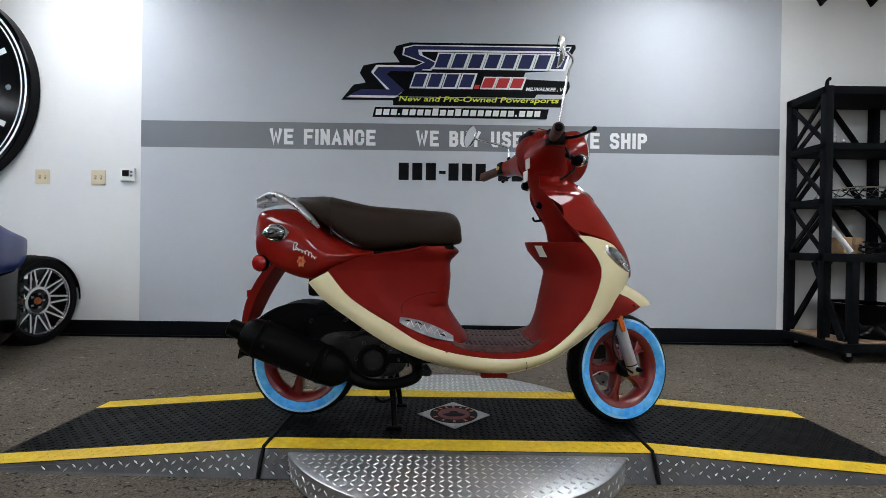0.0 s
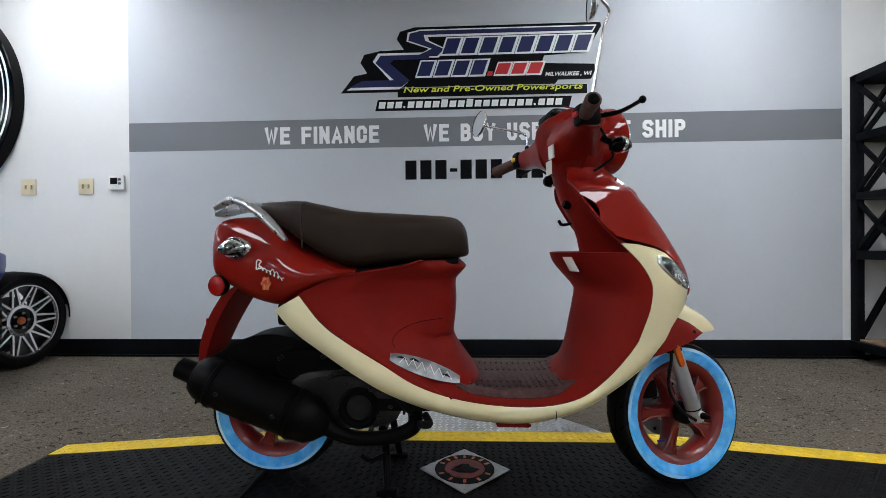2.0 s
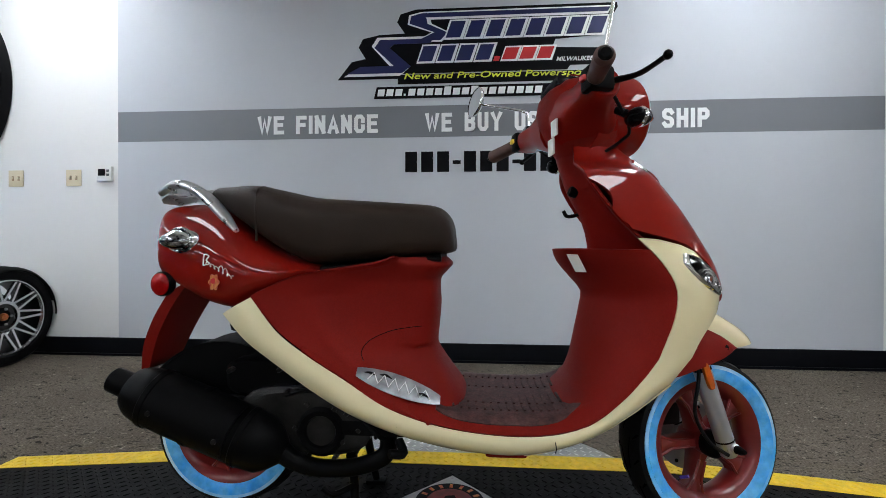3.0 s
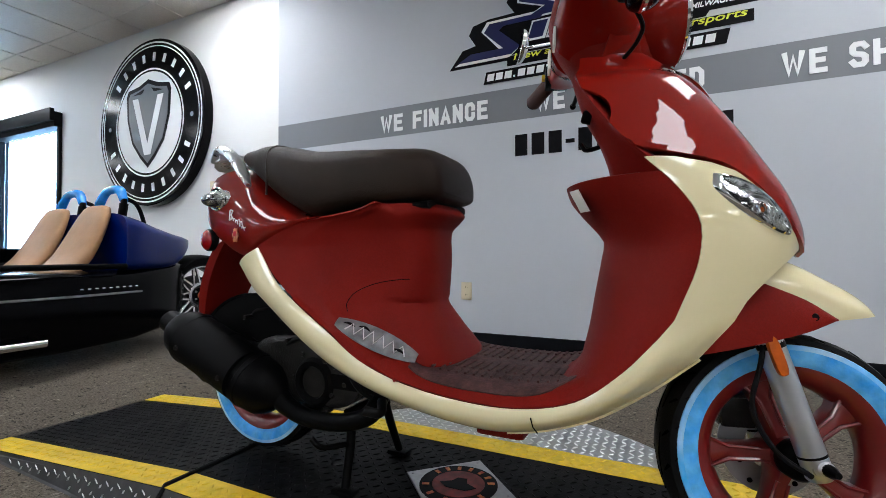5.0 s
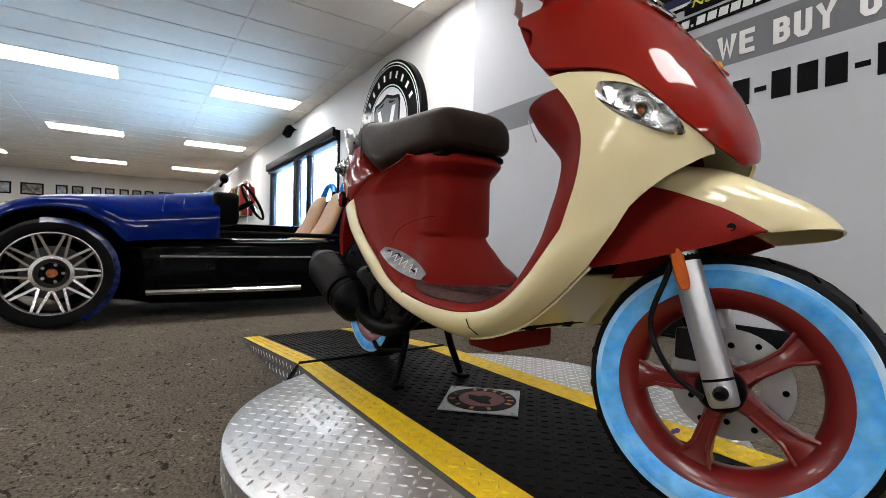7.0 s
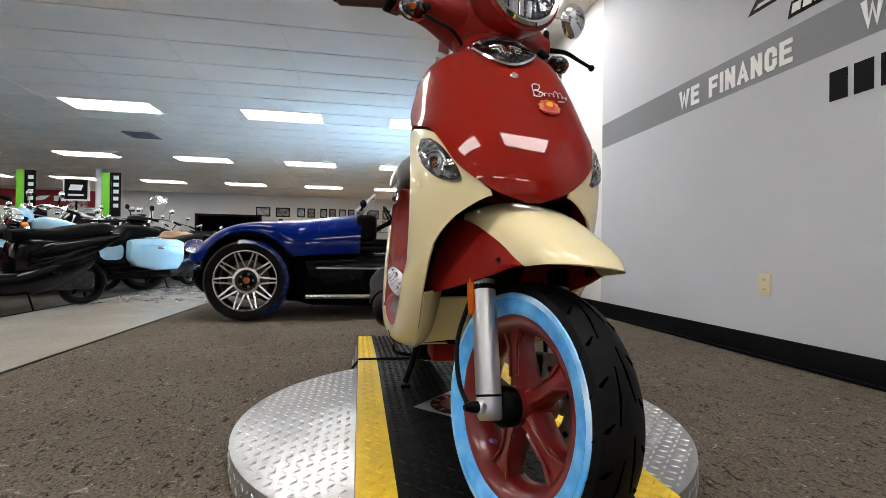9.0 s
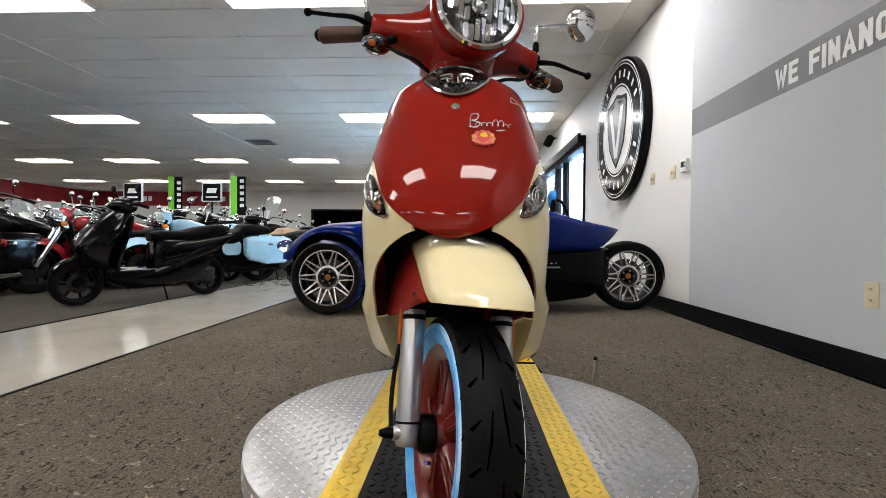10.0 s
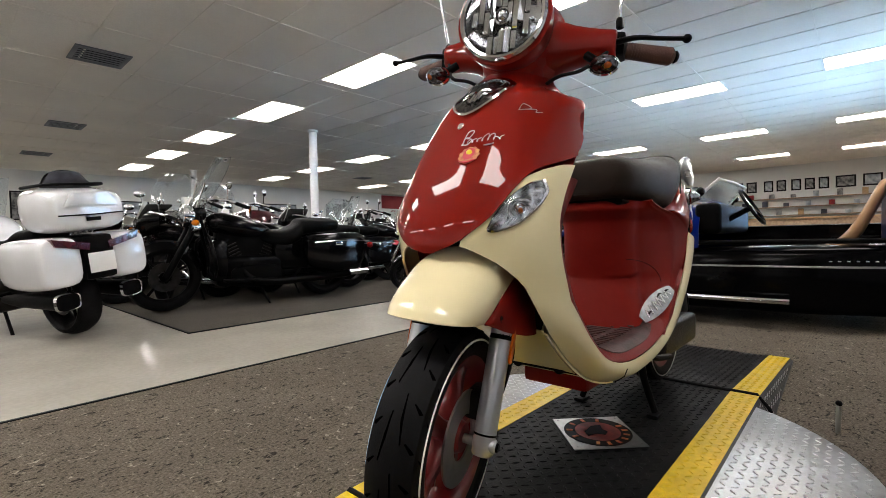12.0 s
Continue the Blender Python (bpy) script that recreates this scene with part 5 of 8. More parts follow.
    # lamps of the tail
    for s in (-1, 1):
        c = P3(-.770, s * .112, .828)
        rot = Matrix.Rotation(radians(-14 * s), 4, "Z")
        sg = part("rear_indicator", ball(c, (.054, .030, .029), m=rot, seg=28), "chrome", SC, "oval chrome rear indicator")
        part("bezel", lathe(c, (-.25 , s, 0), [(.030, .010), (.034, .014), (.031, .018), (.026, .016)], 28, sx=1.45), "chrome", sg)
        part("lens", ball(c + Vector((-.008, s * .014, -.002)), (.044, .024, .022), m=rot, seg=24), "lamp_bowl", sg)
        rc = P3(-.842, s * .098, .712)
        rf = part("side_reflector", lathe(rc, (-.2, s, 0), [(0, .016), (.022, .014), (.029, .008), (.031, -.004), (.028, -.012), (0, -.012)], 28), "red_lens", SC, "round red side reflector")
        part("reflector_rim", lathe(rc, (-.2, s, 0), [(.030, .006), (.033, .002), (.033, -.014), (.0, -.016)], 28), "black_plastic", rf)
    part("tail_light", ball(P3(-.862, 0, .80), (.028, .062, .042), seg=24), "red_lens", SC, "red tail light")
    secs = []
    for x, z, w, t in ((-.795, .708, .092, .034), (-.842, .640, .090, .028), (-.883, .560, .082, .022), (-.912, .476, .066, .013)):
        secs.append([P3(x + .0 + u * t, yy * w, z + u * t * .55) for yy, u in ((-1, -1), (-.5, -1.15), (.5, -1.15), (1, -1), (1, .8), (.5, 1), (-.5, 1), (-1, .8))])
    part("rear_mudguard", loft(spl_rows(secs, 14)), "red_matte", SC, "matte dark red rear mudguard", sharp=60)
    part("rear_reflector", box(-.922, -.91, SY - .028, SY + .028, .572, .60, .003), "red_lens", SC)
    part("battery_cover", box(.010, .118, SY - .095, SY + .095, .278, .330, .012), "red_matte", SC, "dark red box under the floor")

bodywork()

def drive():
    wh = wheel(RH, part, .212, .048)
    Y = (0, 1, 0)
    part("rear_hugger", solid(loft([[RH + Vector((math.cos(radians(a)) * .245, y, math.sin(radians(a)) * .245)) for y in (-.075, -.06, 0, .06, .075)] for a in range(30, 176, 8)], closed=False, caps=False), .005), "black_plastic", SC, "black plastic rear hugger")
    # closed side of the hugger and the belt of black castings over the wheel
    for s in (-1, 1):
        secs = []
        for a in range(14, 172, 6):
            e = Vector((math.cos(radians(a)), 0, math.sin(radians(a))))
            lo = .105 if 30 < a < 150 else .15
            secs.append([RH + e * r + Vector((0, s * (.070 + .006 * math.sin((r - lo) / (.246 - lo) * 3.1)), 0)) for r in (lo, lo + (.246 - lo) * .35, lo + (.246 - lo) * .7, .246)])
        part("hugger_side", solid(loft(secs, closed=False, caps=False), .004), "black_plastic", SC)
    part("cam_chain_case", loft([[Vector((x, SY - .145 + yy, z)) for x, z in oval(.17 * k, .085 * k, 24, -.44, .375, p=.6)] for yy, k in ((0, .86), (.012, 1), (.10, 1))]), "engine", SC)
    part("air_intake_box", loft([[Vector((x, SY - .120 + yy, z)) for x, z in oval(.105 * k, .050 * k, 20, -.555, .475, p=.55)] for yy, k in ((0, .85), (.014, 1), (.10, 1))]), "black_plastic", SC)
    b = bmesh.new()
    for x, z in ((-.63, .50), (-.50, .505), (-.48, .45), (-.33, .40), (-.58, .38), (-.30, .36)):
        lathe((x, SY - .146, z), (0, -1, 0), [(0, .006), (.0055, .006), (.007, .003), (.007, -.02)], 6, bm=b)
    part("casting_bolt", b, "engine", SC, "", kind="stuff")
    # swing unit
    eg = part("engine", box(-.60, -.30, SY + .03, SY + .12, .275, .385, .03, seg=3), "engine", SC, "blackened engine and swing unit")
    part("crankcase", lathe((-.395, SY - .01, .355), (0, -1, 0), [(.0, .125), (.045, .125), (.058, .115), (.065, .09), (.075, .08), (.078, -.05), (0, -.05)], 32), "engine", eg)
    part("fan_cover", lathe((-.395, SY - .13, .355), (0, -1, 0), [(.060, 0), (.064, .012), (.052, .024), (.04, .022), (.035, .012), (0, .010)], 32), "black_plastic", eg)
    part("cylinder", loft([[Vector((x, SY - .02 + y, z)) for y, z in oval(.07 * k, .055 * k, 16, 0, .385, p=.5)] for x, k in ((-.33, 1), (-.28, 1.0), (-.25, .9), (-.215, .8))]), "engine", eg)
    for k in range(6):
        part("cooling_fin", box(-.322 + k * .017, -.314 + k * .017, SY - .105, SY + .06, .32, .452, .003), "engine", eg)
    part("transmission_cover", box(-.76, -.36, SY + .085, SY + .145, .265, .375, .025, seg=3), "engine", eg)
    part("starter_motor", lathe((-.42, SY - .02, .455), (0, -1, 0), [(0, .08), (.028, .08), (.032, .07), (.032, -.03), (0, -.03)], 20), "engine", eg)
    part("carburettor", box(-.50, -.42, SY - .07, SY + .0, .46, .53, .014), "engine", eg)
    part("intake_hose", tube([P3(-.40, -.06, .49), P3(-.48, -.10, .515), P3(-.56, -.10, .50), P3(-.60, -.06, .47)], .017, 12, 20), "black_plastic", eg)
    part("air_filter_box", box(-.66, -.50, SY - .02, SY + .12, .42, .53, .025, seg=3), "black_plastic", eg)
    part("fuel_line", tube([P3(-.36, -.12, .44), P3(-.43, -.15, .46), P3(-.50, -.135, .43), P3(-.53, -.12, .40)], .006, 8, 18), "rubber", eg)
    part("wiring_loom", tube([P3(-.30, -.14, .40), P3(-.26, -.15, .36), P3(-.24, -.12, .33), P3(-.22, -.08, .31)], .007, 8, 18), "rubber", eg)
    b = bmesh.new()
    for x, z in ((-.34, .33), (-.36, .41), (-.43, .42), (-.46, .36), (-.43, .29), (-.36, .29)):
        lathe((x, SY - .142, z), (0, -1, 0), [(0, .008), (.006, .008), (.0075, .005), (.0075, -.02)], 6, bm=b)
    part("engine_bolt", b, "engine", eg, "", kind="stuff")
    # muffler with shield, straps and pipe
    a, c = P3(-.845, -.165, .448), P3(-.505, -.165, .318)
    d = (c - a).normalized()
    mf = part("muffler", tube([a - d * .028, a - d * .022, a, a + d * .03, a + d * .10, a + d * .30, a + d * .345, c + d * .005, c + d * .03], [.034, .052, .064, .069, .071, .071, .066, .050, .024], 28), "black_metal", SC, "matt black muffler")
    part("end_pipe", tube([a - d * .085, a - d * .080, a - d * .02], [.026, .031, .033], 20), "black_metal", mf)
    part("heat_shield", tube([a + d * .06 + Vector((0, -.012, .006)), a + d * .27 + Vector((0, -.012, .006))], [.069, .069], 28, flatten=.96), "black_plastic", mf)
    for k in (.045, .16, .29):
        part("strap", lathe(a + d * k, d, [(.0715, -.008), (.0735, -.006), (.0735, .006), (.0715, .008)], 28), "black_metal", mf)
    for k in (.08, .25):
        part("shield_screw", lathe(a + d * k + Vector((0, -.082, .005)), (0, -1, 0), [(0, .003), (.006, .003), (.007, -.004)], 10), "engine", mf)
    part("exhaust_pipe", tube([c + d * .02, P3(-.455, -.165, .290), P3(-.40, -.16, .272), P3(-.32, -.15, .270), P3(-.26, -.14, .283), P3(-.232, -.13, .302), P3(-.235, -.09, .33)], [.026, .022, .021, .021, .022, .022], 16, 30), "black_metal", mf)
    part("muffler_bracket", bar(P3(-.66, -.135, .42), P3(-.50, -.10, .40), .012, .035, .003), "black_metal", mf)
    # shock absorber
    p0, p1 = P3(-.615, .10, .40), P3(-.56, .10, .66)
    sh = part("shock_absorber", tube([p0, p1], .013, 12), "black_metal", SC)
    part("spring", tube([p0 + (p1 - p0) * (.15 + .7 * i / 90) + Vector((math.cos(i * .55) * .024, math.sin(i * .55) * .024, 0)) for i in range(91)], .004, 6), "black_metal", sh)
    part("frame_spine", tube([P3(-.60, -.05, .62), P3(-.50, -.06, .54), P3(-.36, -.07, .46), P3(-.20, -.07, .38), P3(.0, -.07, .34), P3(.2, -.06, .36)], .018, 10, 24), "black_metal", SC)
    part("frame_spine", tube([P3(-.60, .05, .62), P3(-.50, .06, .54), P3(-.36, .07, .46), P3(-.20, .07, .38), P3(.0, .07, .34), P3(.2, .06, .36)], .018, 10, 24), "black_metal", SC)
    part("battery_tray", box(-.36, .20, SY - .15, SY + .15, .345, .385, .012), "black_plastic", SC)
    part("under_tail", box(-.66, -.40, SY - .10, SY + .10, .585, .66, .02), "black_plastic", SC)
    # centre stand
    cs = part("centre_stand", tube([P3(-.335, -.09, .27), P3(-.335, .09, .27)], .013, 10), "black_metal", SC, "black centre stand")
    for s in (-1, 1):
        part("leg", tube([P3(-.335, s * .075, .27), P3(-.325, s * .09, .20), P3(-.315, s * .125, .105)], [.013, .012, .011], 10, 10), "black_metal", cs)
        part("foot", box(-.345, -.285, SY + s * .125 - .018, SY + s * .125 + .018, PZ + .003, PZ + .016, .004), "black_metal", cs)
    part("lift_tang", tube([P3(-.325, -.10, .20), P3(-.36, -.155, .205), P3(-.385, -.165, .225)], .007, 8, 12), "black_metal", cs)
    part("side_stand", tube([P3(-.16, .15, .34), P3(-.20, .165, .315), P3(-.30, .175, .30)], .010, 8, 12), "black_metal", SC)
    part("kick_rest", tube([P3(-.20, -.14, .335), P3(-.185, -.17, .318), P3(-.215, -.19, .325)], .011, 10, 10), "rubber", SC)
drive()

# ---- things on the north wall ----
WX_, WZ_, WN_ = (1, 0, 0), (0, 0, 1), (0, -1, 0)

def wall_plate(poly, y, t, bev=0.0):
    return slab(poly, (0, y, 0), WX_, WZ_, WN_, t, bev)

def rect(x0, x1, z0, z1, sk=0.0):
    return [(x0, z0), (x1, z0), (x1 + sk, z1), (x0 + sk, z1)]

GLYPHS = {   # centre lines of plain condensed capitals in a unit box
    "W": ["0,1 .25,0 .5,.85 .75,0 1,1"], "E": ["0,0 0,1", "0,1 1,1", "0,0 1,0", "0,.52 .85,.52"], "F": ["0,0 0,1", "0,1 1,1", "0,.5 .85,.5"],
    "I": ["0,0 0,1"], "N": ["0,0 0,1", "0,1 1,0", "1,0 1,1"], "A": ["0,0 .5,1 1,0", ".2,.28 .8,.28"],
    "C": ["1,.68 1,.84 .75,1 .25,1 0,.84 0,.16 .25,0 .75,0 1,.16 1,.32"], "U": ["0,1 0,.16 .25,0 .75,0 1,.16 1,1"],
    "B": ["0,1 .7,1 .95,.88 .95,.65 .7,.53 0,.53 0,1", "0,.53 .7,.53 1,.40 1,.13 .75,0 0,0 0,.53"], "Y": ["0,1 .5,.45 1,1", ".5,.45 .5,0"],
    "S": ["1,.86 .80,1 .20,1 0,.88 0,.64 .20,.54 .80,.46 1,.36 1,.12 .80,0 .20,0 0,.14"],
    "D": ["0,0 0,1 .65,1 1,.82 1,.18 .65,0 0,0"], "H": ["0,0 0,1", "1,0 1,1", "0,.5 1,.5"], "P": ["0,0 0,1", "0,1 .75,1 1,.87 1,.62 .75,.49 0,.49"]}

def capitals(text, x0, x1, z0, z1, y, word, sw=.027):
    """Heavy block capitals cut from flat strips, fitted to x0..x1, z0..z1 on the wall at y, each a part of word."""
    wide = {"W": 1.5, "I": 0.0, " ": .55, "A": 1.08, "Y": 1.05}
    gap = sw * 1.62
    unit = (x1 - x0 - sw - gap * (len(text) - 1)) / sum(wide.get(ch, 1.0) for ch in text)
    x = x0 + sw / 2
    for ch in text:
        w, b = unit * wide.get(ch, 1.0), bmesh.new()
        for k, line in enumerate(GLYPHS.get(ch, ())):
            p = [Vector((x + w * float(u), z0 + sw / 2 + (z1 - z0 - sw) * float(v))) for u, v in (q.split(",") for q in line.split())]
            ring, rows, t = p[0] == p[-1], [], .003 + .0002 * k
            for i, c in enumerate(p):
                d0 = (c - p[i - 1]).normalized() if i else (c - p[-2] if ring else p[1] - c).normalized()
                d1 = (p[i + 1] - c).normalized() if i < len(p) - 1 else ((p[1] - c).normalized() if ring else d0)
                n = Vector((-d0.y - d1.y, d0.x + d1.x)).normalized()
                n *= sw / 2 / max(.70, n.dot(Vector((-d0.y, d0.x))))
                if not ring and i in (0, len(p) - 1):
                    c = c + d0 * sw / 2 * (1 if i else -1)
                rows.append([(c.x + n.x, y, c.y + n.y), (c.x - n.x, y, c.y - n.y), (c.x - n.x, y - t, c.y - n.y), (c.x + n.x, y - t, c.y + n.y)])
            loft(rows, caps=not ring, bm=b)
        if b.verts:
            part("letter", b, "text_white", word, flat=True)
        x += w + gap

def wall_letters():
    y = WY - .003
    for txt, x0, x1 in (("WE FINANCE", -1.588, -.712), ("WE BUY USED", -.376, .591), ("WE SHIP", .949, 1.535)):
        w = thing("wall_lettering", (x0, WY, 1.613), "white cut-vinyl capitals on the grey stripe", "lettering", "slogan words")
        capitals(txt, x0, x1, 1.613, 1.743, y, w)
    ph = thing("wall_marking", (.2, WY - .002, 1.28), "row of bold black bars on the grey wall", "lettering")
    x = -.525
    for k, ch in enumerate("ddd-ddd-dddd"):
        if ch == "d":
            part("black_bar", wall_plate(rect(x + .008, x + .092, 1.332, 1.475), WY - .002, .003), "text_black", ph)
            x += .1125
        else:
            part("dash", wall_plate(rect(x + .004, x + .060, 1.386, 1.412), WY - .002, .003), "text_black", ph)
            x += .075
wall_letters()

def wall_logo():
    lg = thing("wall_logo", (.0, WY - .002, 1.8), "large blue, white and black company logo decal on the wall", "logo")
    y, up = WY - .002, .064
    def lay(name, poly, k, m):
        part(name, wall_plate([(x, z + up) for x, z in poly], y - .0035 * k, .003), m, lg)
    back = [(-1.0, 1.925), (-.56, 1.925), (-.55, 1.958), (.60, 1.960), (.62, 1.990), (.86, 1.990), (.89, 2.05), (.885, 2.10), (.50, 2.115), (.52, 2.17), (.83, 2.19), (.935, 2.375), (.93, 2.405), (-.44, 2.405), (-.55, 2.375), (-.575, 2.32), (-.52, 2.24), (-.70, 2.235), (-.82, 2.21), (-.85, 2.15), (-.80, 2.07), (-.90, 2.05)]
    lay("backing", back, 0, "text_black")
    def swoosh(x0, x1, zt, zb, xt):
        return [(x0, zb), (x0 + .10, zb + .055), (x0 + .34, zb + .055), (x0 + .20, zt - .06), (x0 + .24, zt), (x1, zt), (x1 - .02, zt - .035), (x0 + .34, zt - .035), (x0 + .31, zt - .065), (x0 + .46, zb + .05), (x0 + .40, zb)]
    lay("swoosh_edge", swoosh(-.955, -.30, 2.215, 1.945, 0), 1, "text_white")
    lay("swoosh_edge", [(-.46, 2.175), (-.33, 2.24), (-.50, 2.30), (-.49, 2.365), (-.40, 2.385), (.90, 2.385), (.87, 2.33), (-.34, 2.33), (-.33, 2.30), (-.20, 2.235), (-.26, 2.175)], 1, "text_white")
    lay("swoosh", [(x * .985 - .006, 2.08 + (z - 2.08) * .90) for x, z in swoosh(-.94, -.32, 2.21, 1.95, 0)], 2, "logo_blue")
    lay("swoosh", [(-.43, 2.185), (-.31, 2.24), (-.485, 2.305), (-.475, 2.355), (-.40, 2.374), (.885, 2.374), (.868, 2.345), (-.37, 2.345), (-.36, 2.30), (-.22, 2.235), (-.27, 2.185)], 2, "logo_blue")
    x = -.24
    for k in range(8):
        w = .118
        lay("letter_bar_edge", rect(x - .008, x + w + .008, 2.185, 2.322, .045), 2, "text_white")
        lay("mark_bar", rect(x + .008, x + w - .010, 2.198, 2.310, .040), 3, "logo_blue")
        x += .137
    x = -.43
    for k in range(4):
        lay("letter_bar_edge", rect(x - .008, x + .118, 2.025, 2.155, .042), 2, "text_white")
        lay("mark_bar", rect(x + .006, x + .102, 2.038, 2.143, .037), 3, "logo_blue")
        x += .132
    lay("dot_edge", rect(.095, .135, 2.028, 2.06, .01), 2, "logo_red")
    for k in range(3):
        x = .150 + .118 * k
        lay("letter_bar_edge", rect(x - .006, x + .110, 2.025, 2.128 if k < 2 else 2.128, .035), 2, "text_white")
        lay("mark_bar", rect(x + .005, x + .097, 2.037, 2.116, .030), 3, "logo_red")
    part("place_text", words("MILWAUKEE , WI", .525, .865, 2.012, 2.046, (0, y - .0035, up), WX_, WZ_, WN_, .003, .02, .25), "text_white", lg)
    part("slogan_text", words("New and Pre-Owned Powersports", -.525, .80, 1.905, 1.962, (0, y - .0035, up), WX_, WZ_, WN_, .003, .012, .2), "logo_yellow", lg)
    lay("slogan_backing", rect(-.57, .83, 1.885, 1.952), 0.5, "text_black")
    lay("address_backing", rect(-.74, .70, 1.785, 1.868, .02), 0.7, "text_black")
    x = -.715
    for k in range(23):
        h = (0.036 if k in (3, 19) else .05)
        if k in (3, 19):
            lay("mark_bar", rect(x, x + .014, 1.803, 1.817), 2, "text_white")
            x += .03
        else:
            lay("mark_bar", rect(x, x + .048, 1.803, 1.850 if k not in (8, 11) else 1.860, .008), 2, "text_white")
            x += .0625
wall_logo()

def round_sign():
    cx, cz, R = -4.33, 2.02, .845
    s = thing("round_wall_sign", (cx, WY, cz), "large round black sign with white shield emblem on the wall", "sign")
    y1 = WY - .10
    part("drum", lathe((cx, WY - .001, cz), (0, -1, 0), [(R - .01, 0), (R, .01), (R, .094), (R - .006, .10), (0, .10)], 96), "black_gloss", s)
    def ring(r0, r1, t, m, y=y1):
        part("ring", lathe((cx, y, cz), (0, -1, 0), [(r0, 0), (r0, t), (r1, t), (r1, 0)], 96), m, s)
    ring(R - .045, R - .030, .003, "text_white")
    ring(R - .078, R - .068, .003, "text_white")
    ring(.535, .55, .003, "text_white")
    part("field", lathe((cx, y1, cz), (0, -1, 0), [(0, .004), (.515, .004), (.515, 0)], 80), "text_white", s)
    sh = [(0, .44), (.16, .385), (.33, .36), (.36, .30), (.345, .05), (.26, -.20), (.12, -.36), (0, -.46), (-.12, -.36), (-.26, -.20), (-.345, .05), (-.36, .30), (-.33, .36), (-.16, .385)]
    def put(name, poly, k, m):
        part(name, slab([(cx + x, cz + z) for x, z in poly], (0, y1 - .004 - .003 * k, 0), WX_, WZ_, WN_, .003), m, s)
    put("shield", sh, 0, "text_black")
    put("shield_panel", [(x * .90, z * .90) for x, z in sh], 1, "shield_grey")
    put("chevron", [(-.25, .26), (-.16, .26), (0, -.22), (.16, .26), (.25, .26), (.05, -.33), (-.05, -.33)], 2, "text_white")
    put("wing", [(-.25, .30), (-.06, .345), (-.10, .30)], 2, "text_black")
    put("wing", [(.25, .30), (.10, .30), (.06, .345)], 2, "text_black")
    for a0, a1 in ((155, 25), (205, 335)):
        for k in range(10):
            a = radians(a0 + (a1 - a0) * k / 9)
            u, v = Vector((math.cos(a), 0, math.sin(a))), Vector((-math.sin(a), 0, math.cos(a)))
            part("mark_bar", slab([(-.042, -.022), (.042, -.022), (.042, .022), (-.042, .022)], Vector((cx, y1, cz)) + u * .665, u, v, WN_, .003), "text_white", s)
    for sx in (-1, 1):
        part("stud", lathe((cx + sx * .665, y1, cz), (0, -1, 0), [(0, .004), (.022, .003), (.024, 0)], 18), "shield_grey", s)
round_sign()

def wall_fittings():
    def plate(cx, cz, w, h, name, label, cat, toggles):
        t = thing(name, (cx, WY, cz), label, cat, "ivory wall plates")
        part("cover_plate", box(cx - w / 2, cx + w / 2, WY - .008, WY - .001, cz - h / 2, cz + h / 2, .003), "ivory", t)
        for k in range(toggles):
            x = cx + (k - (toggles - 1) / 2) * .046
            part("toggle", box(x - .005, x + .005, WY - .017, WY - .007, cz - .006, cz + .012, .002), "ivory", t)
            part("slot", box(x - .008, x + .008, WY - .0088, WY - .0078, cz - .016, cz + .016), "wood", t)
        return t
    plate(-3.465, 1.316, .118, .122, "light_switch", "ivory double toggle light switch on the white wall", "light switch", 2)
    plate(-3.003, 1.316, .118, .122, "light_switch", "ivory double toggle light switch on the white wall", "light switch", 2)
    o = plate(-.871, .419, .078, .122, "wall_outlet", "ivory duplex power outlet low on the grey wall", "outlet", 0)
    for dz in (-.027, .027):
        part("socket", slab(oval(.017, .0145, 20, p=.7), (-.871, WY - .0078, .419 + dz), WX_, WZ_, WN_, .002), "ivory", o)
        for dx in (-.006, .006):
            part("slot", box(-.871 + dx - .0014, -.871 + dx + .0014, WY - .0112, WY - .0098, .419 + dz - .003, .419 + dz + .006), "text_black", o)
    t = thing("thermostat", (-2.75, WY, 1.34), "small white thermostat with a dark display", "thermostat")
    part("case", box(-2.81, -2.69, WY - .028, WY - .001, 1.287, 1.397, .006), "white_paint", t)
    part("display", box(-2.79, -2.735, WY - .031, WY - .0285, 1.327, 1.377, .001), "text_black", t)
    for k in range(2):
        part("button", box(-2.725, -2.705, WY - .031, WY - .0285, 1.324 + .03 * k, 1.342 + .03 * k, .001), "shield_grey", t)
    # loudspeaker near the ceiling
    s = thing("wall_speaker", (-8.6, WY, 2.85), "small black loudspeaker tilted down under the ceiling", "speaker")
    b = box(-.07, .07, -.07, .07, -.115, .115, .018)
    bmesh.ops.transform(b, matrix=pose(-8.6, WY - .17, 2.83, -28, 0, 20), verts=b.verts)
    part("cabinet", b, "black_plastic", s)
    part("bracket", bar((-8.6, WY - .01, 2.89), (-8.6, WY - .14, 2.86), .03, .03, .004), "black_metal", s)
    # black leaf-shaped hooks high on the wall above the rack
    for x in (2.955, 3.37, 3.60, 4.01):
        h = thing("wall_hook", (x, WY, 2.87), "small black leaf-shaped hanger high on the white wall", "hook", "leaf hangers")
        part("leaf", slab([(-.004, -.062), (.035, -.02), (.052, .03), (.040, .034), (.028, .052), (.012, .042), (-.008, .050), (-.030, .062), (-.040, .03), (-.048, .012)], (x, WY - .001, 2.875), WX_, WZ_, WN_, .03, .008), "black_plastic", h)
        part("peg", tube([(x, WY - .03, 2.88), (x, WY - .07, 2.875), (x + .004, WY - .075, 2.89)], .006, 8, 8), "black_plastic", h)
wall_fittings()

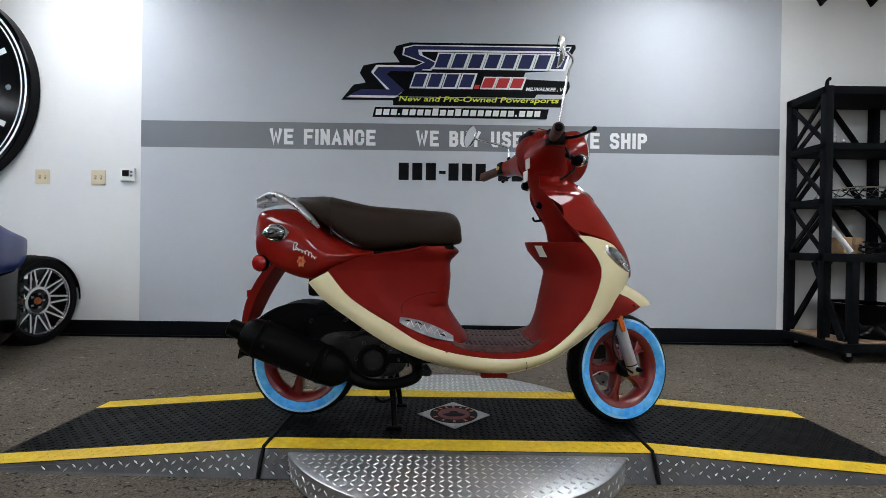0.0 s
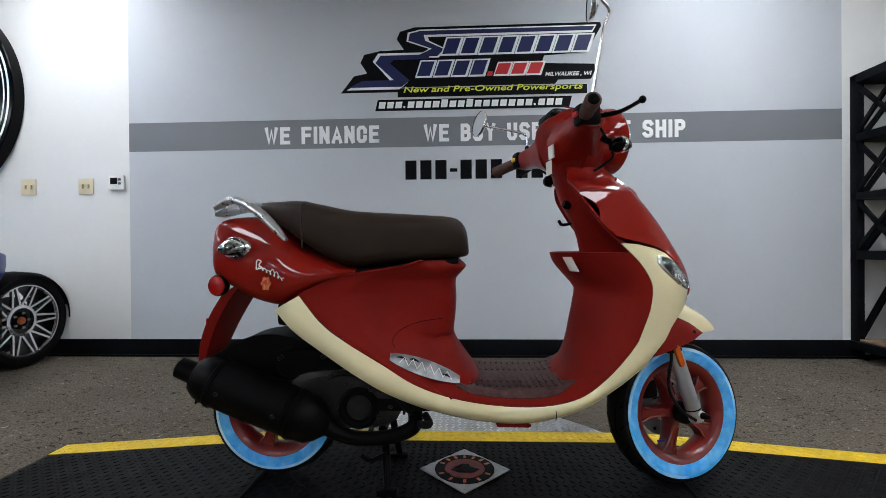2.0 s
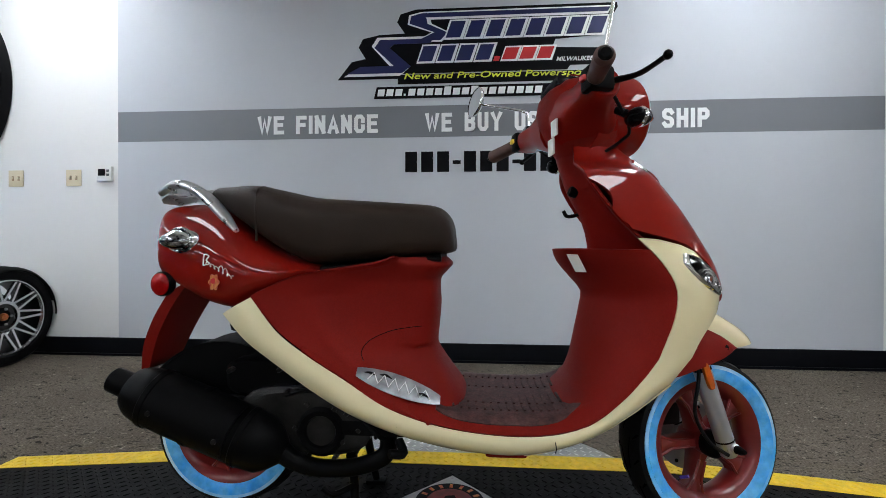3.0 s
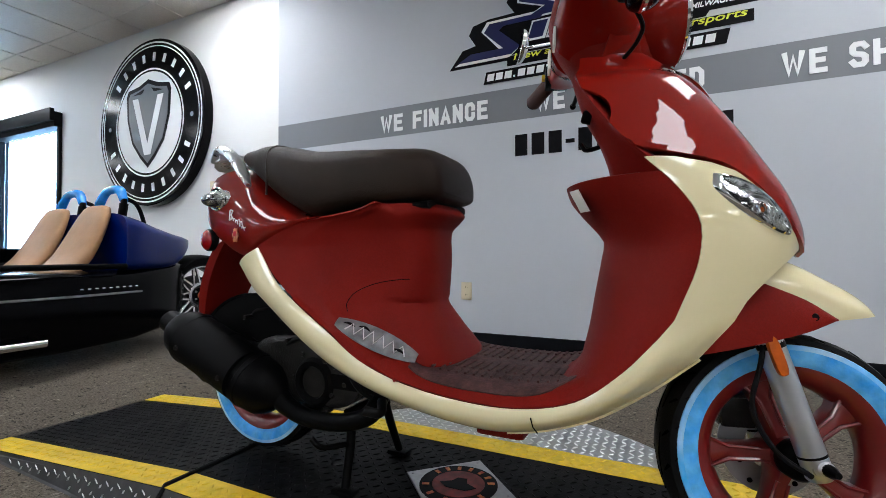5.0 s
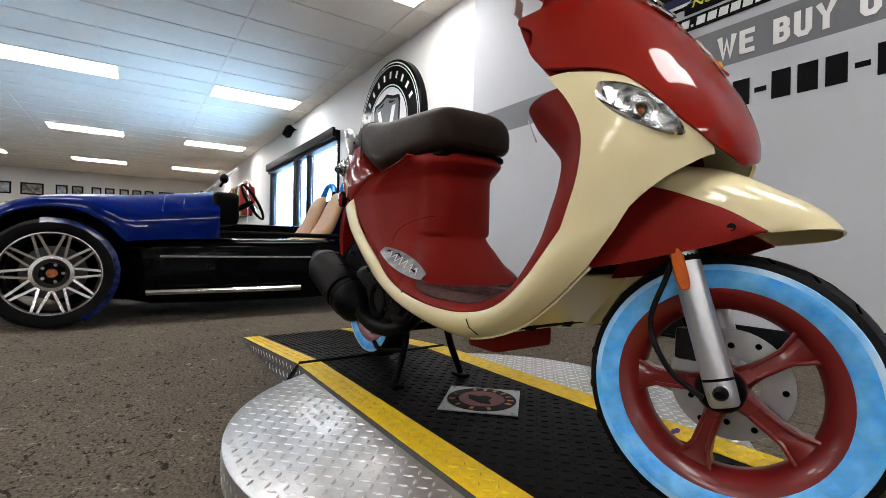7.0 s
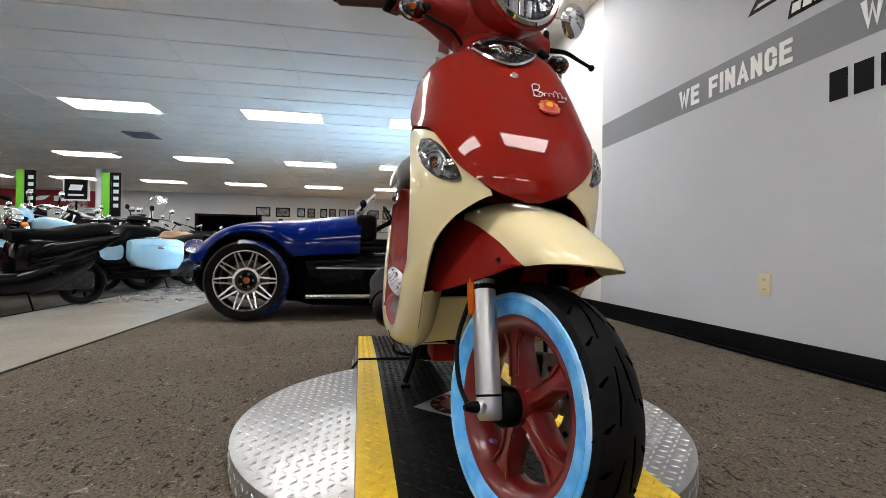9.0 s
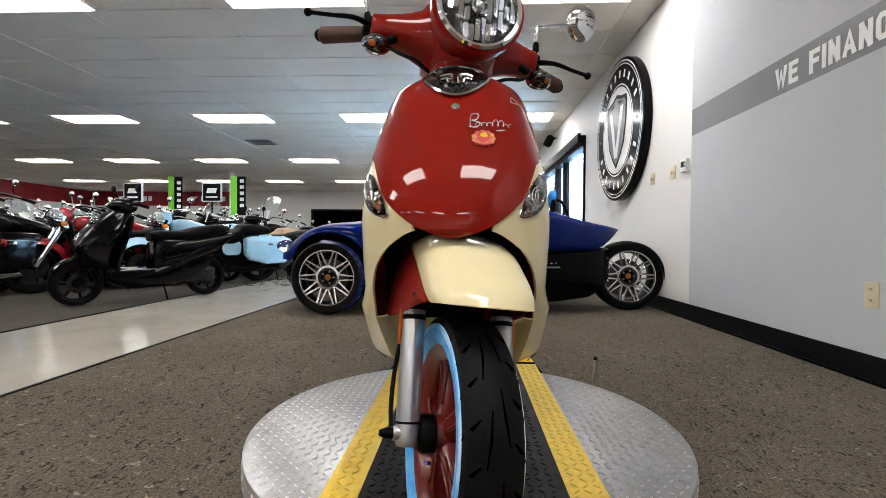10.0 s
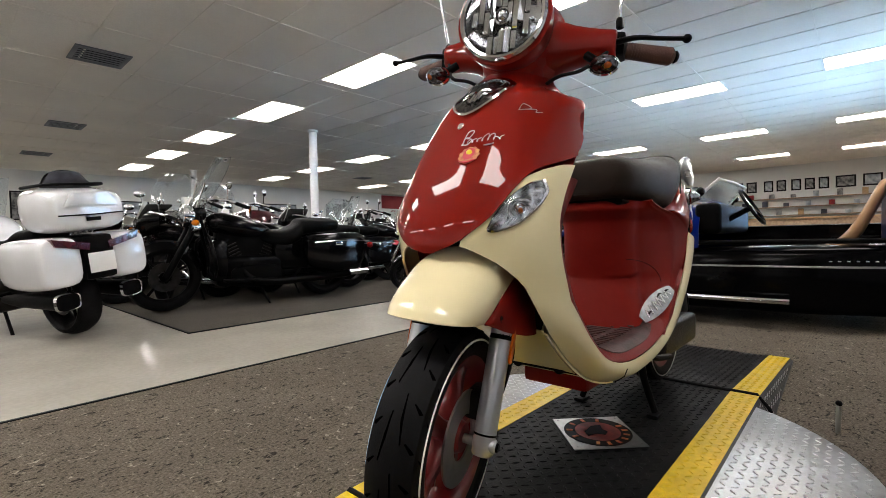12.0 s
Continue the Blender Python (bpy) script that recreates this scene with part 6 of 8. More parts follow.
def rack():
    r = thing("storage_rack", (3.6, 1.7, 0), "black steel display rack on castors with diagonal braces", "rack")
    X0, X1, YF, YB, YL = 2.60, 4.62, 1.60, 1.945, 1.42
    goods = [r]
    T = .055
    for x in (X0, 3.27, 3.95, X1):
        for y in (YF, YB):
            if y == YB or x in (X0, 3.27, X1):
                part("upright", box(x, x + T, y - T / 2, y + T / 2, .10, 2.02, .004), "shelf", r)
    for z, lip in ((2.02, .06), (1.60, .05), (1.185, .05), (.775, .06)):
        part("shelf_board", box(X0, X1 + T, YF - .02, YB + .02, z - lip, z, .004), "shelf", r)
    part("bench_top", box(X0, X1 + T, YL - .03, YF - .025, .715, .775, .004), "shelf", r)
    part("base_frame", box(X0 - .01, X1 + T + .01, YL - .03, YB + .02, .075, .135, .005), "shelf", r)
    part("base_deck", box(X0 + .02, X1, YL, YB, .136, .150, .002), "wood", r, "scuffed wooden base board")
    for x in (X0 + .05, 3.42, X1 - .02):
        part("upright", box(x, x + T, YL - .028, YL + .026, .135, .715, .004), "shelf", r)
    for z0, z1 in ((1.185, 1.60), (1.60, 2.0), (.775, 1.185)):
        part("side_brace", bar((X0 + .02, YF, z0), (X0 + .02, YB, z1 - .04), .02, .03, .002), "shelf", r)
        part("side_brace", bar((X0 + .02, YB, z0), (X0 + .02, YF, z1 - .04), .02, .03, .002), "shelf", r)
        for xa in (X0, 3.27, 3.95):
            part("back_brace", bar((xa + .08, YB + .008, z0), (xa + .34, YB + .008, z1 - .05), .05, .016, .002), "shelf", r)
            part("back_brace", bar((xa + .62, YB + .008, z0), (xa + .36, YB + .008, z1 - .05), .05, .016, .002), "shelf", r)
    for xa in (X0 + .02, 3.35, 4.05):
        part("leg_brace", bar((xa + .02, YB + .004, .14), (xa + .34, YB + .004, .71), .055, .016, .002), "shelf", r)
    part("leg_brace", bar((X0 + .03, YL + .02, .14), (X0 + .03, YF + .1, .71), .016, .05, .002), "shelf", r)
    for x in (X0 + .06, X1 - .05):
        for y in (YL + .01, YB - .03):
            c = part("castor", lathe((x, y - .012, .036), (0, 1, 0), [(0, 0), (.028, 0), (.034, .004), (.034, .02), (.028, .024), (0, .024)], 20), "black_plastic", r)
            part("fork", box(x - .016, x + .016, y - .016, y + .016, .045, .076, .004), "steel", c)
    # goods on the rack
    def item(name, base, label, cat):
        goods.append(thing(name, base, label, cat))
        return goods[-1]
    for x in (3.0, 4.0):
        d = item("wheel_rim", (x, 1.70, .15), "black steel wheel rim lying on the rack base", "wheel rim")
        part("barrel", lathe((x, 1.70, .151), (0, 0, 1), [(.20, 0), (.225, .0), (.23, .02), (.205, .05), (.20, .13), (.21, .20), (.232, .235), (.232, .25), (.21, .25), (.185, .19), (.18, .05), (.20, 0)], 48), "black_gloss", d)
        part("face", lathe((x, 1.70, .33), (0, 0, 1), [(0, .01), (.05, .012), (.18, .0), (.18, -.015), (0, -.01)], 40), "black_metal", d)
    b = item("cardboard_box", (2.93, 1.76, .776), "small plain brown cardboard box on the bench", "box")
    part("carton", box(2.86, 3.0, 1.70, 1.82, .777, .90, .003), "cardboard", b)
    part("tape", box(2.92, 2.945, 1.699, 1.7, .779, .898), "wood", b)
    h = item("motor_unit", (3.10, 1.66, .776), "black wiring and motor unit heaped on the bench", "motor part")
    bm = bmesh.new()
    rnd = random.Random(4)
    for k in range(9):
        c = (3.10 + rnd.uniform(-.13, .13), 1.66 + rnd.uniform(-.04, .04), .80)
        tube([(c[0] + math.cos(a * .9) * .05, c[1] + math.sin(a * .9) * .03, .79 + .008 * k + .02 * math.sin(a)) for a in range(8)], .008, 6, 20, bm=bm)
    part("cable_coil", bm, "rubber", h, kind="stuff")
    part("handle", tube([(2.80, 1.66, 1.13), (2.92, 1.66, 1.12), (3.04, 1.66, 1.02), (3.12, 1.66, .90), (3.13, 1.66, .84)], [.016, .02, .02, .014], 10, 18), "black_plastic", h)
    part("housing", box(3.03, 3.19, 1.60, 1.70, .777, .86, .02), "black_metal", h)
    t = item("fluorescent_tube", (2.74, 1.64, .776), "short white tube leaning on the bench", "tube")
    part("tube", tube([(2.84, 1.62, .79), (2.70, 1.63, .97)], .018, 12), "white_paint", t)
    w = item("wire_rack", (3.0, 1.72, 1.186), "chrome wire luggage rack on the middle shelf", "wire rack")
    for y in (1.63, 1.82):
        part("rail", tube([(2.72, y, 1.20), (2.82, y, 1.27), (3.25, y, 1.27), (3.30, y, 1.20)], .007, 8, 20), "chrome", w)
    for k in range(5):
        x = 2.84 + .10 * k
        part("wire", tube([(x, 1.63, 1.268), (x + .01, 1.72, 1.215), (x, 1.82, 1.268)], .005, 8, 10), "chrome", w)
    p = item("perforated_panel", (3.62, 1.56, .776), "grey perforated metal sheet leaning on the bench", "panel")
    bm = slab([(0, 0), (.44, 0), (.44, .36), (0, .36)], (3.36, 1.52, .78), (1, 0, 0), (0, .22, .975), (0, -1, .2), .004)
    part("sheet", bm, "decal_silver", p)
    # Near-black spots on the sheet put each perforation's shade into colour.
    for i in range(6):
        for j in range(5):
            c = Vector((3.36 + .05 + .07 * i, 1.52, .78)) + Vector((0, .22, .975)) * (.05 + .065 * j) + Vector((0, -1, .2)) * .0045
            part("hole", slab(oval(.016, .016, 12), c, (1, 0, 0), (0, .22, .975), (0, -1, .2), .001), "sipe", p)
    for k, (x, hgt) in enumerate(((2.73, .12), (2.80, .11), (2.87, .06))):
        g = item("glass_tumbler", (x, 1.74, 1.601), "small clear cylinder standing on the upper shelf", "cylinder")
        part("body", lathe((x, 1.74, 1.601), (0, 0, 1), [(0, 0), (.018, 0), (.018, hgt), (.015, hgt), (.015, .004)], 16), "silver", g)
    s = item("coil_spring", (3.62, 1.75, 1.601), "black coil spring shock standing on the upper shelf", "spring")
    part("coil", tube([(3.62 + math.cos(i * .5) * .05, 1.75 + math.sin(i * .5) * .05, 1.62 + i * .0025) for i in range(100)], .010, 6), "black_metal", s)
    for x in (2.74, 3.62):
        hk = item("display_hook", (x, 1.75, 2.021), "black curved hook fixed on top of the rack", "hook")
        part("hook", tube([(x - .03, 1.75, 2.022), (x, 1.75, 2.06), (x + .01, 1.75, 2.12), (x + .03, 1.75, 2.14), (x + .028, 1.75, 2.12)], [.02, .014, .009, .006], 8, 16), "black_metal", hk)
    for g in goods:
        g.location.x += RACK_X

RACK_X = .085                    # the rack and its goods stand this far along the wall
rack()

# ---- three-wheeled roadster ----
CX = -3.31
CAR = thing("roadster", (CX, -.1, 0), "open blue and black three-wheeled roadster with tan seats", "car")

def alloy(c, r, hw, put_label):
    c = Vector(c)
    w = part("wheel", lathe(c, (1, 0, 0), [(0, hw * .55), (.05, hw * .58), (.062, hw * .5), (.062, -hw * .4), (0, -hw * .4)], 32), "black_metal", CAR, put_label)
    part("tyre", lathe(c, (1, 0, 0), [(r * .74, -hw * .86), (r * .80, -hw), (r * .93, -hw), (r * .985, -hw * .82), (r, -hw * .4), (r, hw * .4), (r * .985, hw * .82), (r * .93, hw), (r * .80, hw), (r * .74, hw * .86)], 64), "rubber", w, "low-profile black tyre")
    part("rim", lathe(c, (1, 0, 0), [(r * .74, -hw * .8), (r * .70, -hw * .6), (r * .68, hw * .2), (r * .715, hw * .74), (r * .745, hw * .88), (r * .76, hw * .86)], 64), "black_metal", w)
    part("rim_lip", lathe(c, (1, 0, 0), [(r * .715, hw * .78), (r * .735, hw * .93), (r * .755, hw * .93), (r * .757, hw * .86)], 64), "rim_cut", w)
    part("brake_disc", lathe(c, (1, 0, 0), [(.05, -hw * .3), (r * .50, -hw * .3), (r * .50, -hw * .2), (.05, -hw * .2)], 40), "plate_dark", w)
    part("hub_ring", lathe(c, (1, 0, 0), [(r * .26, hw * .5), (r * .265, hw * .66), (r * .325, hw * .64), (r * .33, hw * .5)], 48), "rim_cut", w)
    part("centre_cap", lathe(c, (1, 0, 0), [(0, hw * .72), (.022, hw * .70), (.027, hw * .6), (.027, hw * .5)], 24), "decal_gold", w)
    for k in range(5):
        a = 2 * math.pi * k / 5
        part("wheel_nut", lathe(c + Vector((hw * .56, math.cos(a) * r * .16, math.sin(a) * r * .16)), (1, 0, 0), [(0, .012), (.008, .012), (.010, 0)], 6), "steel", w)
    for k in range(10):
        for q in (-1, 1):
            a0, a1 = 2 * math.pi * (k + .5) / 10, 2 * math.pi * (k + .5) / 10 + q * .255
            p = c + Vector((hw * .60, math.cos(a0 + q * .05) * r * .32, math.sin(a0 + q * .05) * r * .32))
            e = c + Vector((hw * .84, math.cos(a1) * r * .725, math.sin(a1) * r * .725))
            d = (e - p).normalized()
            sd = d.cross(Vector((1, 0, 0))).normalized()
            b = loft([[v + sd * wd * i + Vector((dp, 0, 0)) for i, dp in ((-1, 0), (1, 0), (1.2, -.018), (-1.2, -.018))] for v, wd in ((p, .0072), (e, .0068))])
            part("spoke", b, "rim_cut", w, flat=True)
    return w

def roadster():
    YW, ZW, R = -1.165, .328, .325
    w1 = alloy((CX + .655, YW, ZW), R, .105, "machined ten-spoke alloy front wheel")
    w2 = alloy((CX - .655, YW, ZW), R, .105, "machined ten-spoke alloy front wheel")
    w3 = alloy((CX + .02, 1.655, ZW), R + .01, .125, "machined ten-spoke alloy rear wheel")
    # torn blue film hanging round the front tyre
    secs = []
    for a in range(-62, 104, 6):
        e = Vector((0, math.cos(radians(a)), math.sin(radians(a))))
        rr = R + .006 + .0015 * math.sin(a * .35)
        secs.append([Vector((CX + .655 + x, YW, ZW)) + e * (rr - (.03 if abs(x) > .10 else 0)) for x in (-.115, -.08, 0, .08, .112)])
    part("tyre_film", solid(loft(secs, closed=False, caps=False), .003), "car_film", CAR, "crumpled dark blue protective film over the tyre")
    # black tub
    secs = []
    for y, hw, z0, z1 in ((-1.70, .30, .26, .42), (-1.60, .42, .20, .46), (-1.3, .46, .16, .48), (-.80, .52, .12, .54), (-.66, .655, .10, .545), (-.2, .66, .09, .565), (.4, .62, .09, .575), (.9, .50, .10, .58), (1.22, .34, .13, .60), (1.36, .26, .20, .61), (1.44, .18, .30, .60)):
        secs.append([Vector((CX + x, y, (z0 + z1) / 2 + z)) for x, z in oval(hw, (z1 - z0) / 2, 28, p=.22)])
    tub = part("tub", loft(secs), "black_gloss", CAR, "gloss black lower body", sharp=50)
    for z, m in ((.43, "black_metal"),):
        part("side_moulding", tube([(CX + .665, -.62, z), (CX + .668, 0, z), (CX + .63, .5, z), (CX + .53, .9, z)], .007, 8, 20), "steel", tub)
    for k in range(9):
        y = .50 + .045 * k
        x = CX + lerp([(.4, .622), (.9, .505)], y)[0]
        part("side_bar", box(x + .012, x + .015, y, y + .016, .464, .471), "text_white", tub)
    part("step_bar", tube([(CX + .70, -.70, .196), (CX + .70, .30, .196)], .020, 12), "chrome", CAR, "ribbed chrome side step")
    for y in (-.5, .1):
        part("step_bracket", bar((CX + .60, y, .20), (CX + .70, y, .196), .03, .02), "black_metal", CAR)
    # blue bonnet with wheel arches
    secs, lip = [], []
    for k in range(40):
        y = -1.76 + (1.50) * k / 39
        hw, zt = lerp([(-1.76, .20, .53), (-1.70, .40, .60), (-1.55, .585, .70), (-1.3, .70, .80), (-1.0, .735, .845), (-.7, .715, .875), (-.4, .665, .915), (-.26, .645, .935)], y)
        zl = lerp([(-1.76, .47), (-1.4, .48), (-.6, .545), (-.26, .56)], y)[0]
        d = abs(y - YW)
        if d < .405:
            zl = max(zl, ZW + (.405 ** 2 - d * d) ** .5)
        zl = min(zl, zt - .02)
        row = []
        for q in range(-14, 15):
            a = q / 14 * math.pi / 2
            u = math.copysign(abs(math.sin(a)) ** .75, a)
            h = math.cos(a) ** .55
            row.append(Vector((CX + hw * u, y, zl + (zt - zl) * h)))
        secs.append(row)
        if d < .405:
            lip.append(row[-1])
    for sx in (-1, 1):
        part("arch_liner", box(CX + sx * .40 - .06, CX + sx * .40 + .06, YW - .42, YW + .42, .30, .70, .03), "black_plastic", CAR)
    part("bonnet", solid(loft(secs, closed=False, caps=False), .008), "car_blue", CAR, "glossy blue bonnet and wings", sharp=55)
    part("arch_lip", tube(lip, .010, 8), "car_blue", CAR)
    part("arch_lip", tube([Vector((2 * CX - p.x, p.y, p.z)) for p in lip], .010, 8), "car_blue", CAR)
    for k in range(3):
        y = -.62 + .12 * k
        part("bonnet_crease", tube([(CX + .690 - .04 * k, y, .60), (CX + .668 - .03 * k, y + .01, .74), (CX + .60 - .03 * k, y + .02, .83)], .004, 6, 12), "car_blue", CAR)
    # blue tail
    secs = []
    for y, hw, z0, z1 in ((.78, .575, .555, .955), (.90, .53, .555, .935), (1.10, .42, .555, .885), (1.28, .32, .575, .845), (1.40, .24, .635, .825), (1.49, .16, .715, .808), (1.56, .06, .776, .794)):
        secs.append([Vector((CX + x, y, (z0 + z1) / 2 + z)) for x, z in oval(hw, (z1 - z0) / 2, 32, p=.38)])
    part("tail", loft(spl_rows(secs, 22)), "car_blue", CAR, "glossy blue pointed tail", sharp=55)
    part("rear_mudguard", solid(loft([[Vector((CX + .02 + x, 1.655 + math.cos(radians(a)) * (R + .024 - .03 * abs(x / .15) ** 6), ZW + math.sin(radians(a)) * (R + .024 - .03 * abs(x / .15) ** 6))) for x in (-.15, -.14, -.12, 0, .12, .14, .15)] for a in range(-4, 150, 7)], closed=False, caps=False), .008), "black_plastic", CAR, "black rear mudguard")
    part("swing_arm", bar((CX - .15, 1.25, .34), (CX - .15, 1.675, .32), .06, .09, .01), "black_metal", CAR)
    # cockpit
    part("cockpit_trim", tube([(CX + .625, -.26, .60), (CX + .645, 0, .60), (CX + .61, .4, .60), (CX + .56, .78, .60)], .018, 10, 20), "black_plastic", CAR)
    part("cockpit_trim", tube([(CX - .625, -.26, .60), (CX - .645, 0, .60), (CX - .61, .4, .60), (CX - .56, .78, .60)], [.018, .018], 10, 20), "black_plastic", CAR)
    part("inner_wall", solid(loft([[(CX - .60, y, .5), (CX - .62, y, .64), (CX - .60, y, .72)] for y in (-.26, .2, .78)], closed=False, caps=False), .03), "black_gloss", CAR)
    part("dashboard", box(CX - .60, CX + .60, -.30, -.12, .66, .90, .05, seg=3), "black_plastic", CAR)
    for s in (-1, 1):
        x = CX + .25 * s
        sk = [(.15, .50, .10), (.30, .505, .10), (.48, .53, .10), (.60, .62, .085), (.68, .76, .07), (.74, .90, .065), (.775, .985, .05), (.785, 1.0, .02)]
        secs = []
        for i, (y, z, t) in enumerate(sk):
            wd = (.19, .20, .20, .205, .20, .175, .13, .06)[i]
            nz = Vector((0, -.35, .94)) if i < 3 else Vector((0, -.93, .36))
            secs.append([Vector((x, y, z)) + Vector((wd * px, 0, 0)) + nz * t * pz for px, pz in oval(1, .5, 18, p=.6)])
        st2 = part("bucket_seat", loft(spl_rows(secs, 18)), "tan", CAR, "tan leather bucket seat", sharp=60)
        pts = [(x - .14, .84, .90), (x - .14, .86, 1.04), (x - .07, .87, 1.115), (x + .07, .87, 1.115), (x + .14, .86, 1.04), (x + .14, .84, .90)]
        hp = part("roll_hoop", tube(pts, .020, 12, 30), "black_metal", CAR, "black roll hoop with torn blue film")
        part("hoop_film", tube([p_ if i else (x - .14, .855, 1.00) for i, p_ in enumerate(pts[:-1])] , [.024, .031, .026, .033, .025], 12, 26), "film_blue", hp, "torn bright blue protective film")
        part("hoop_brace", tube([(x + .13, .87, 1.06), (x + .13, .95, 1.02), (x + .13, 1.0, .90), (x + .13, 1.0, .84)], .014, 10, 14), "black_metal", hp)
        part("hoop_foot", tube([(x + .14, .86, 1.02), (x + .14, .84, .86)], .027, 12), "black_metal", hp)
    c, d = Vector((CX + .27, .03, .865)), Vector((0, .86, .5))
    sw = part("steering_wheel", lathe(c, d, [(.155, -.011), (.166, 0), (.155, .011), (.144, 0), (.155, -.011)], 36), "black_plastic", CAR, "black steering wheel with metal spokes")
    dd, s_, u_ = axes(d)
    for a in (90, 210, 330):
        e = s_ * math.cos(radians(a)) + u_ * math.sin(radians(a))
        part("spoke", bar(c - dd * .01, c + e * .15, .03, .006, .001), "chrome", sw)
    part("column", tube([c, c - dd * .22], .022, 10), "black_metal", sw)
    ws = part("windscreen", slab([(-.60, 0), (.60, 0), (.55, .22), (-.55, .22)], (CX, -.30, .925), (1, 0, 0), (0, .72, .69), (0, .69, -.72), .005), "screen", CAR, "low raked windscreen")
    part("screen_frame", tube([(CX + .60, -.30, .925), (CX + .555, -.14, 1.078), (CX, -.135, 1.085), (CX - .555, -.14, 1.078), (CX - .60, -.30, .925)], .011, 8), "white_paint", ws)
    for s in (-1, 1):
        m = part("door_mirror", ball((CX + s * .66, -.24, .985), (.05, .03, .035), seg=16), "black_gloss", CAR)
        part("stalk", tube([(CX + s * .62, -.26, .93), (CX + s * .66, -.24, .975)], .009, 8), "black_metal", m)
        part("headlamp", ball((CX + s * .50, -1.62, .60), (.075, .09, .06), seg=18), "glass", CAR)
roadster()

# ---- rows of motorcycles ----
def spoked(w, c, r, hw, cast=True):
    c = Vector(c)
    wh = part("wheel", lathe(c, (0, 1, 0), [(.03, -hw * .8), (.045, -hw * .5), (.045, hw * .5), (.03, hw * .8), (0, hw * .8), (0, -hw * .8), (.03, -hw * .8)], 20), "black_metal", w)
    part("tyre", lathe(c, (0, 1, 0), [(r * .72, -hw * .8), (r * .82, -hw), (r * .93, -hw * .85), (r, -hw * .3), (r, hw * .3), (r * .93, hw * .85), (r * .82, hw), (r * .72, hw * .8)], 40), "rubber", wh)
    part("rim", lathe(c, (0, 1, 0), [(r * .72, -hw * .8), (r * .66, -hw * .4), (r * .66, hw * .4), (r * .72, hw * .8), (r * .74, hw * .84), (r * .74, -hw * .84), (r * .72, -hw * .8)], 40), "black_metal", wh)
    for k in range(7):
        a = 2 * math.pi * k / 7
        e = Vector((math.cos(a), 0, math.sin(a)))
        part("spoke", bar(c + e * .03, c + e * r * .68, .02, .024, .004), "black_metal", wh)
    part("brake_disc", lathe(c, (0, 1, 0), [(.06, hw * .75), (r * .42, hw * .75), (r * .42, hw * .83), (.06, hw * .83)], 28), "engine", wh)
    return wh

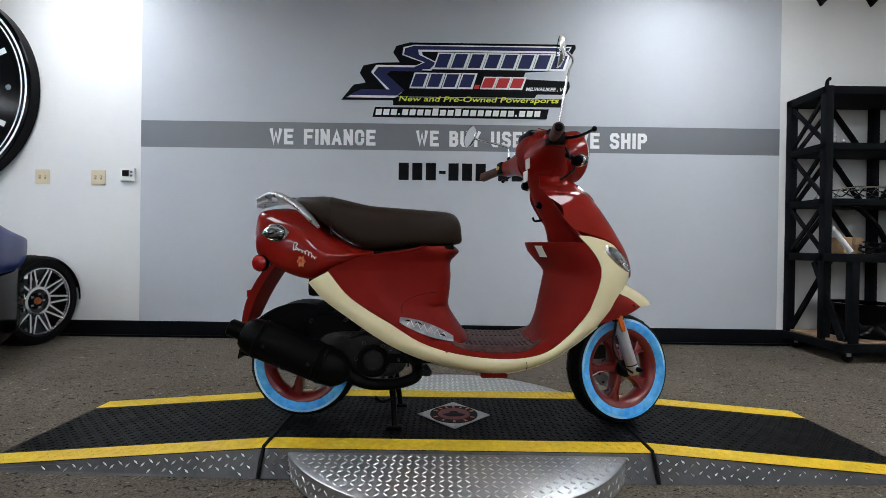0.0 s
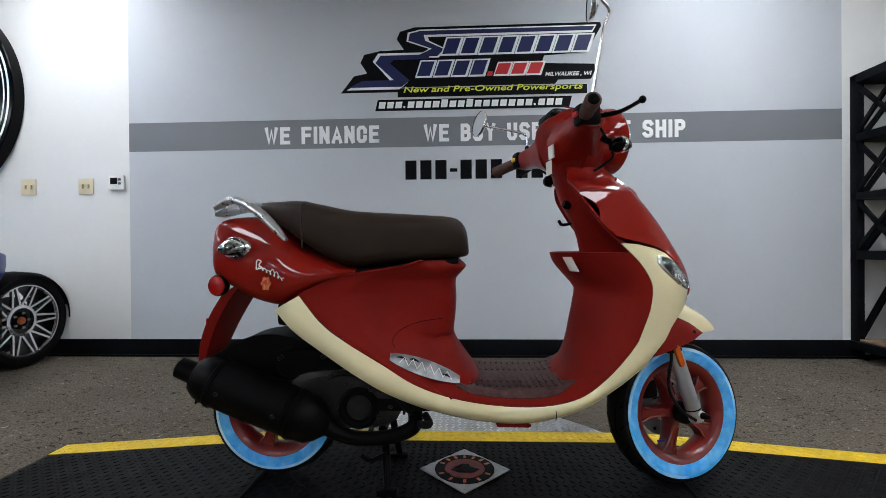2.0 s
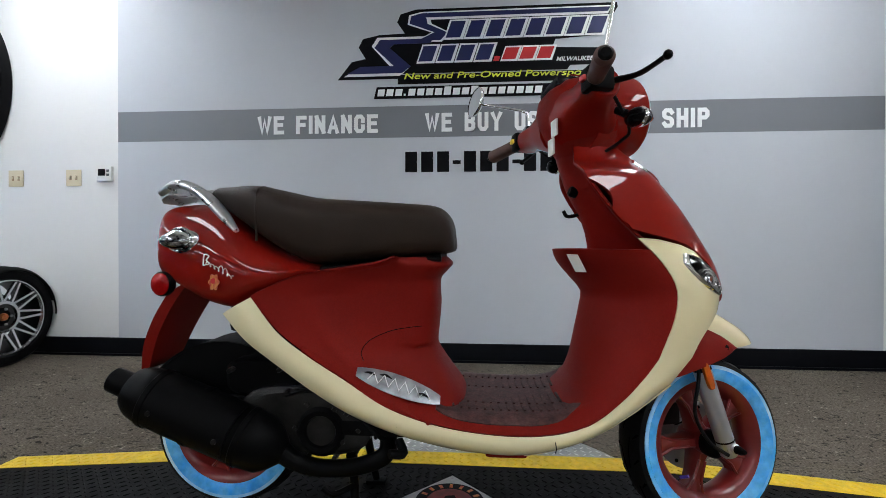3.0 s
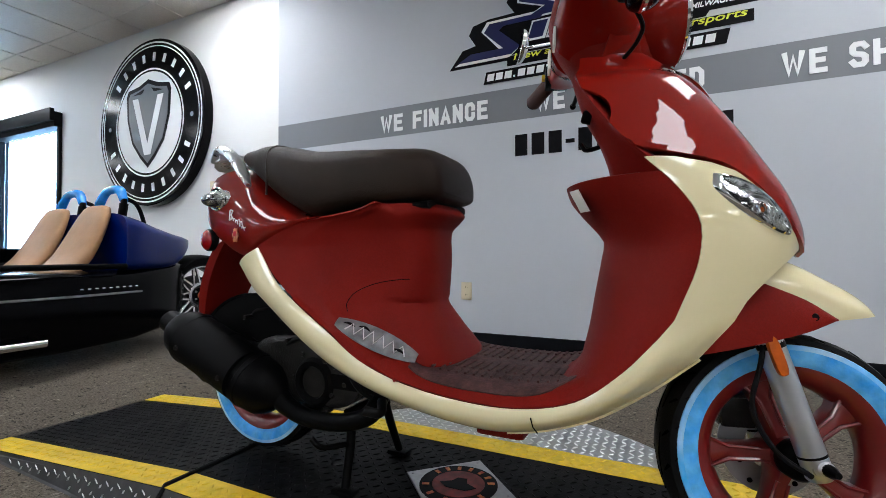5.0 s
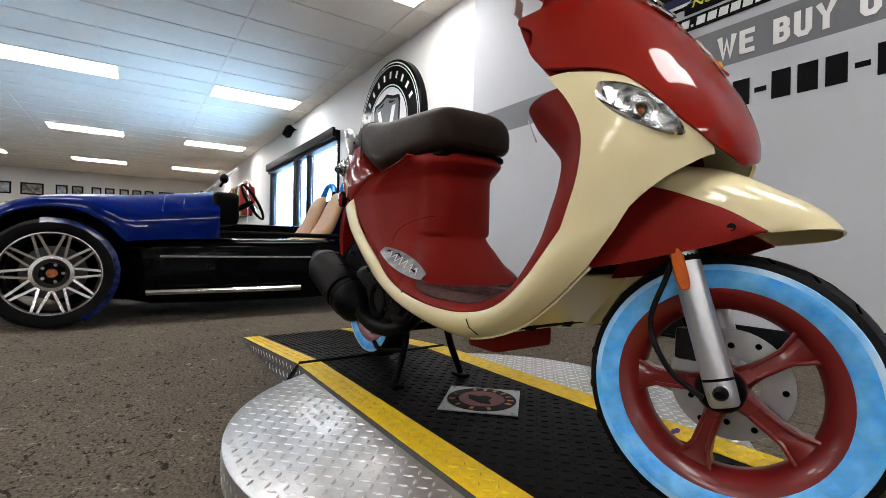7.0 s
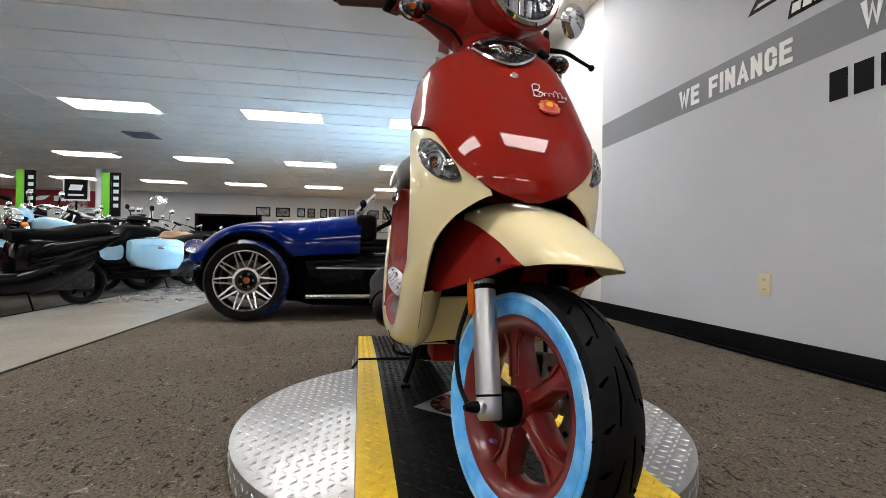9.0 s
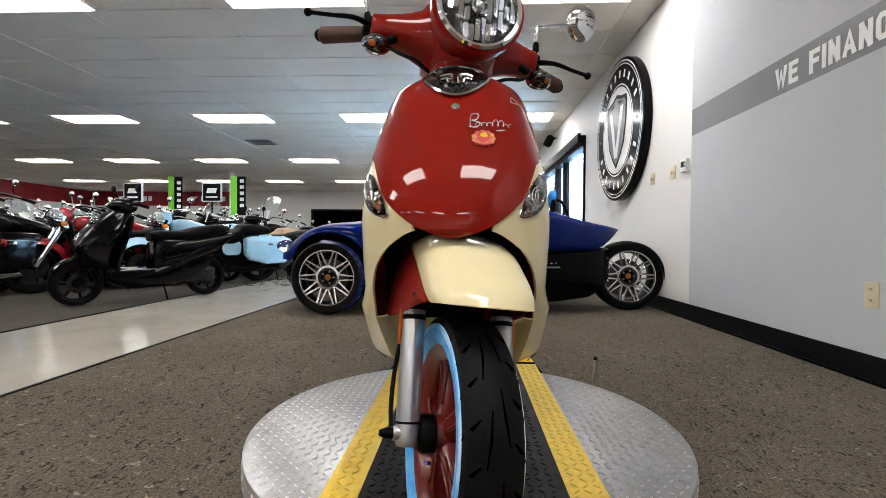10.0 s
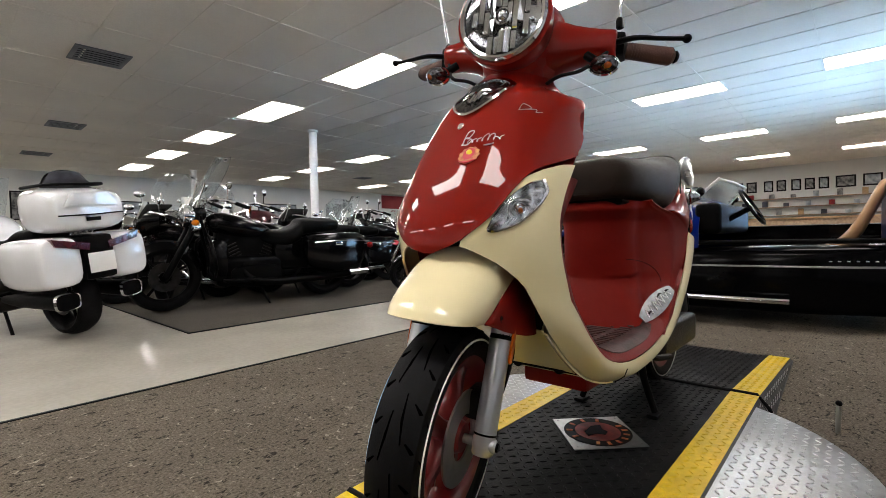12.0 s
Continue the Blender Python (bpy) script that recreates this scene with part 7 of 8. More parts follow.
def cruiser(name, label, paint, bags=True, screen=True, seatmat="black_plastic", bagpaint=None, apes=0.0, metal="black_metal", wing=False, tag=False, group="parked motorcycles"):
    """A heavy cruiser at the origin, nose to +x."""
    w = thing(name, (0, 0, 0), label, "motorcycle", group)
    F, R = Vector((.83, 0, .325)), Vector((-.80, 0, .315))
    spoked(w, F, .325, .06)
    spoked(w, R, .315, .085)
    for c, r, a0, a1, hw in ((F, .352, 20, 176, .085), (R, .347, 12, 178, .115)):
        secs = [[c + Vector((math.cos(radians(a)) * (r - .085 * abs(u) ** 3), u * hw, math.sin(radians(a)) * (r - .085 * abs(u) ** 3))) for u in (-1, -.97, -.85, -.6, 0, .6, .85, .97, 1)] for a in range(a0, a1, 8)]
        part("mudguard", solid(loft(secs, closed=False, caps=False), .006), paint, w)
    for s in (-1, 1):
        f = part("fork_leg", tube([F + Vector((0, s * .085, 0)), (.62, s * .085, .72), (.55, s * .085, .92)], [.032, .032, .026], 12), "chrome" if metal == "chrome" else "black_metal", w)
        part("handlebar", tube([(.50, s * .06, .98), (.48, s * .22, 1.06 + apes), (.36, s * .36, 1.05 + apes), (.22, s * .41, 1.00 + apes)], .014, 8, 16), "chrome", w)
        part("grip", tube([(.30, s * .385, 1.03 + apes), (.18, s * .425, .985 + apes)], .019, 10), "rubber", w)
        m = part("mirror", ball((.36, s * .40, 1.20 + apes), (.022, .06, .042), seg=14), "chrome", w)
        part("stem", tube([(.36, s * .35, 1.05 + apes), (.37, s * .38, 1.17 + apes)], .006, 6), "chrome", m)
        ind = part("indicator", ball((.60, s * .20, .84), (.035, .03, .03), seg=12), "amber", w)
        part("stalk", tube([(.60, s * .08, .86), (.60, s * .19, .85)], .008, 6), "chrome", ind)
        part("footboard", box(.10, .38, s * .30 - .05, s * .30 + .05, .27, .295, .008), "black_metal", w)
        part("frame_tube", tube([(.52, s * .05, .86), (.40, s * .12, .45), (.25, s * .14, .22), (-.30, s * .14, .22), (-.50, s * .12, .40)], .018, 8, 20), "black_metal", w)
        part("rear_shock", tube([(-.78, s * .13, .34), (-.60, s * .13, .62)], .024, 8), "chrome", w)
        part("exhaust", tube([(.12, s * .10, .48), (.16, s * .17, .36), (0, s * .20, .24), (-.5, s * .21, .235), (-1.02, s * .22, .26)], [.022, .024, .036, .045, .042], 12, 26),  metal, w)
        if bags:
            secs = [[Vector((x, s * (.235 + y), z0 + (z1 - z0) / 2 + z)) for y, z in oval(.105 * k, (z1 - z0) / 2, 16, p=.5)] for x, z0, z1, k in ((-1.18, .40, .70, .6), (-1.10, .31, .73, .95), (-.80, .30, .74, 1.05), (-.54, .36, .72, .95), (-.47, .44, .70, .6))]
            bg = part("pannier", loft(secs), bagpaint or paint, w, sharp=50)
            part("lid_seam", tube([(-1.14, s * .335, .635), (-.8, s * .345, .65), (-.53, s * .335, .635)], .004, 6), "chrome", bg)
            part("latch", box(-.86, -.78, s * .34 - .008, s * .34 + .008, .60, .635, .003), "chrome", bg)
    hc = (.70 if wing else .64, 0, .90)
    hl = part("headlight", lathe(hc, (1, 0, .05), [(.0, -.14), (.07, -.12), (.108, -.05), (.115, .02), (.118, .03), (.108, .036)], 28), "chrome", w)
    part("lens", lathe(hc, (1, 0, .05), [(.108, .03), (.07, .052), (0, .060)], 24), "lamp_bowl", hl)
    part("nacelle", ball((.55, 0, .93), (.10, .10, .10), seg=18), paint, w)
    secs = [[Vector((x, y, zc + z)) for y, z in oval(hw, hh, 18, p=.8)] for x, zc, hw, hh in ((.46, .83, .05, .06), (.36, .83, .125, .105), (.18, .80, .15, .115), (-.05, .755, .11, .085), (-.16, .73, .05, .05))]
    tk = part("fuel_tank", loft(spl_rows(secs, 16)), paint, w, sharp=60)
    part("filler_cap", lathe((.22, 0, .905), (0, 0, 1), [(0, .02), (.035, .018), (.04, 0)], 18), "chrome", tk)
    secs = [[Vector((x, y, zc + z)) for y, z in oval(hw, hh, 18, p=.6)] for x, zc, hw, hh in ((-.02, .70, .07, .045), (-.15, .68, .17, .08), (-.32, .68, .20, .09), (-.45, .73, .18, .10), (-.50, .79, .16, .095), (-.70, .81, .16, .085), (-.90, .81, .14, .065), (-.96, .81, .07, .04))]
    part("seat", loft(spl_rows(secs, 22)), seatmat, w, sharp=60)
    en = part("engine", box(-.20, .30, -.13, .13, .22, .42, .04, seg=3), "engine", w)
    for x, a in ((.18, 25), (-.06, -25)):
        for k in range(7):
            b = box(-.085, .085, -.10, .10, -.006, .006)
            bmesh.ops.transform(b, matrix=pose(x + math.sin(radians(a)) * (.05 + .032 * k), 0, .42 + .03 * k, 0, a, 0), verts=b.verts)
            part("cooling_fin", b, ("steel" if metal == "chrome" and k % 2 else "engine"), en, flat=True)
        part("rocker_cover", ball((x + math.sin(radians(a)) * .30, 0, .665), (.09, .095, .045), seg=14), metal, en)
    part("air_cleaner", lathe((.06, -.12, .56), (0, -1, 0), [(0, .075), (.07, .07), (.095, .055), (.095, 0)], 24), metal, en)
    part("primary_cover", loft([[Vector((x, .135 + y, .32 + z)) for x, z in oval(.26 * k, .095 * k, 22, .02, 0, p=.7)] for y, k in ((0, 1), (.04, 1), (.055, .9))]), metal, en)
    part("tail_light", ball((-1.14, 0, .60), (.04, .08, .045), seg=14), "red_lens", w)
    part("rear_plate", box(-1.165, -1.155, -.09, .09, .42, .52, .003), "black_plastic", w)
    part("kickstand", tube([(.0, .15, .22), (-.06, .30, .012)], .011, 8), "black_metal", w)
    part("swing_arm", box(-.82, -.25, -.13, .13, .28, .34, .02), "black_metal", w)
    for s in (-1, 1):
        part("leg_guard", tube([(.46, s * .08, .70), (.48, s * .28, .62), (.46, s * .33, .42), (.42, s * .12, .28)], .016, 8, 18), "black_metal", w)
        part("side_cover", loft([[Vector((x, s * (.11 + y), .54 + z)) for x, z in oval(.15 * k, .12 * k, 14, -.32, 0, p=.6)] for y, k in ((0, 1), (.03, 1), (.045, .85))]), paint, w)
    part("battery_box", box(-.56, -.16, -.15, .15, .34, .68, .04), "black_plastic", w)
    # Black blocks added for engine bulk and the shade between its parts.
    part("crankcase", box(-.26, .40, -.155, .155, .20, .50, .06, seg=3), "black_metal", w)
    part("frame_fill", box(-.20, .38, -.085, .085, .46, .76, .04), "black_metal", w)
    for s in (-1, 1):
        au = part("auxiliary_lamp", lathe((.60, s * .155, .80), (1, 0, 0), [(0, -.06), (.04, -.045), (.058, 0), (.06, .012), (.055, .015)], 20), "chrome", w)
        part("lens", lathe((.60, s * .155, .80), (1, 0, 0), [(.055, .013), (.03, .022), (0, .024)], 16), "lamp_bowl", au)
        part("lower_leg_cover", loft([[Vector((x + .02 * yy, s * (.13 + yy), .47 + z)) for x, z in oval(.10 * k, .20 * k, 14, .40, 0, p=.6)] for yy, k in ((0, 1), (.05, 1), (.07, .85))]), paint, w)
    if tag:
        part("price_tag", slab([(-.07, -.10), (.07, -.10), (.07, .10), (-.07, .10)], (.54, .13, 1.09), (.25, 1, 0), (-.35, 0, 1), (1, -.2, .35), .003), "decal_white", w, "white paper price tag")
    if wing:
        secs = []
        for u in (k / 8 for k in range(9)):
            hw = lerp([(0, .17), (.2, .29), (.45, .36), (.7, .35), (.9, .27), (1, .19)], u)[0]
            secs.append([Vector((.68 - .04 * math.cos(u * 5) - .16 * u - .26 * abs(q) ** 2.4, hw * q, .80 + .36 * u - .05 * (1 - q * q) * (1 - u) + .03 * q * q * (1 - u))) for q in (k / 8 for k in range(-8, 9))])
        part("fairing", solid(loft(secs, closed=False, caps=False), .02), paint, w, sharp=70)
    if screen:
        secs = []
        for k in range(9):
            u = k / 8
            z = .98 + .50 * u
            hw = lerp([(0, .20), (.4, .27), (.8, .24), (1, .14)], u)[0]
            secs.append([Vector((.62 - .26 * u - .10 * (abs(q) ** 2), hw * q, z)) for q in (-1, -.6, -.2, .2, .6, 1)])
        part("windscreen", solid(loft(secs, closed=False, caps=False), .004), "screen", w)
        for s in (-1, 1):
            part("screen_bracket", tube([(.56, s * .10, .98), (.50, s * .15, 1.22)], .008, 6), "chrome", w)
    return w

def moped(name, label, body, seatmat, group="parked motorcycles"):
    """A modern step-through scooter at the origin, nose to +x."""
    w = thing(name, (0, 0, 0), label, "scooter", group)
    F, R = Vector((.66, 0, .235)), Vector((-.66, 0, .235))
    spoked(w, F, .235, .055)
    spoked(w, R, .235, .06)
    secs = [[F + Vector((math.cos(radians(a)) * .265, u * .075, math.sin(radians(a)) * (.265) - .02 * u * u)) for u in (-1, -.6, 0, .6, 1)] for a in range(25, 150, 9)]
    part("mudguard", solid(loft(secs, closed=False, caps=False), .008), body, w)
    for s in (-1, 1):
        part("fork_leg", tube([F + Vector((0, s * .07, 0)), (.52, s * .07, .55)], .022, 10), "black_metal", w)
        part("handlebar", tube([(.24, s * .05, 1.05), (.22, s * .2, 1.08), (.14, s * .34, 1.05)], .018, 8, 12), "black_plastic", w)
        m = part("mirror", ball((.24, s * .33, 1.24), (.015, .06, .04), seg=14), "black_plastic", w)
        part("stem", tube([(.19, s * .25, 1.08), (.24, s * .31, 1.22)], .007, 6, 8), "black_metal", m)
        part("indicator", ball((.53, s * .15, .78), (.05, .03, .03), seg=12), "amber", w)
        secs = [[Vector((x, s * (.13 + y), zc + z)) for y, z in oval(.055, hh, 14, p=.6)] for x, zc, hh in ((-.10, .52, .05), (-.25, .55, .12), (-.50, .60, .12), (-.75, .68, .08), (-.92, .76, .03))]
        part("side_panel", loft(spl_rows(secs, 12)), body, w, sharp=60)
        part("trim_strip", tube([(-.18, s * .19, .50), (-.45, s * .195, .56), (-.80, s * .17, .68)], .008, 6, 12), "black_metal", w)
    secs = [[Vector((xc + x, y, z)) for x, y in oval(rx, hw, 24, p=.55)] for z, xc, rx, hw in ((.36, .47, .08, .12), (.46, .53, .14, .18), (.60, .53, .17, .22), (.74, .46, .17, .22), (.88, .37, .15, .17), (.98, .30, .11, .12), (1.02, .28, .07, .08))]
    part("front_fairing", loft(spl_rows(secs, 16)), body, w, sharp=60)
    secs = [[Vector((x, y, zc + z)) for y, z in oval(hw, hh, 18, p=.5)] for x, zc, hw, hh in ((-.02, .50, .12, .16), (-.10, .53, .15, .19), (-.30, .56, .165, .18), (-.55, .62, .155, .15), (-.80, .70, .11, .09), (-.92, .75, .06, .05))]
    part("body", loft(spl_rows(secs, 16)), body, w, sharp=60)
    secs = [[Vector((xc - .03 * q * q, hw * q, z)) for q in (-1, -.6, -.2, .2, .6, 1)] for z, xc, hw in ((.30, .38, .14), (.45, .40, .22), (.65, .36, .25), (.82, .30, .23), (.95, .25, .14))]
    part("leg_shield", solid(loft(secs, closed=False, caps=False), .03), body, w, sharp=60)
    secs = [[Vector((x, y, zc + z)) for y, z in oval(hw, hh, 16, p=.5)] for x, zc, hw, hh in ((.44, .34, .12, .10), (.25, .27, .17, .10), (-.05, .27, .18, .12), (-.30, .34, .17, .16), (-.52, .42, .14, .15), (-.70, .50, .11, .10))]
    part("belly_panel", loft(spl_rows(secs, 14)), body, w, sharp=60)
    part("rear_hugger", solid(loft([[R + Vector((math.cos(radians(a)) * .265, u * .085, math.sin(radians(a)) * .265)) for u in (-1, -.6, 0, .6, 1)] for a in range(10, 170, 9)], closed=False, caps=False), .008), body, w)
    part("headlight", ball((.50, 0, .86), (.06, .12, .06), seg=18), "smoke", w)
    for s in (-1, 1):
        part("fairing_wing", loft([[Vector((x, s * y, z)) for x, y, z in ((.62 - .10 * u, .10 + .10 * u, .56 + .10 * u), (.60 - .16 * u, .12 + .115 * u, .70 + .08 * u), (.54 - .16 * u, .11 + .105 * u, .72 + .08 * u), (.55 - .10 * u, .09 + .095 * u, .57 + .10 * u))] for u in (0, .35, .7, 1)]), "bike_black", w, flat=True)
        part("panel_ridge", tube([(.56, s * .13, .50), (.50, s * .20, .62), (.36, s * .225, .78), (.27, s * .16, .95)], [.008, .016, .014, .008], 8, 14), "bike_black", w)
        part("panel_ridge", tube([(-.10, s * .16, .44), (-.30, s * .20, .50), (-.55, s * .185, .60), (-.80, s * .13, .70)], [.010, .022, .018, .008], 8, 14), "bike_black", w)
        part("passenger_peg", tube([(-.30, s * .15, .36), (-.32, s * .26, .37)], .016, 8), "rubber", w)
    part("fly_screen", solid(loft([[Vector((.42 - .16 * u - .08 * q * q, (.13 - .03 * u) * q, .98 + .16 * u)) for q in (-1, -.5, 0, .5, 1)] for u in (0, .5, 1)], closed=False, caps=False), .006), "bike_black", w)
    part("headset", ball((.26, 0, 1.05), (.14, .16, .085), seg=18), body, w)
    part("floorboard", box(-.12, .40, -.17, .17, .27, .36, .03, seg=3), "black_plastic", w)
    part("floor_mat", box(-.08, .36, -.15, .15, .361, .368, .002), "steel", w)
    part("engine", box(-.72, -.28, -.10, .12, .18, .36, .04, seg=3), "engine", w)
    part("muffler", tube([(-.35, -.13, .22), (-.55, -.17, .26), (-.95, -.18, .36)], [.025, .055, .06], 14, 14), "black_metal", w)
    secs = [[Vector((x, y, zc + z)) for y, z in oval(hw, hh, 18, p=.6)] for x, zc, hw, hh in ((.0, .72, .08, .05), (-.12, .73, .14, .065), (-.35, .735, .16, .065), (-.52, .77, .15, .075), (-.80, .83, .13, .06), (-.93, .84, .06, .03))]
    part("seat", loft(spl_rows(secs, 18)), seatmat, w, sharp=60)
    part("tail_light", ball((-.93, 0, .72), (.04, .08, .04), seg=12), "red_lens", w)
    part("rear_carrier", tube([(-.72, -.12, .90), (-1.0, -.09, .93), (-1.0, .09, .93), (-.72, .12, .90)], .012, 8, 20), "black_metal", w)
    part("kickstand", tube([(-.1, .14, .22), (-.12, .24, .012)], .010, 8), "black_metal", w)
    return w

def tourer():
    """White full-dress touring motorcycle with top case, nose to +x."""
    w = thing("touring_motorcycle", (0, 0, 0), "white full-dress touring motorcycle with top case and panniers", "motorcycle", "parked motorcycles")
    F, R = Vector((.88, 0, .32)), Vector((-.80, 0, .32))
    spoked(w, F, .32, .065)
    spoked(w, R, .32, .095)
    secs = [[Vector((x, y, zc + z)) for y, z in oval(hw, hh, 22, p=.55)] for x, zc, hw, hh in ((-1.30, 1.05, .20, .10), (-1.27, 1.06, .27, .15), (-1.12, 1.07, .30, .18), (-.90, 1.08, .29, .19), (-.78, 1.07, .22, .15))]
    tc = part("top_case", loft(spl_rows(secs, 14)), "pearl", w, "pearl white top case", sharp=60)
    part("case_seam", tube([(-1.30, -.24, 1.03), (-1.315, 0, 1.025), (-1.30, .24, 1.03)], .006, 6, 12), "black_plastic", tc)
    part("case_panel", loft([[Vector((x, y, z)) for y, z in ((-.20, 1.10), (.20, 1.10), (.14, 1.20), (-.14, 1.20))] for x in (-1.318, -1.27)]), "pearl", tc, flat=True)
    part("case_latch", box(-1.322, -1.30, -.05, .05, .975, 1.005, .004), "black_plastic", tc)
    part("case_rail", tube([(-.80, -.20, 1.27), (-1.15, -.20, 1.275), (-1.24, 0, 1.27), (-1.15, .20, 1.275), (-.80, .20, 1.27)], .013, 8, 24), "black_metal", tc)
    part("backrest", loft([[Vector((x, y, zc + z)) for y, z in oval(hw, hh, 16, p=.6)] for x, zc, hw, hh in ((-.74, 1.08, .19, .14), (-.70, 1.09, .20, .15), (-.64, 1.08, .18, .13))]), "black_plastic", w)
    for s in (-1, 1):
        secs = [[Vector((x, s * (.26 + y), zc + z)) for y, z in oval(.14 * k, hh, 18, p=.5)] for x, zc, k, hh in ((-1.30, .68, .75, .14), (-1.26, .67, 1.0, .19), (-1.0, .66, 1.05, .21), (-.70, .66, .95, .19), (-.55, .68, .6, .13))]
        pn = part("pannier", loft(spl_rows(secs, 14)), "pearl", w, "pearl white pannier", sharp=60)
        lt = loft([[Vector((-1.325 + d, s * y, z)) for y, z in ((.07, .80), (.33, .86), (.31, .80), (.08, .745))] for d in (0, .05)])
        part("tail_light", lt, "maroon", w, "wedge-shaped red tail light", flat=True)
        ex = part("silencer", loft([[Vector((x, s * .25 + y, .36 + z)) for y, z in oval(.085 * k, .062 * k, 16, p=.55)] for x, k in ((-1.24, 1), (-1.22, 1.04), (-.7, .9), (-.4, .5))]), "black_metal", w)
        part("tip", loft([[Vector((x, s * .25 + y, .36 + z)) for y, z in oval(.088 * k, .065 * k, 16, p=.55)] for x, k in ((-1.255, 1), (-1.23, 1.08), (-1.225, .9), (-1.24, .82))], caps=False), "chrome", ex)
        part("indicator", ball((-1.27, s * .31, .545), (.03, .05, .025), seg=12), "amber", w)
        part("mirror", ball((.42, s * .45, 1.12), (.05, .09, .06), seg=14), "pearl", w)
        part("fork_leg", tube([F + Vector((0, s * .09, 0)), (.66, s * .09, .80)], .028, 10), "black_metal", w)
        part("foot_peg", tube([(-.35, s * .2, .40), (-.35, s * .36, .38)], .015, 8), "black_metal", w)
    part("rear_plate", box(-1.335, -1.325, -.10, .10, .56, .72, .004), "white_paint", w)
    part("tail_centre", box(-1.31, -.9, -.12, .12, .50, .86, .03), "black_plastic", w)
    secs = [[Vector((x, y, zc + z)) for y, z in oval(hw, hh, 20, p=.65)] for x, zc, hw, hh in ((1.02, .74, .10, .12), (.92, .78, .24, .22), (.70, .80, .34, .28), (.45, .82, .36, .26), (.15, .72, .24, .20), (-.1, .70, .18, .14))]
    part("fairing", loft(spl_rows(secs, 18)), "pearl", w, "pearl white front fairing", sharp=60)
    secs = [[Vector((x, y, zc + z)) for y, z in oval(hw, hh, 18, p=.6)] for x, zc, hw, hh in ((.1, .80, .08, .05), (-.1, .78, .17, .06), (-.35, .80, .18, .07), (-.48, .86, .17, .07), (-.68, .88, .16, .06), (-.76, .88, .1, .04))]
    part("seat", loft(spl_rows(secs, 16)), "black_plastic", w, sharp=60)
    secs = [[Vector((.74 - .40 * u - .12 * q * q, (.30 - .08 * u) * q, 1.0 + .42 * u)) for q in (-1, -.6, -.2, .2, .6, 1)] for u in (0, .25, .5, .75, 1)]
    part("windscreen", solid(loft(secs, closed=False, caps=False), .004), "screen", w)
    part("engine", box(-.25, .45, -.30, .30, .22, .52, .06, seg=3), "engine", w)
    part("main_stand", tube([(-.2, -.2, .25), (-.3, -.22, .012)], .014, 8), "black_metal", w)
    part("main_stand", tube([(-.2, .2, .25), (-.3, .22, .012)], .014, 8), "black_metal", w)
    return w

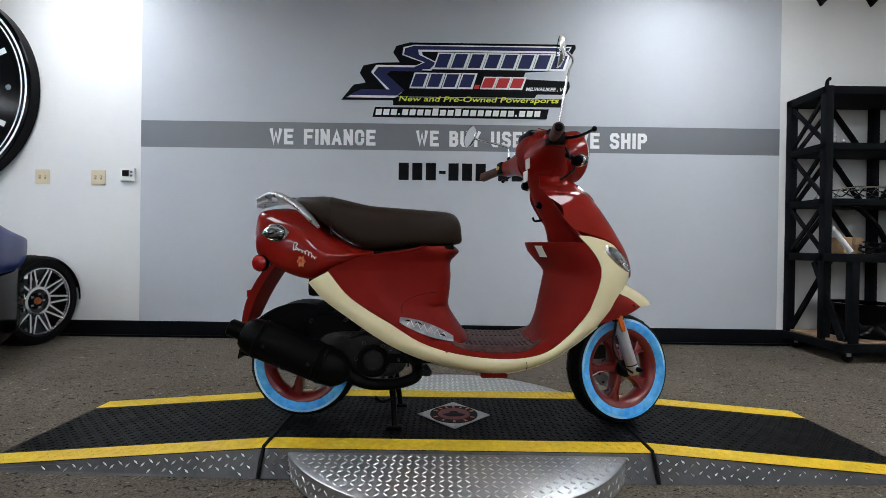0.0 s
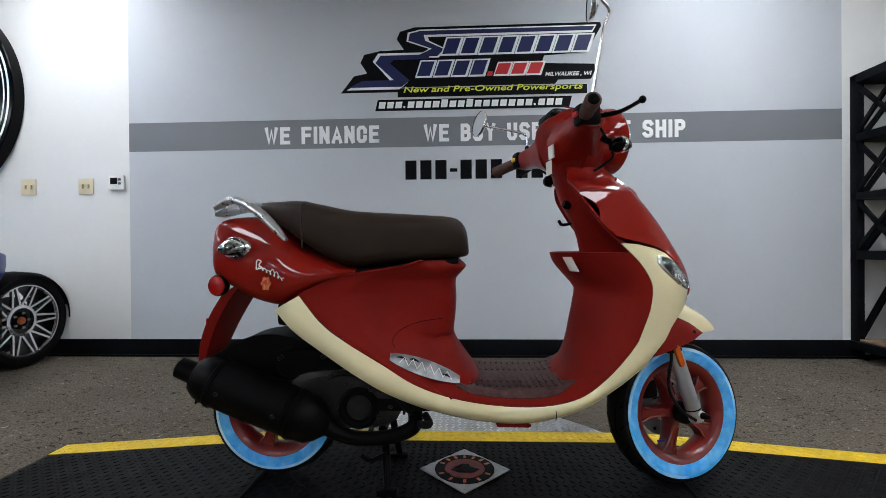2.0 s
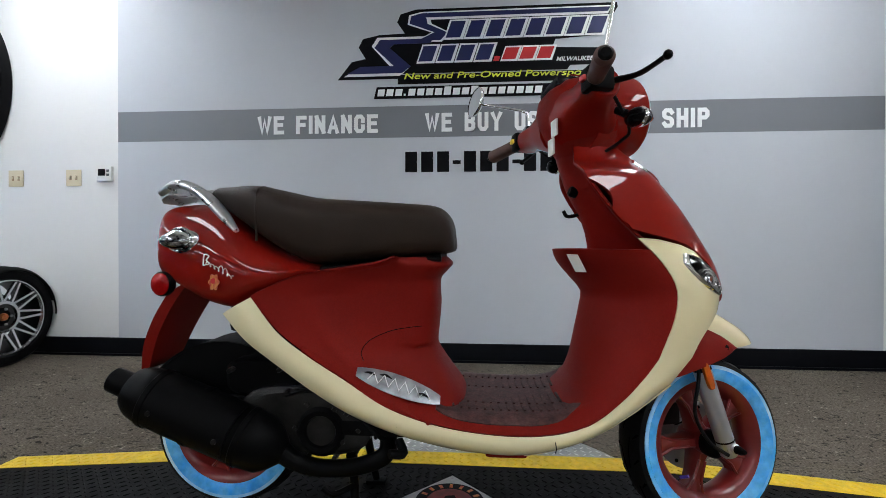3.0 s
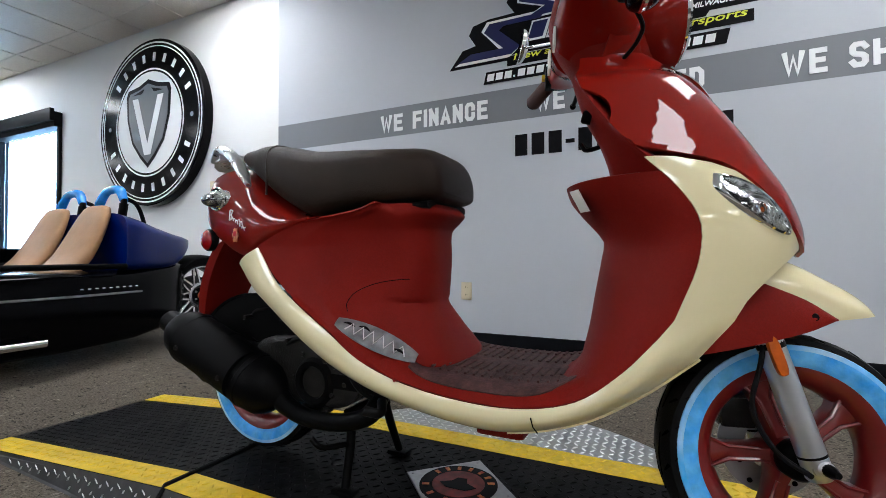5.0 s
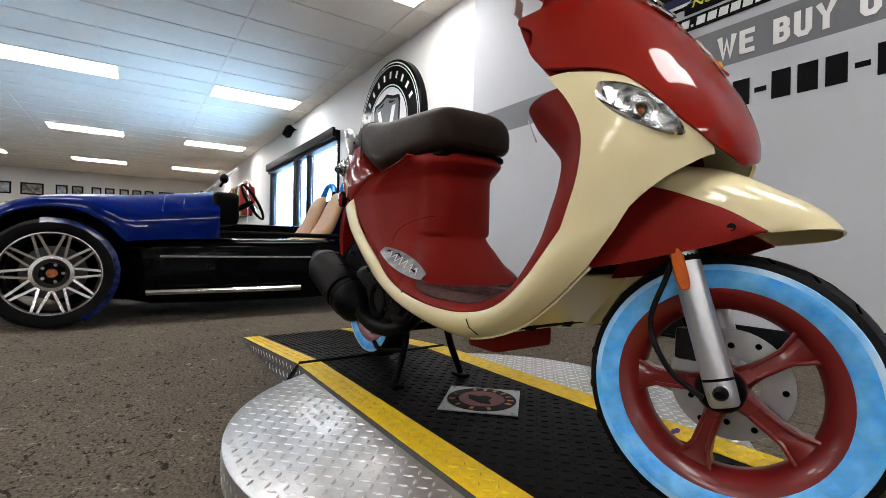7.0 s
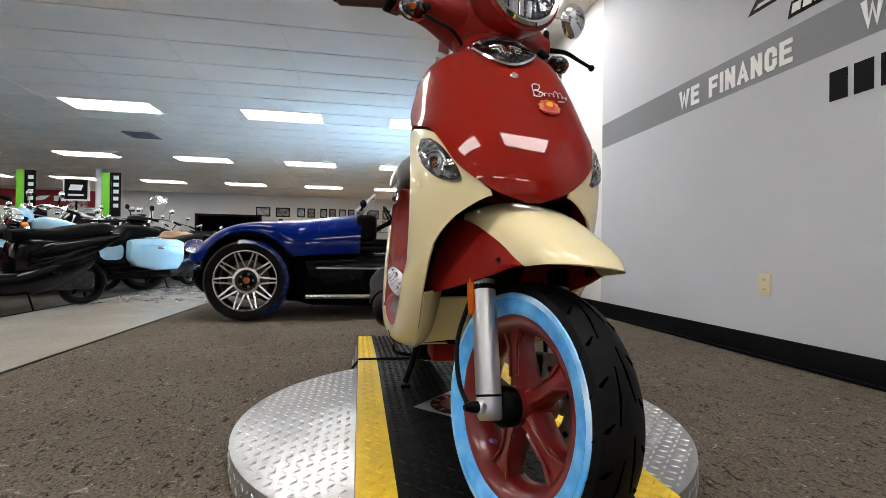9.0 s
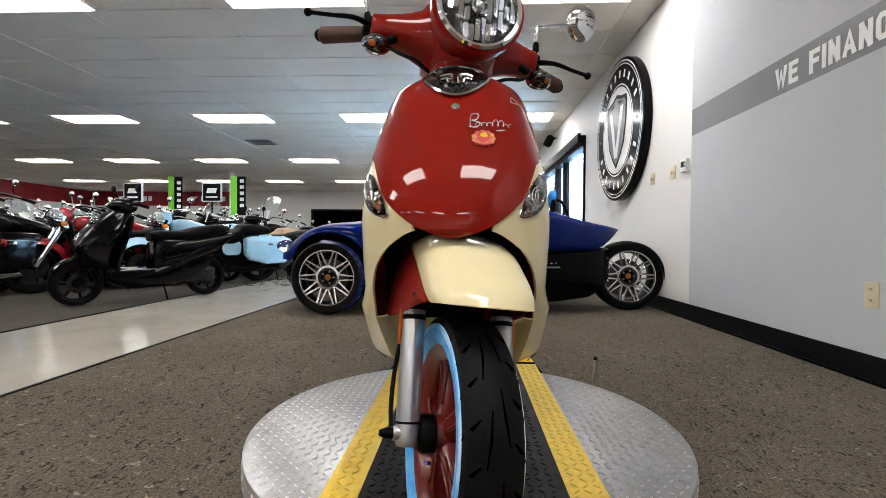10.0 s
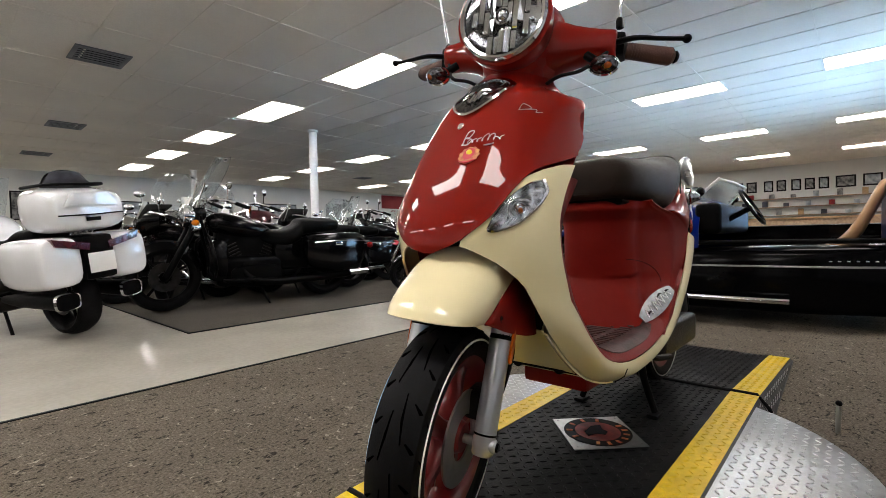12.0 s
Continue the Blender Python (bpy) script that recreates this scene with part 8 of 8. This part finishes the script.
def fleet():
    a = cruiser("motorcycle", "black heavy cruiser with clear windscreen and hard panniers", "bike_black", tag=True)
    a.matrix_basis = pose(-1.20, -4.52, 0, -4, 0, -6) @ Matrix.Scale(1.08, 4)
    tw = tourer()
    tw.matrix_basis = pose(.76, -4.62, 0, -7, 0, -70) @ Matrix.Scale(.90, 4)
    bag = thing("luggage_bag", (0, 0, 0), "soft black bag lying on the white top case", "bag")
    secs = [[Vector((-1.02 + x, y, z)) for x, y in oval(.125 * k, .17 * k, 22, p=.85)] for z, k in ((1.258, .96), (1.275, 1.05), (1.292, .98), (1.34, .74), (1.375, .64), (1.388, .40))]
    part("crown", loft(secs), "cloth_dark", bag, sharp=60)
    part("strap", tube([(-1.02, -.178, 1.275), (-1.02, -.12, 1.36), (-1.02, 0, 1.393), (-1.02, .12, 1.36), (-1.02, .178, 1.275)], .008, 8, 20), "black_plastic", bag)
    bag.matrix_basis = tw.matrix_basis.copy()
    m = moped("moped", "black modern step-through scooter parked at an angle", "bike_black", "black_plastic")
    m.matrix_basis = pose(-3.38, -3.38, 0, -3, 0, -33) @ Matrix.Scale(.94, 4)
    bl = cruiser("motorcycle", "pale blue touring cruiser with matching hard panniers", "pale_blue", screen=False, seatmat="black_plastic")
    bl.matrix_basis = pose(-5.10, -3.75, 0, -4, 0, -38)
    b = cruiser("motorcycle", "black cruiser with chrome engine and high handlebars", "bike_black", screen=False, bags=False, apes=.10, metal="chrome")
    b.matrix_basis = pose(-4.05, -5.30, 0, -4, 0, -25)
    rd = cruiser("motorcycle", "dark red cruiser with chrome engine", "bike_red", screen=False, bags=False, metal="chrome")
    rd.matrix_basis = pose(-5.6, -5.0, 0, -4, 0, -32)
    mr = cruiser("motorcycle", "maroon bagger cruiser without windscreen", "maroon", screen=False, wing=True)
    mr.matrix_basis = pose(-3.3, -6.5, 0, -4, 0, -15)
    tn = cruiser("motorcycle", "pale cream cruiser with a tan leather seat", "pale_blue", screen=False, bags=False, seatmat="tan")
    tn.matrix_basis = pose(-7.0, -3.9, 0, -4, 0, -35)
    bg = cruiser("motorcycle", "black bagger with batwing fairing and chrome engine", "bike_black", wing=True, metal="chrome", tag=True, screen=False)
    bg.matrix_basis = pose(-2.75, -5.55, 0, -4, 0, -14)
    rnd = random.Random(9)
    spots = [(a, -1.0, -6.3, 62), (a, -1.75, -7.2, 70), (b, -.55, -7.9, 74), (a, -5.1, -7.3, -18), (b, -6.9, -6.4, -24), (rd, -8.2, -5.4, -30), (a, -8.6, -4.0, -34),
             (b, -2.6, -8.8, 75), (mr, -3.9, -9.4, 70), (a, -5.6, -9.6, 72), (b, -7.2, -8.9, 60), (rd, -8.9, -7.8, 50), (a, -10.2, -6.3, -20), (b, -10.6, -4.4, -30),
             (mr, -2.0, -11.5, 80), (a, -3.6, -12.2, 82), (b, -5.4, -12.6, 80), (rd, -7.2, -12.2, 76), (a, -9.2, -11.2, 66), (b, -11.0, -9.4, 40), (a, -12.4, -7.2, -10), (m, -6.1, -3.3, -41), (b, 1.9, -7.4, 100), (a, 2.3, -10.5, 104), (tn, -12.6, -4.2, -30), (b, -14.4, -5.4, -30)]
    spots += [(bg, -.15, -6.9, 66), (bg, -4.6, -6.35, -20), (bg, -6.3, -7.9, -15), (bg, -2.3, -9.9, 78), (bg, -8.0, -9.9, 60), (bg, -9.6, -8.9, 40), (bg, -.9, -9.4, 80), (bg, -11.6, -5.9, -24), (bg, -.7, -12.4, 84), (a, -10.6, -12.6, 70), (b, -12.6, -10.6, 50), (bg, -14.2, -9.6, 30), (b, -3.1, -14.4, 84), (bg, -6.2, -14.8, 80), (a, -9.0, -15.0, 76)]
    spots += [(b, -6.1, -5.9, -20), (bg, -6.9, -5.1, -28), (b, -7.8, -6.8, -15), (a, -5.0, -8.4, 60), (b, -6.8, -7.3, -18), (bg, -7.5, -4.7, -30), (bg, -9.3, -4.9, -30), (b, -9.1, -6.6, -20), (bg, -3.4, -7.6, 66), (b, -1.5, -8.3, 72), (mr, -2.2, -6.6, 60)]
    spots += [(bg, -.95, -5.5, -14), (b, -1.95, -5.05, -14), (rd, -4.45, -4.60, -32)]
    for src, x, y, deg in spots:
        copy_thing(src, pose(x, y, 0, -4, 0, deg + rnd.uniform(-5, 5)))
fleet()

# ---- columns, banners and the far end of the showroom ----
def far_things():
    for x, y in ((-4.32, -8.12), (-14.6, -8.3), (-4.5, -15.5)):
        c = thing("column", (x, y, 0), "round white painted steel column", "column", "round columns", "structure")
        part("shaft", lathe((x, y, 0), (0, 0, 1), [(.085, 0), (.085, CEIL - .01), (.0, CEIL - .01)], 24), "white_paint", c)
        part("collar", lathe((x, y, CEIL - .06), (0, 0, 1), [(.086, 0), (.105, .01), (.105, .055), (.0, .056)], 24), "white_paint", c)
    # ceiling air vents
    for x, y in ((-.23, -6.44), (-.55, -10.9), (-9.7, -5.0), (-.55, -14.9), (-10.1, -13.8)):
        v = thing("ceiling_vent", (x, y, CEIL), "square grey louvred ceiling air vent", "air vent", "ceiling vents")
        bm = bmesh.new()
        for x0, x1, y0, y1 in ((-.29, .29, -.29, -.24), (-.29, .29, .24, .29), (-.29, -.24, -.24, .24), (.24, .29, -.24, .24)):
            box(x + x0, x + x1, y + y0, y + y1, CEIL - .016, CEIL - .002, .004, bm)
        part("frame", bm, "shield_grey", v)
        # Near-black sheet paints the shade behind the slats.
        part("backing", box(x - .24, x + .24, y - .24, y + .24, CEIL - .0045, CEIL - .0025), "sipe", v)
        for k in range(6):
            yy = y - .20 + .08 * k
            part("slat", bar((x - .24, yy, CEIL - .010), (x + .24, yy, CEIL - .010), .045, .004), "shield_grey", v)
    # sale banners standing among the motorcycles
    for x, y, h in ((-10.0, -7.4, 2.25), (-9.6, -5.55, 2.2)):
        f = thing("feather_banner", (x, y, 0), "tall narrow black and lime green banner on a stand", "banner", "lime banners")
        part("pole", tube([(x, y, .02), (x, y, h)], .015, 8), "black_metal", f)
        part("foot", lathe((x, y, 0), (0, 0, 1), [(0, .03), (.16, .02), (.17, .001)], 24), "black_metal", f)
        part("black_panel", box(x - .01, x + .01, y + .02, y + .20, 1.25, h, .003), "text_black", f)
        part("green_panel", box(x - .01, x + .01, y - .17, y - .02, 1.25, h, .003), "green", f)
        for k in range(5):
            part("mark_bar", box(x + .0105, x + .0125, y + .06, y + .16, 1.45 + .15 * k, 1.53 + .15 * k), "text_white", f)
    for x, y in ((-9.8, -8.35), (-9.7, -6.25)):
        s = thing("sign_board", (x, y, 0), "square black sign with a white block emblem on a pole", "sign", "square signs")
        part("pole", tube([(x, y, .02), (x, y, 1.6)], .02, 8), "black_metal", s)
        part("foot", lathe((x, y, 0), (0, 0, 1), [(0, .03), (.2, .02), (.21, .001)], 24), "black_metal", s)
        part("frame", box(x - .02, x + .02, y - .25, y + .25, 1.58, 2.06, .006), "text_white", s)
        part("face", box(x + .021, x + .025, y - .22, y + .22, 1.61, 2.03), "text_black", s)
        part("emblem", slab([(-.14, -.06), (.10, -.06), (.14, .06), (-.10, .06)], (x + .026, y, 1.86), (0, 1, 0), (0, 0, 1), (1, 0, 0), .003), "text_white", s)
        part("caption_bar", box(x + .026, x + .028, y - .15, y + .15, 1.68, 1.72), "text_white", s)
    # red fascia round the far corner
    fs = thing("wall_fascia", (XW, -14, 2.3), "long glossy red sign fascia high on the far walls", "sign")
    part("panel", box(XW, XW + .08, YS + .08, -11.2, 2.28, 2.98, .01), "banner_red", fs)
    part("panel", box(XW + .08, -15.0, YS, YS + .08, 2.28, 2.98, .01), "banner_red", fs)
    for y0 in (-17.3, -13.6):
        part("wing_mark", slab([(0, 0), (.35, .05), (.55, .22), (.2, .2), (.02, .12)], (XW + .081, y0, 2.52), (0, 1, 0), (0, 0, 1), (1, 0, 0), .004), "text_white", fs)
        for k in range(5):
            part("mark_bar", box(XW + .081, XW + .085, y0 + .7 + .26 * k, y0 + .88 + .26 * k, 2.52, 2.74), "text_white", fs)
    # pictures and dark opening on the far wall
    for k, (y, w) in enumerate(((-4.6, .62), (-3.75, .62), (-2.95, .34), (-2.5, .34), (-1.95, .3), (-1.55, .3), (-1.1, .3), (-.7, .3), (-.3, .3), (.3, .55), (1.0, .5))):
        p = thing("wall_picture", (XW, y, 2.25), "framed picture hanging on the far white wall", "picture", "far pictures")
        part("frame", box(XW, XW + .03, y - w / 2, y + w / 2, 2.10, 2.52, .006), "frame_dark", p)
        part("print", box(XW + .0305, XW + .034, y - w / 2 + .05, y + w / 2 - .05, 2.15, 2.47), "photo_light" if k % 2 == 0 else "photo_dark", p)
    d = thing("door_1", (XW, -6.05, 0), "wide opening with black trim in the far wall, its darkness a black panel", "doorway", kind="structure")
    part("trim", box(XW, XW + .05, -7.45, -4.65, 0, 2.16, .01), "frame_dark", d)
    # Flat near-black panel stands in for the unlit depth of the doorway.
    part("opening", box(XW + .051, XW + .056, -7.33, -4.77, 0.02, 2.06), "sipe", d)
    c = thing("sales_counter", (XW + 1.6, -1.6, 0), "long brown wooden sales counter at the far end", "counter")
    part("cabinet", box(XW + 1.3, XW + 1.9, -4.2, 1.4, .0, 1.0, .01), "wood", c)
    part("worktop", box(XW + 1.25, XW + 1.95, -4.25, 1.45, 1.0, 1.05, .008), "cardboard", c)
    sh = thing("slat_display", (XW, -1.6, 1.2), "shelf display of dark boxes along the far wall", "shelf display")
    for k in range(3):
        part("shelf_board", box(XW, XW + .3, -4.4, 1.6, 1.15 + .32 * k, 1.18 + .32 * k, .004), "wood", sh)
    rnd = random.Random(3)
    for k in range(26):
        y = -4.25 + .22 * k
        z = 1.181 + .32 * (k % 3)
        b = thing("merchandise_box", (XW + .15, y, z), "small boxed product on the far display shelf", "box", "boxed products")
        part("carton", box(XW + .05, XW + .25, y - .08, y + .08, z, z + rnd.uniform(.12, .24), .004), rnd.choice(("photo_dark", "cloth_red", "cardboard", "photo_light", "cloth_dark")), b)
    # clothing rail beyond the shop window
    r = thing("clothing_rail", (-13.6, 1.78, 0), "chrome clothing rail with hanging jackets near the window", "clothes rail")
    for x in (-15.0, -12.35):
        part("post", tube([(x, 1.78, .01), (x, 1.78, 2.25)], .018, 8), "chrome", r)
        part("foot", bar((x, 1.62, .02), (x, 1.94, .02), .04, .03, .005), "chrome", r)
    part("rail", tube([(-15.0, 1.78, 2.25), (-12.35, 1.78, 2.25)], .018, 8), "chrome", r)
    for k in range(14):
        x = -14.85 + .185 * k
        m = ("cloth_lime", "cloth_red", "cloth_orange", "cloth_dark", "cloth_dark", "photo_light")[k % 6]
        j = thing("jacket", (x, 1.78, 1.35), "bright riding jacket hanging on the rail", "jacket", "hanging jackets")
        secs = [[Vector((x + xx, 1.78 + yy, z)) for yy, xx in oval(hw, .05, 14, p=.7)] for z, hw in ((1.30, .14), (1.6, .15), (1.95, .15), (2.10, .12), (2.19, .05))]
        part("torso", loft(secs), m, j, sharp=60)
        for s in (-1, 1):
            part("sleeve", tube([(x, 1.78 + s * .12, 2.08), (x, 1.78 + s * .15, 1.8), (x, 1.78 + s * .155, 1.45)], [.06, .055, .045], 8, 8), m, j)
        part("hanger", tube([(x, 1.78, 2.19), (x, 1.78, 2.27)], .006, 6), "steel", j)
    vm = thing("vending_cabinet", (-16.6, 1.4, 0), "red upright display cabinet by the far window wall", "cabinet")
    part("body", box(-17.1, -16.2, 1.45, 1.95, 0, 1.95, .02), "cloth_red", vm)
    part("door", box(-16.199, -16.17, 1.49, 1.91, .15, 1.85, .01), "photo_light", vm)
    # posters on the rear wall
    for k, (x, w, h) in enumerate(((-.9, 1.2, .9), (-3.2, 1.6, .7), (-6.4, 1.2, .9), (-9.0, 1.8, .8), (-12.2, 1.4, .9), (2.0, 1.2, .8))):
        p = thing("wall_poster", (x, YS, 1.7), "large printed poster on the rear wall", "poster", "rear posters")
        part("frame", box(x - w / 2, x + w / 2, YS, YS + .03, 1.5, 1.5 + h, .006), "frame_dark", p)
        part("print", box(x - w / 2 + .04, x + w / 2 - .04, YS + .031, YS + .035, 1.54, 1.46 + h), "photo_light" if k % 2 else "photo_dark", p)
far_things()
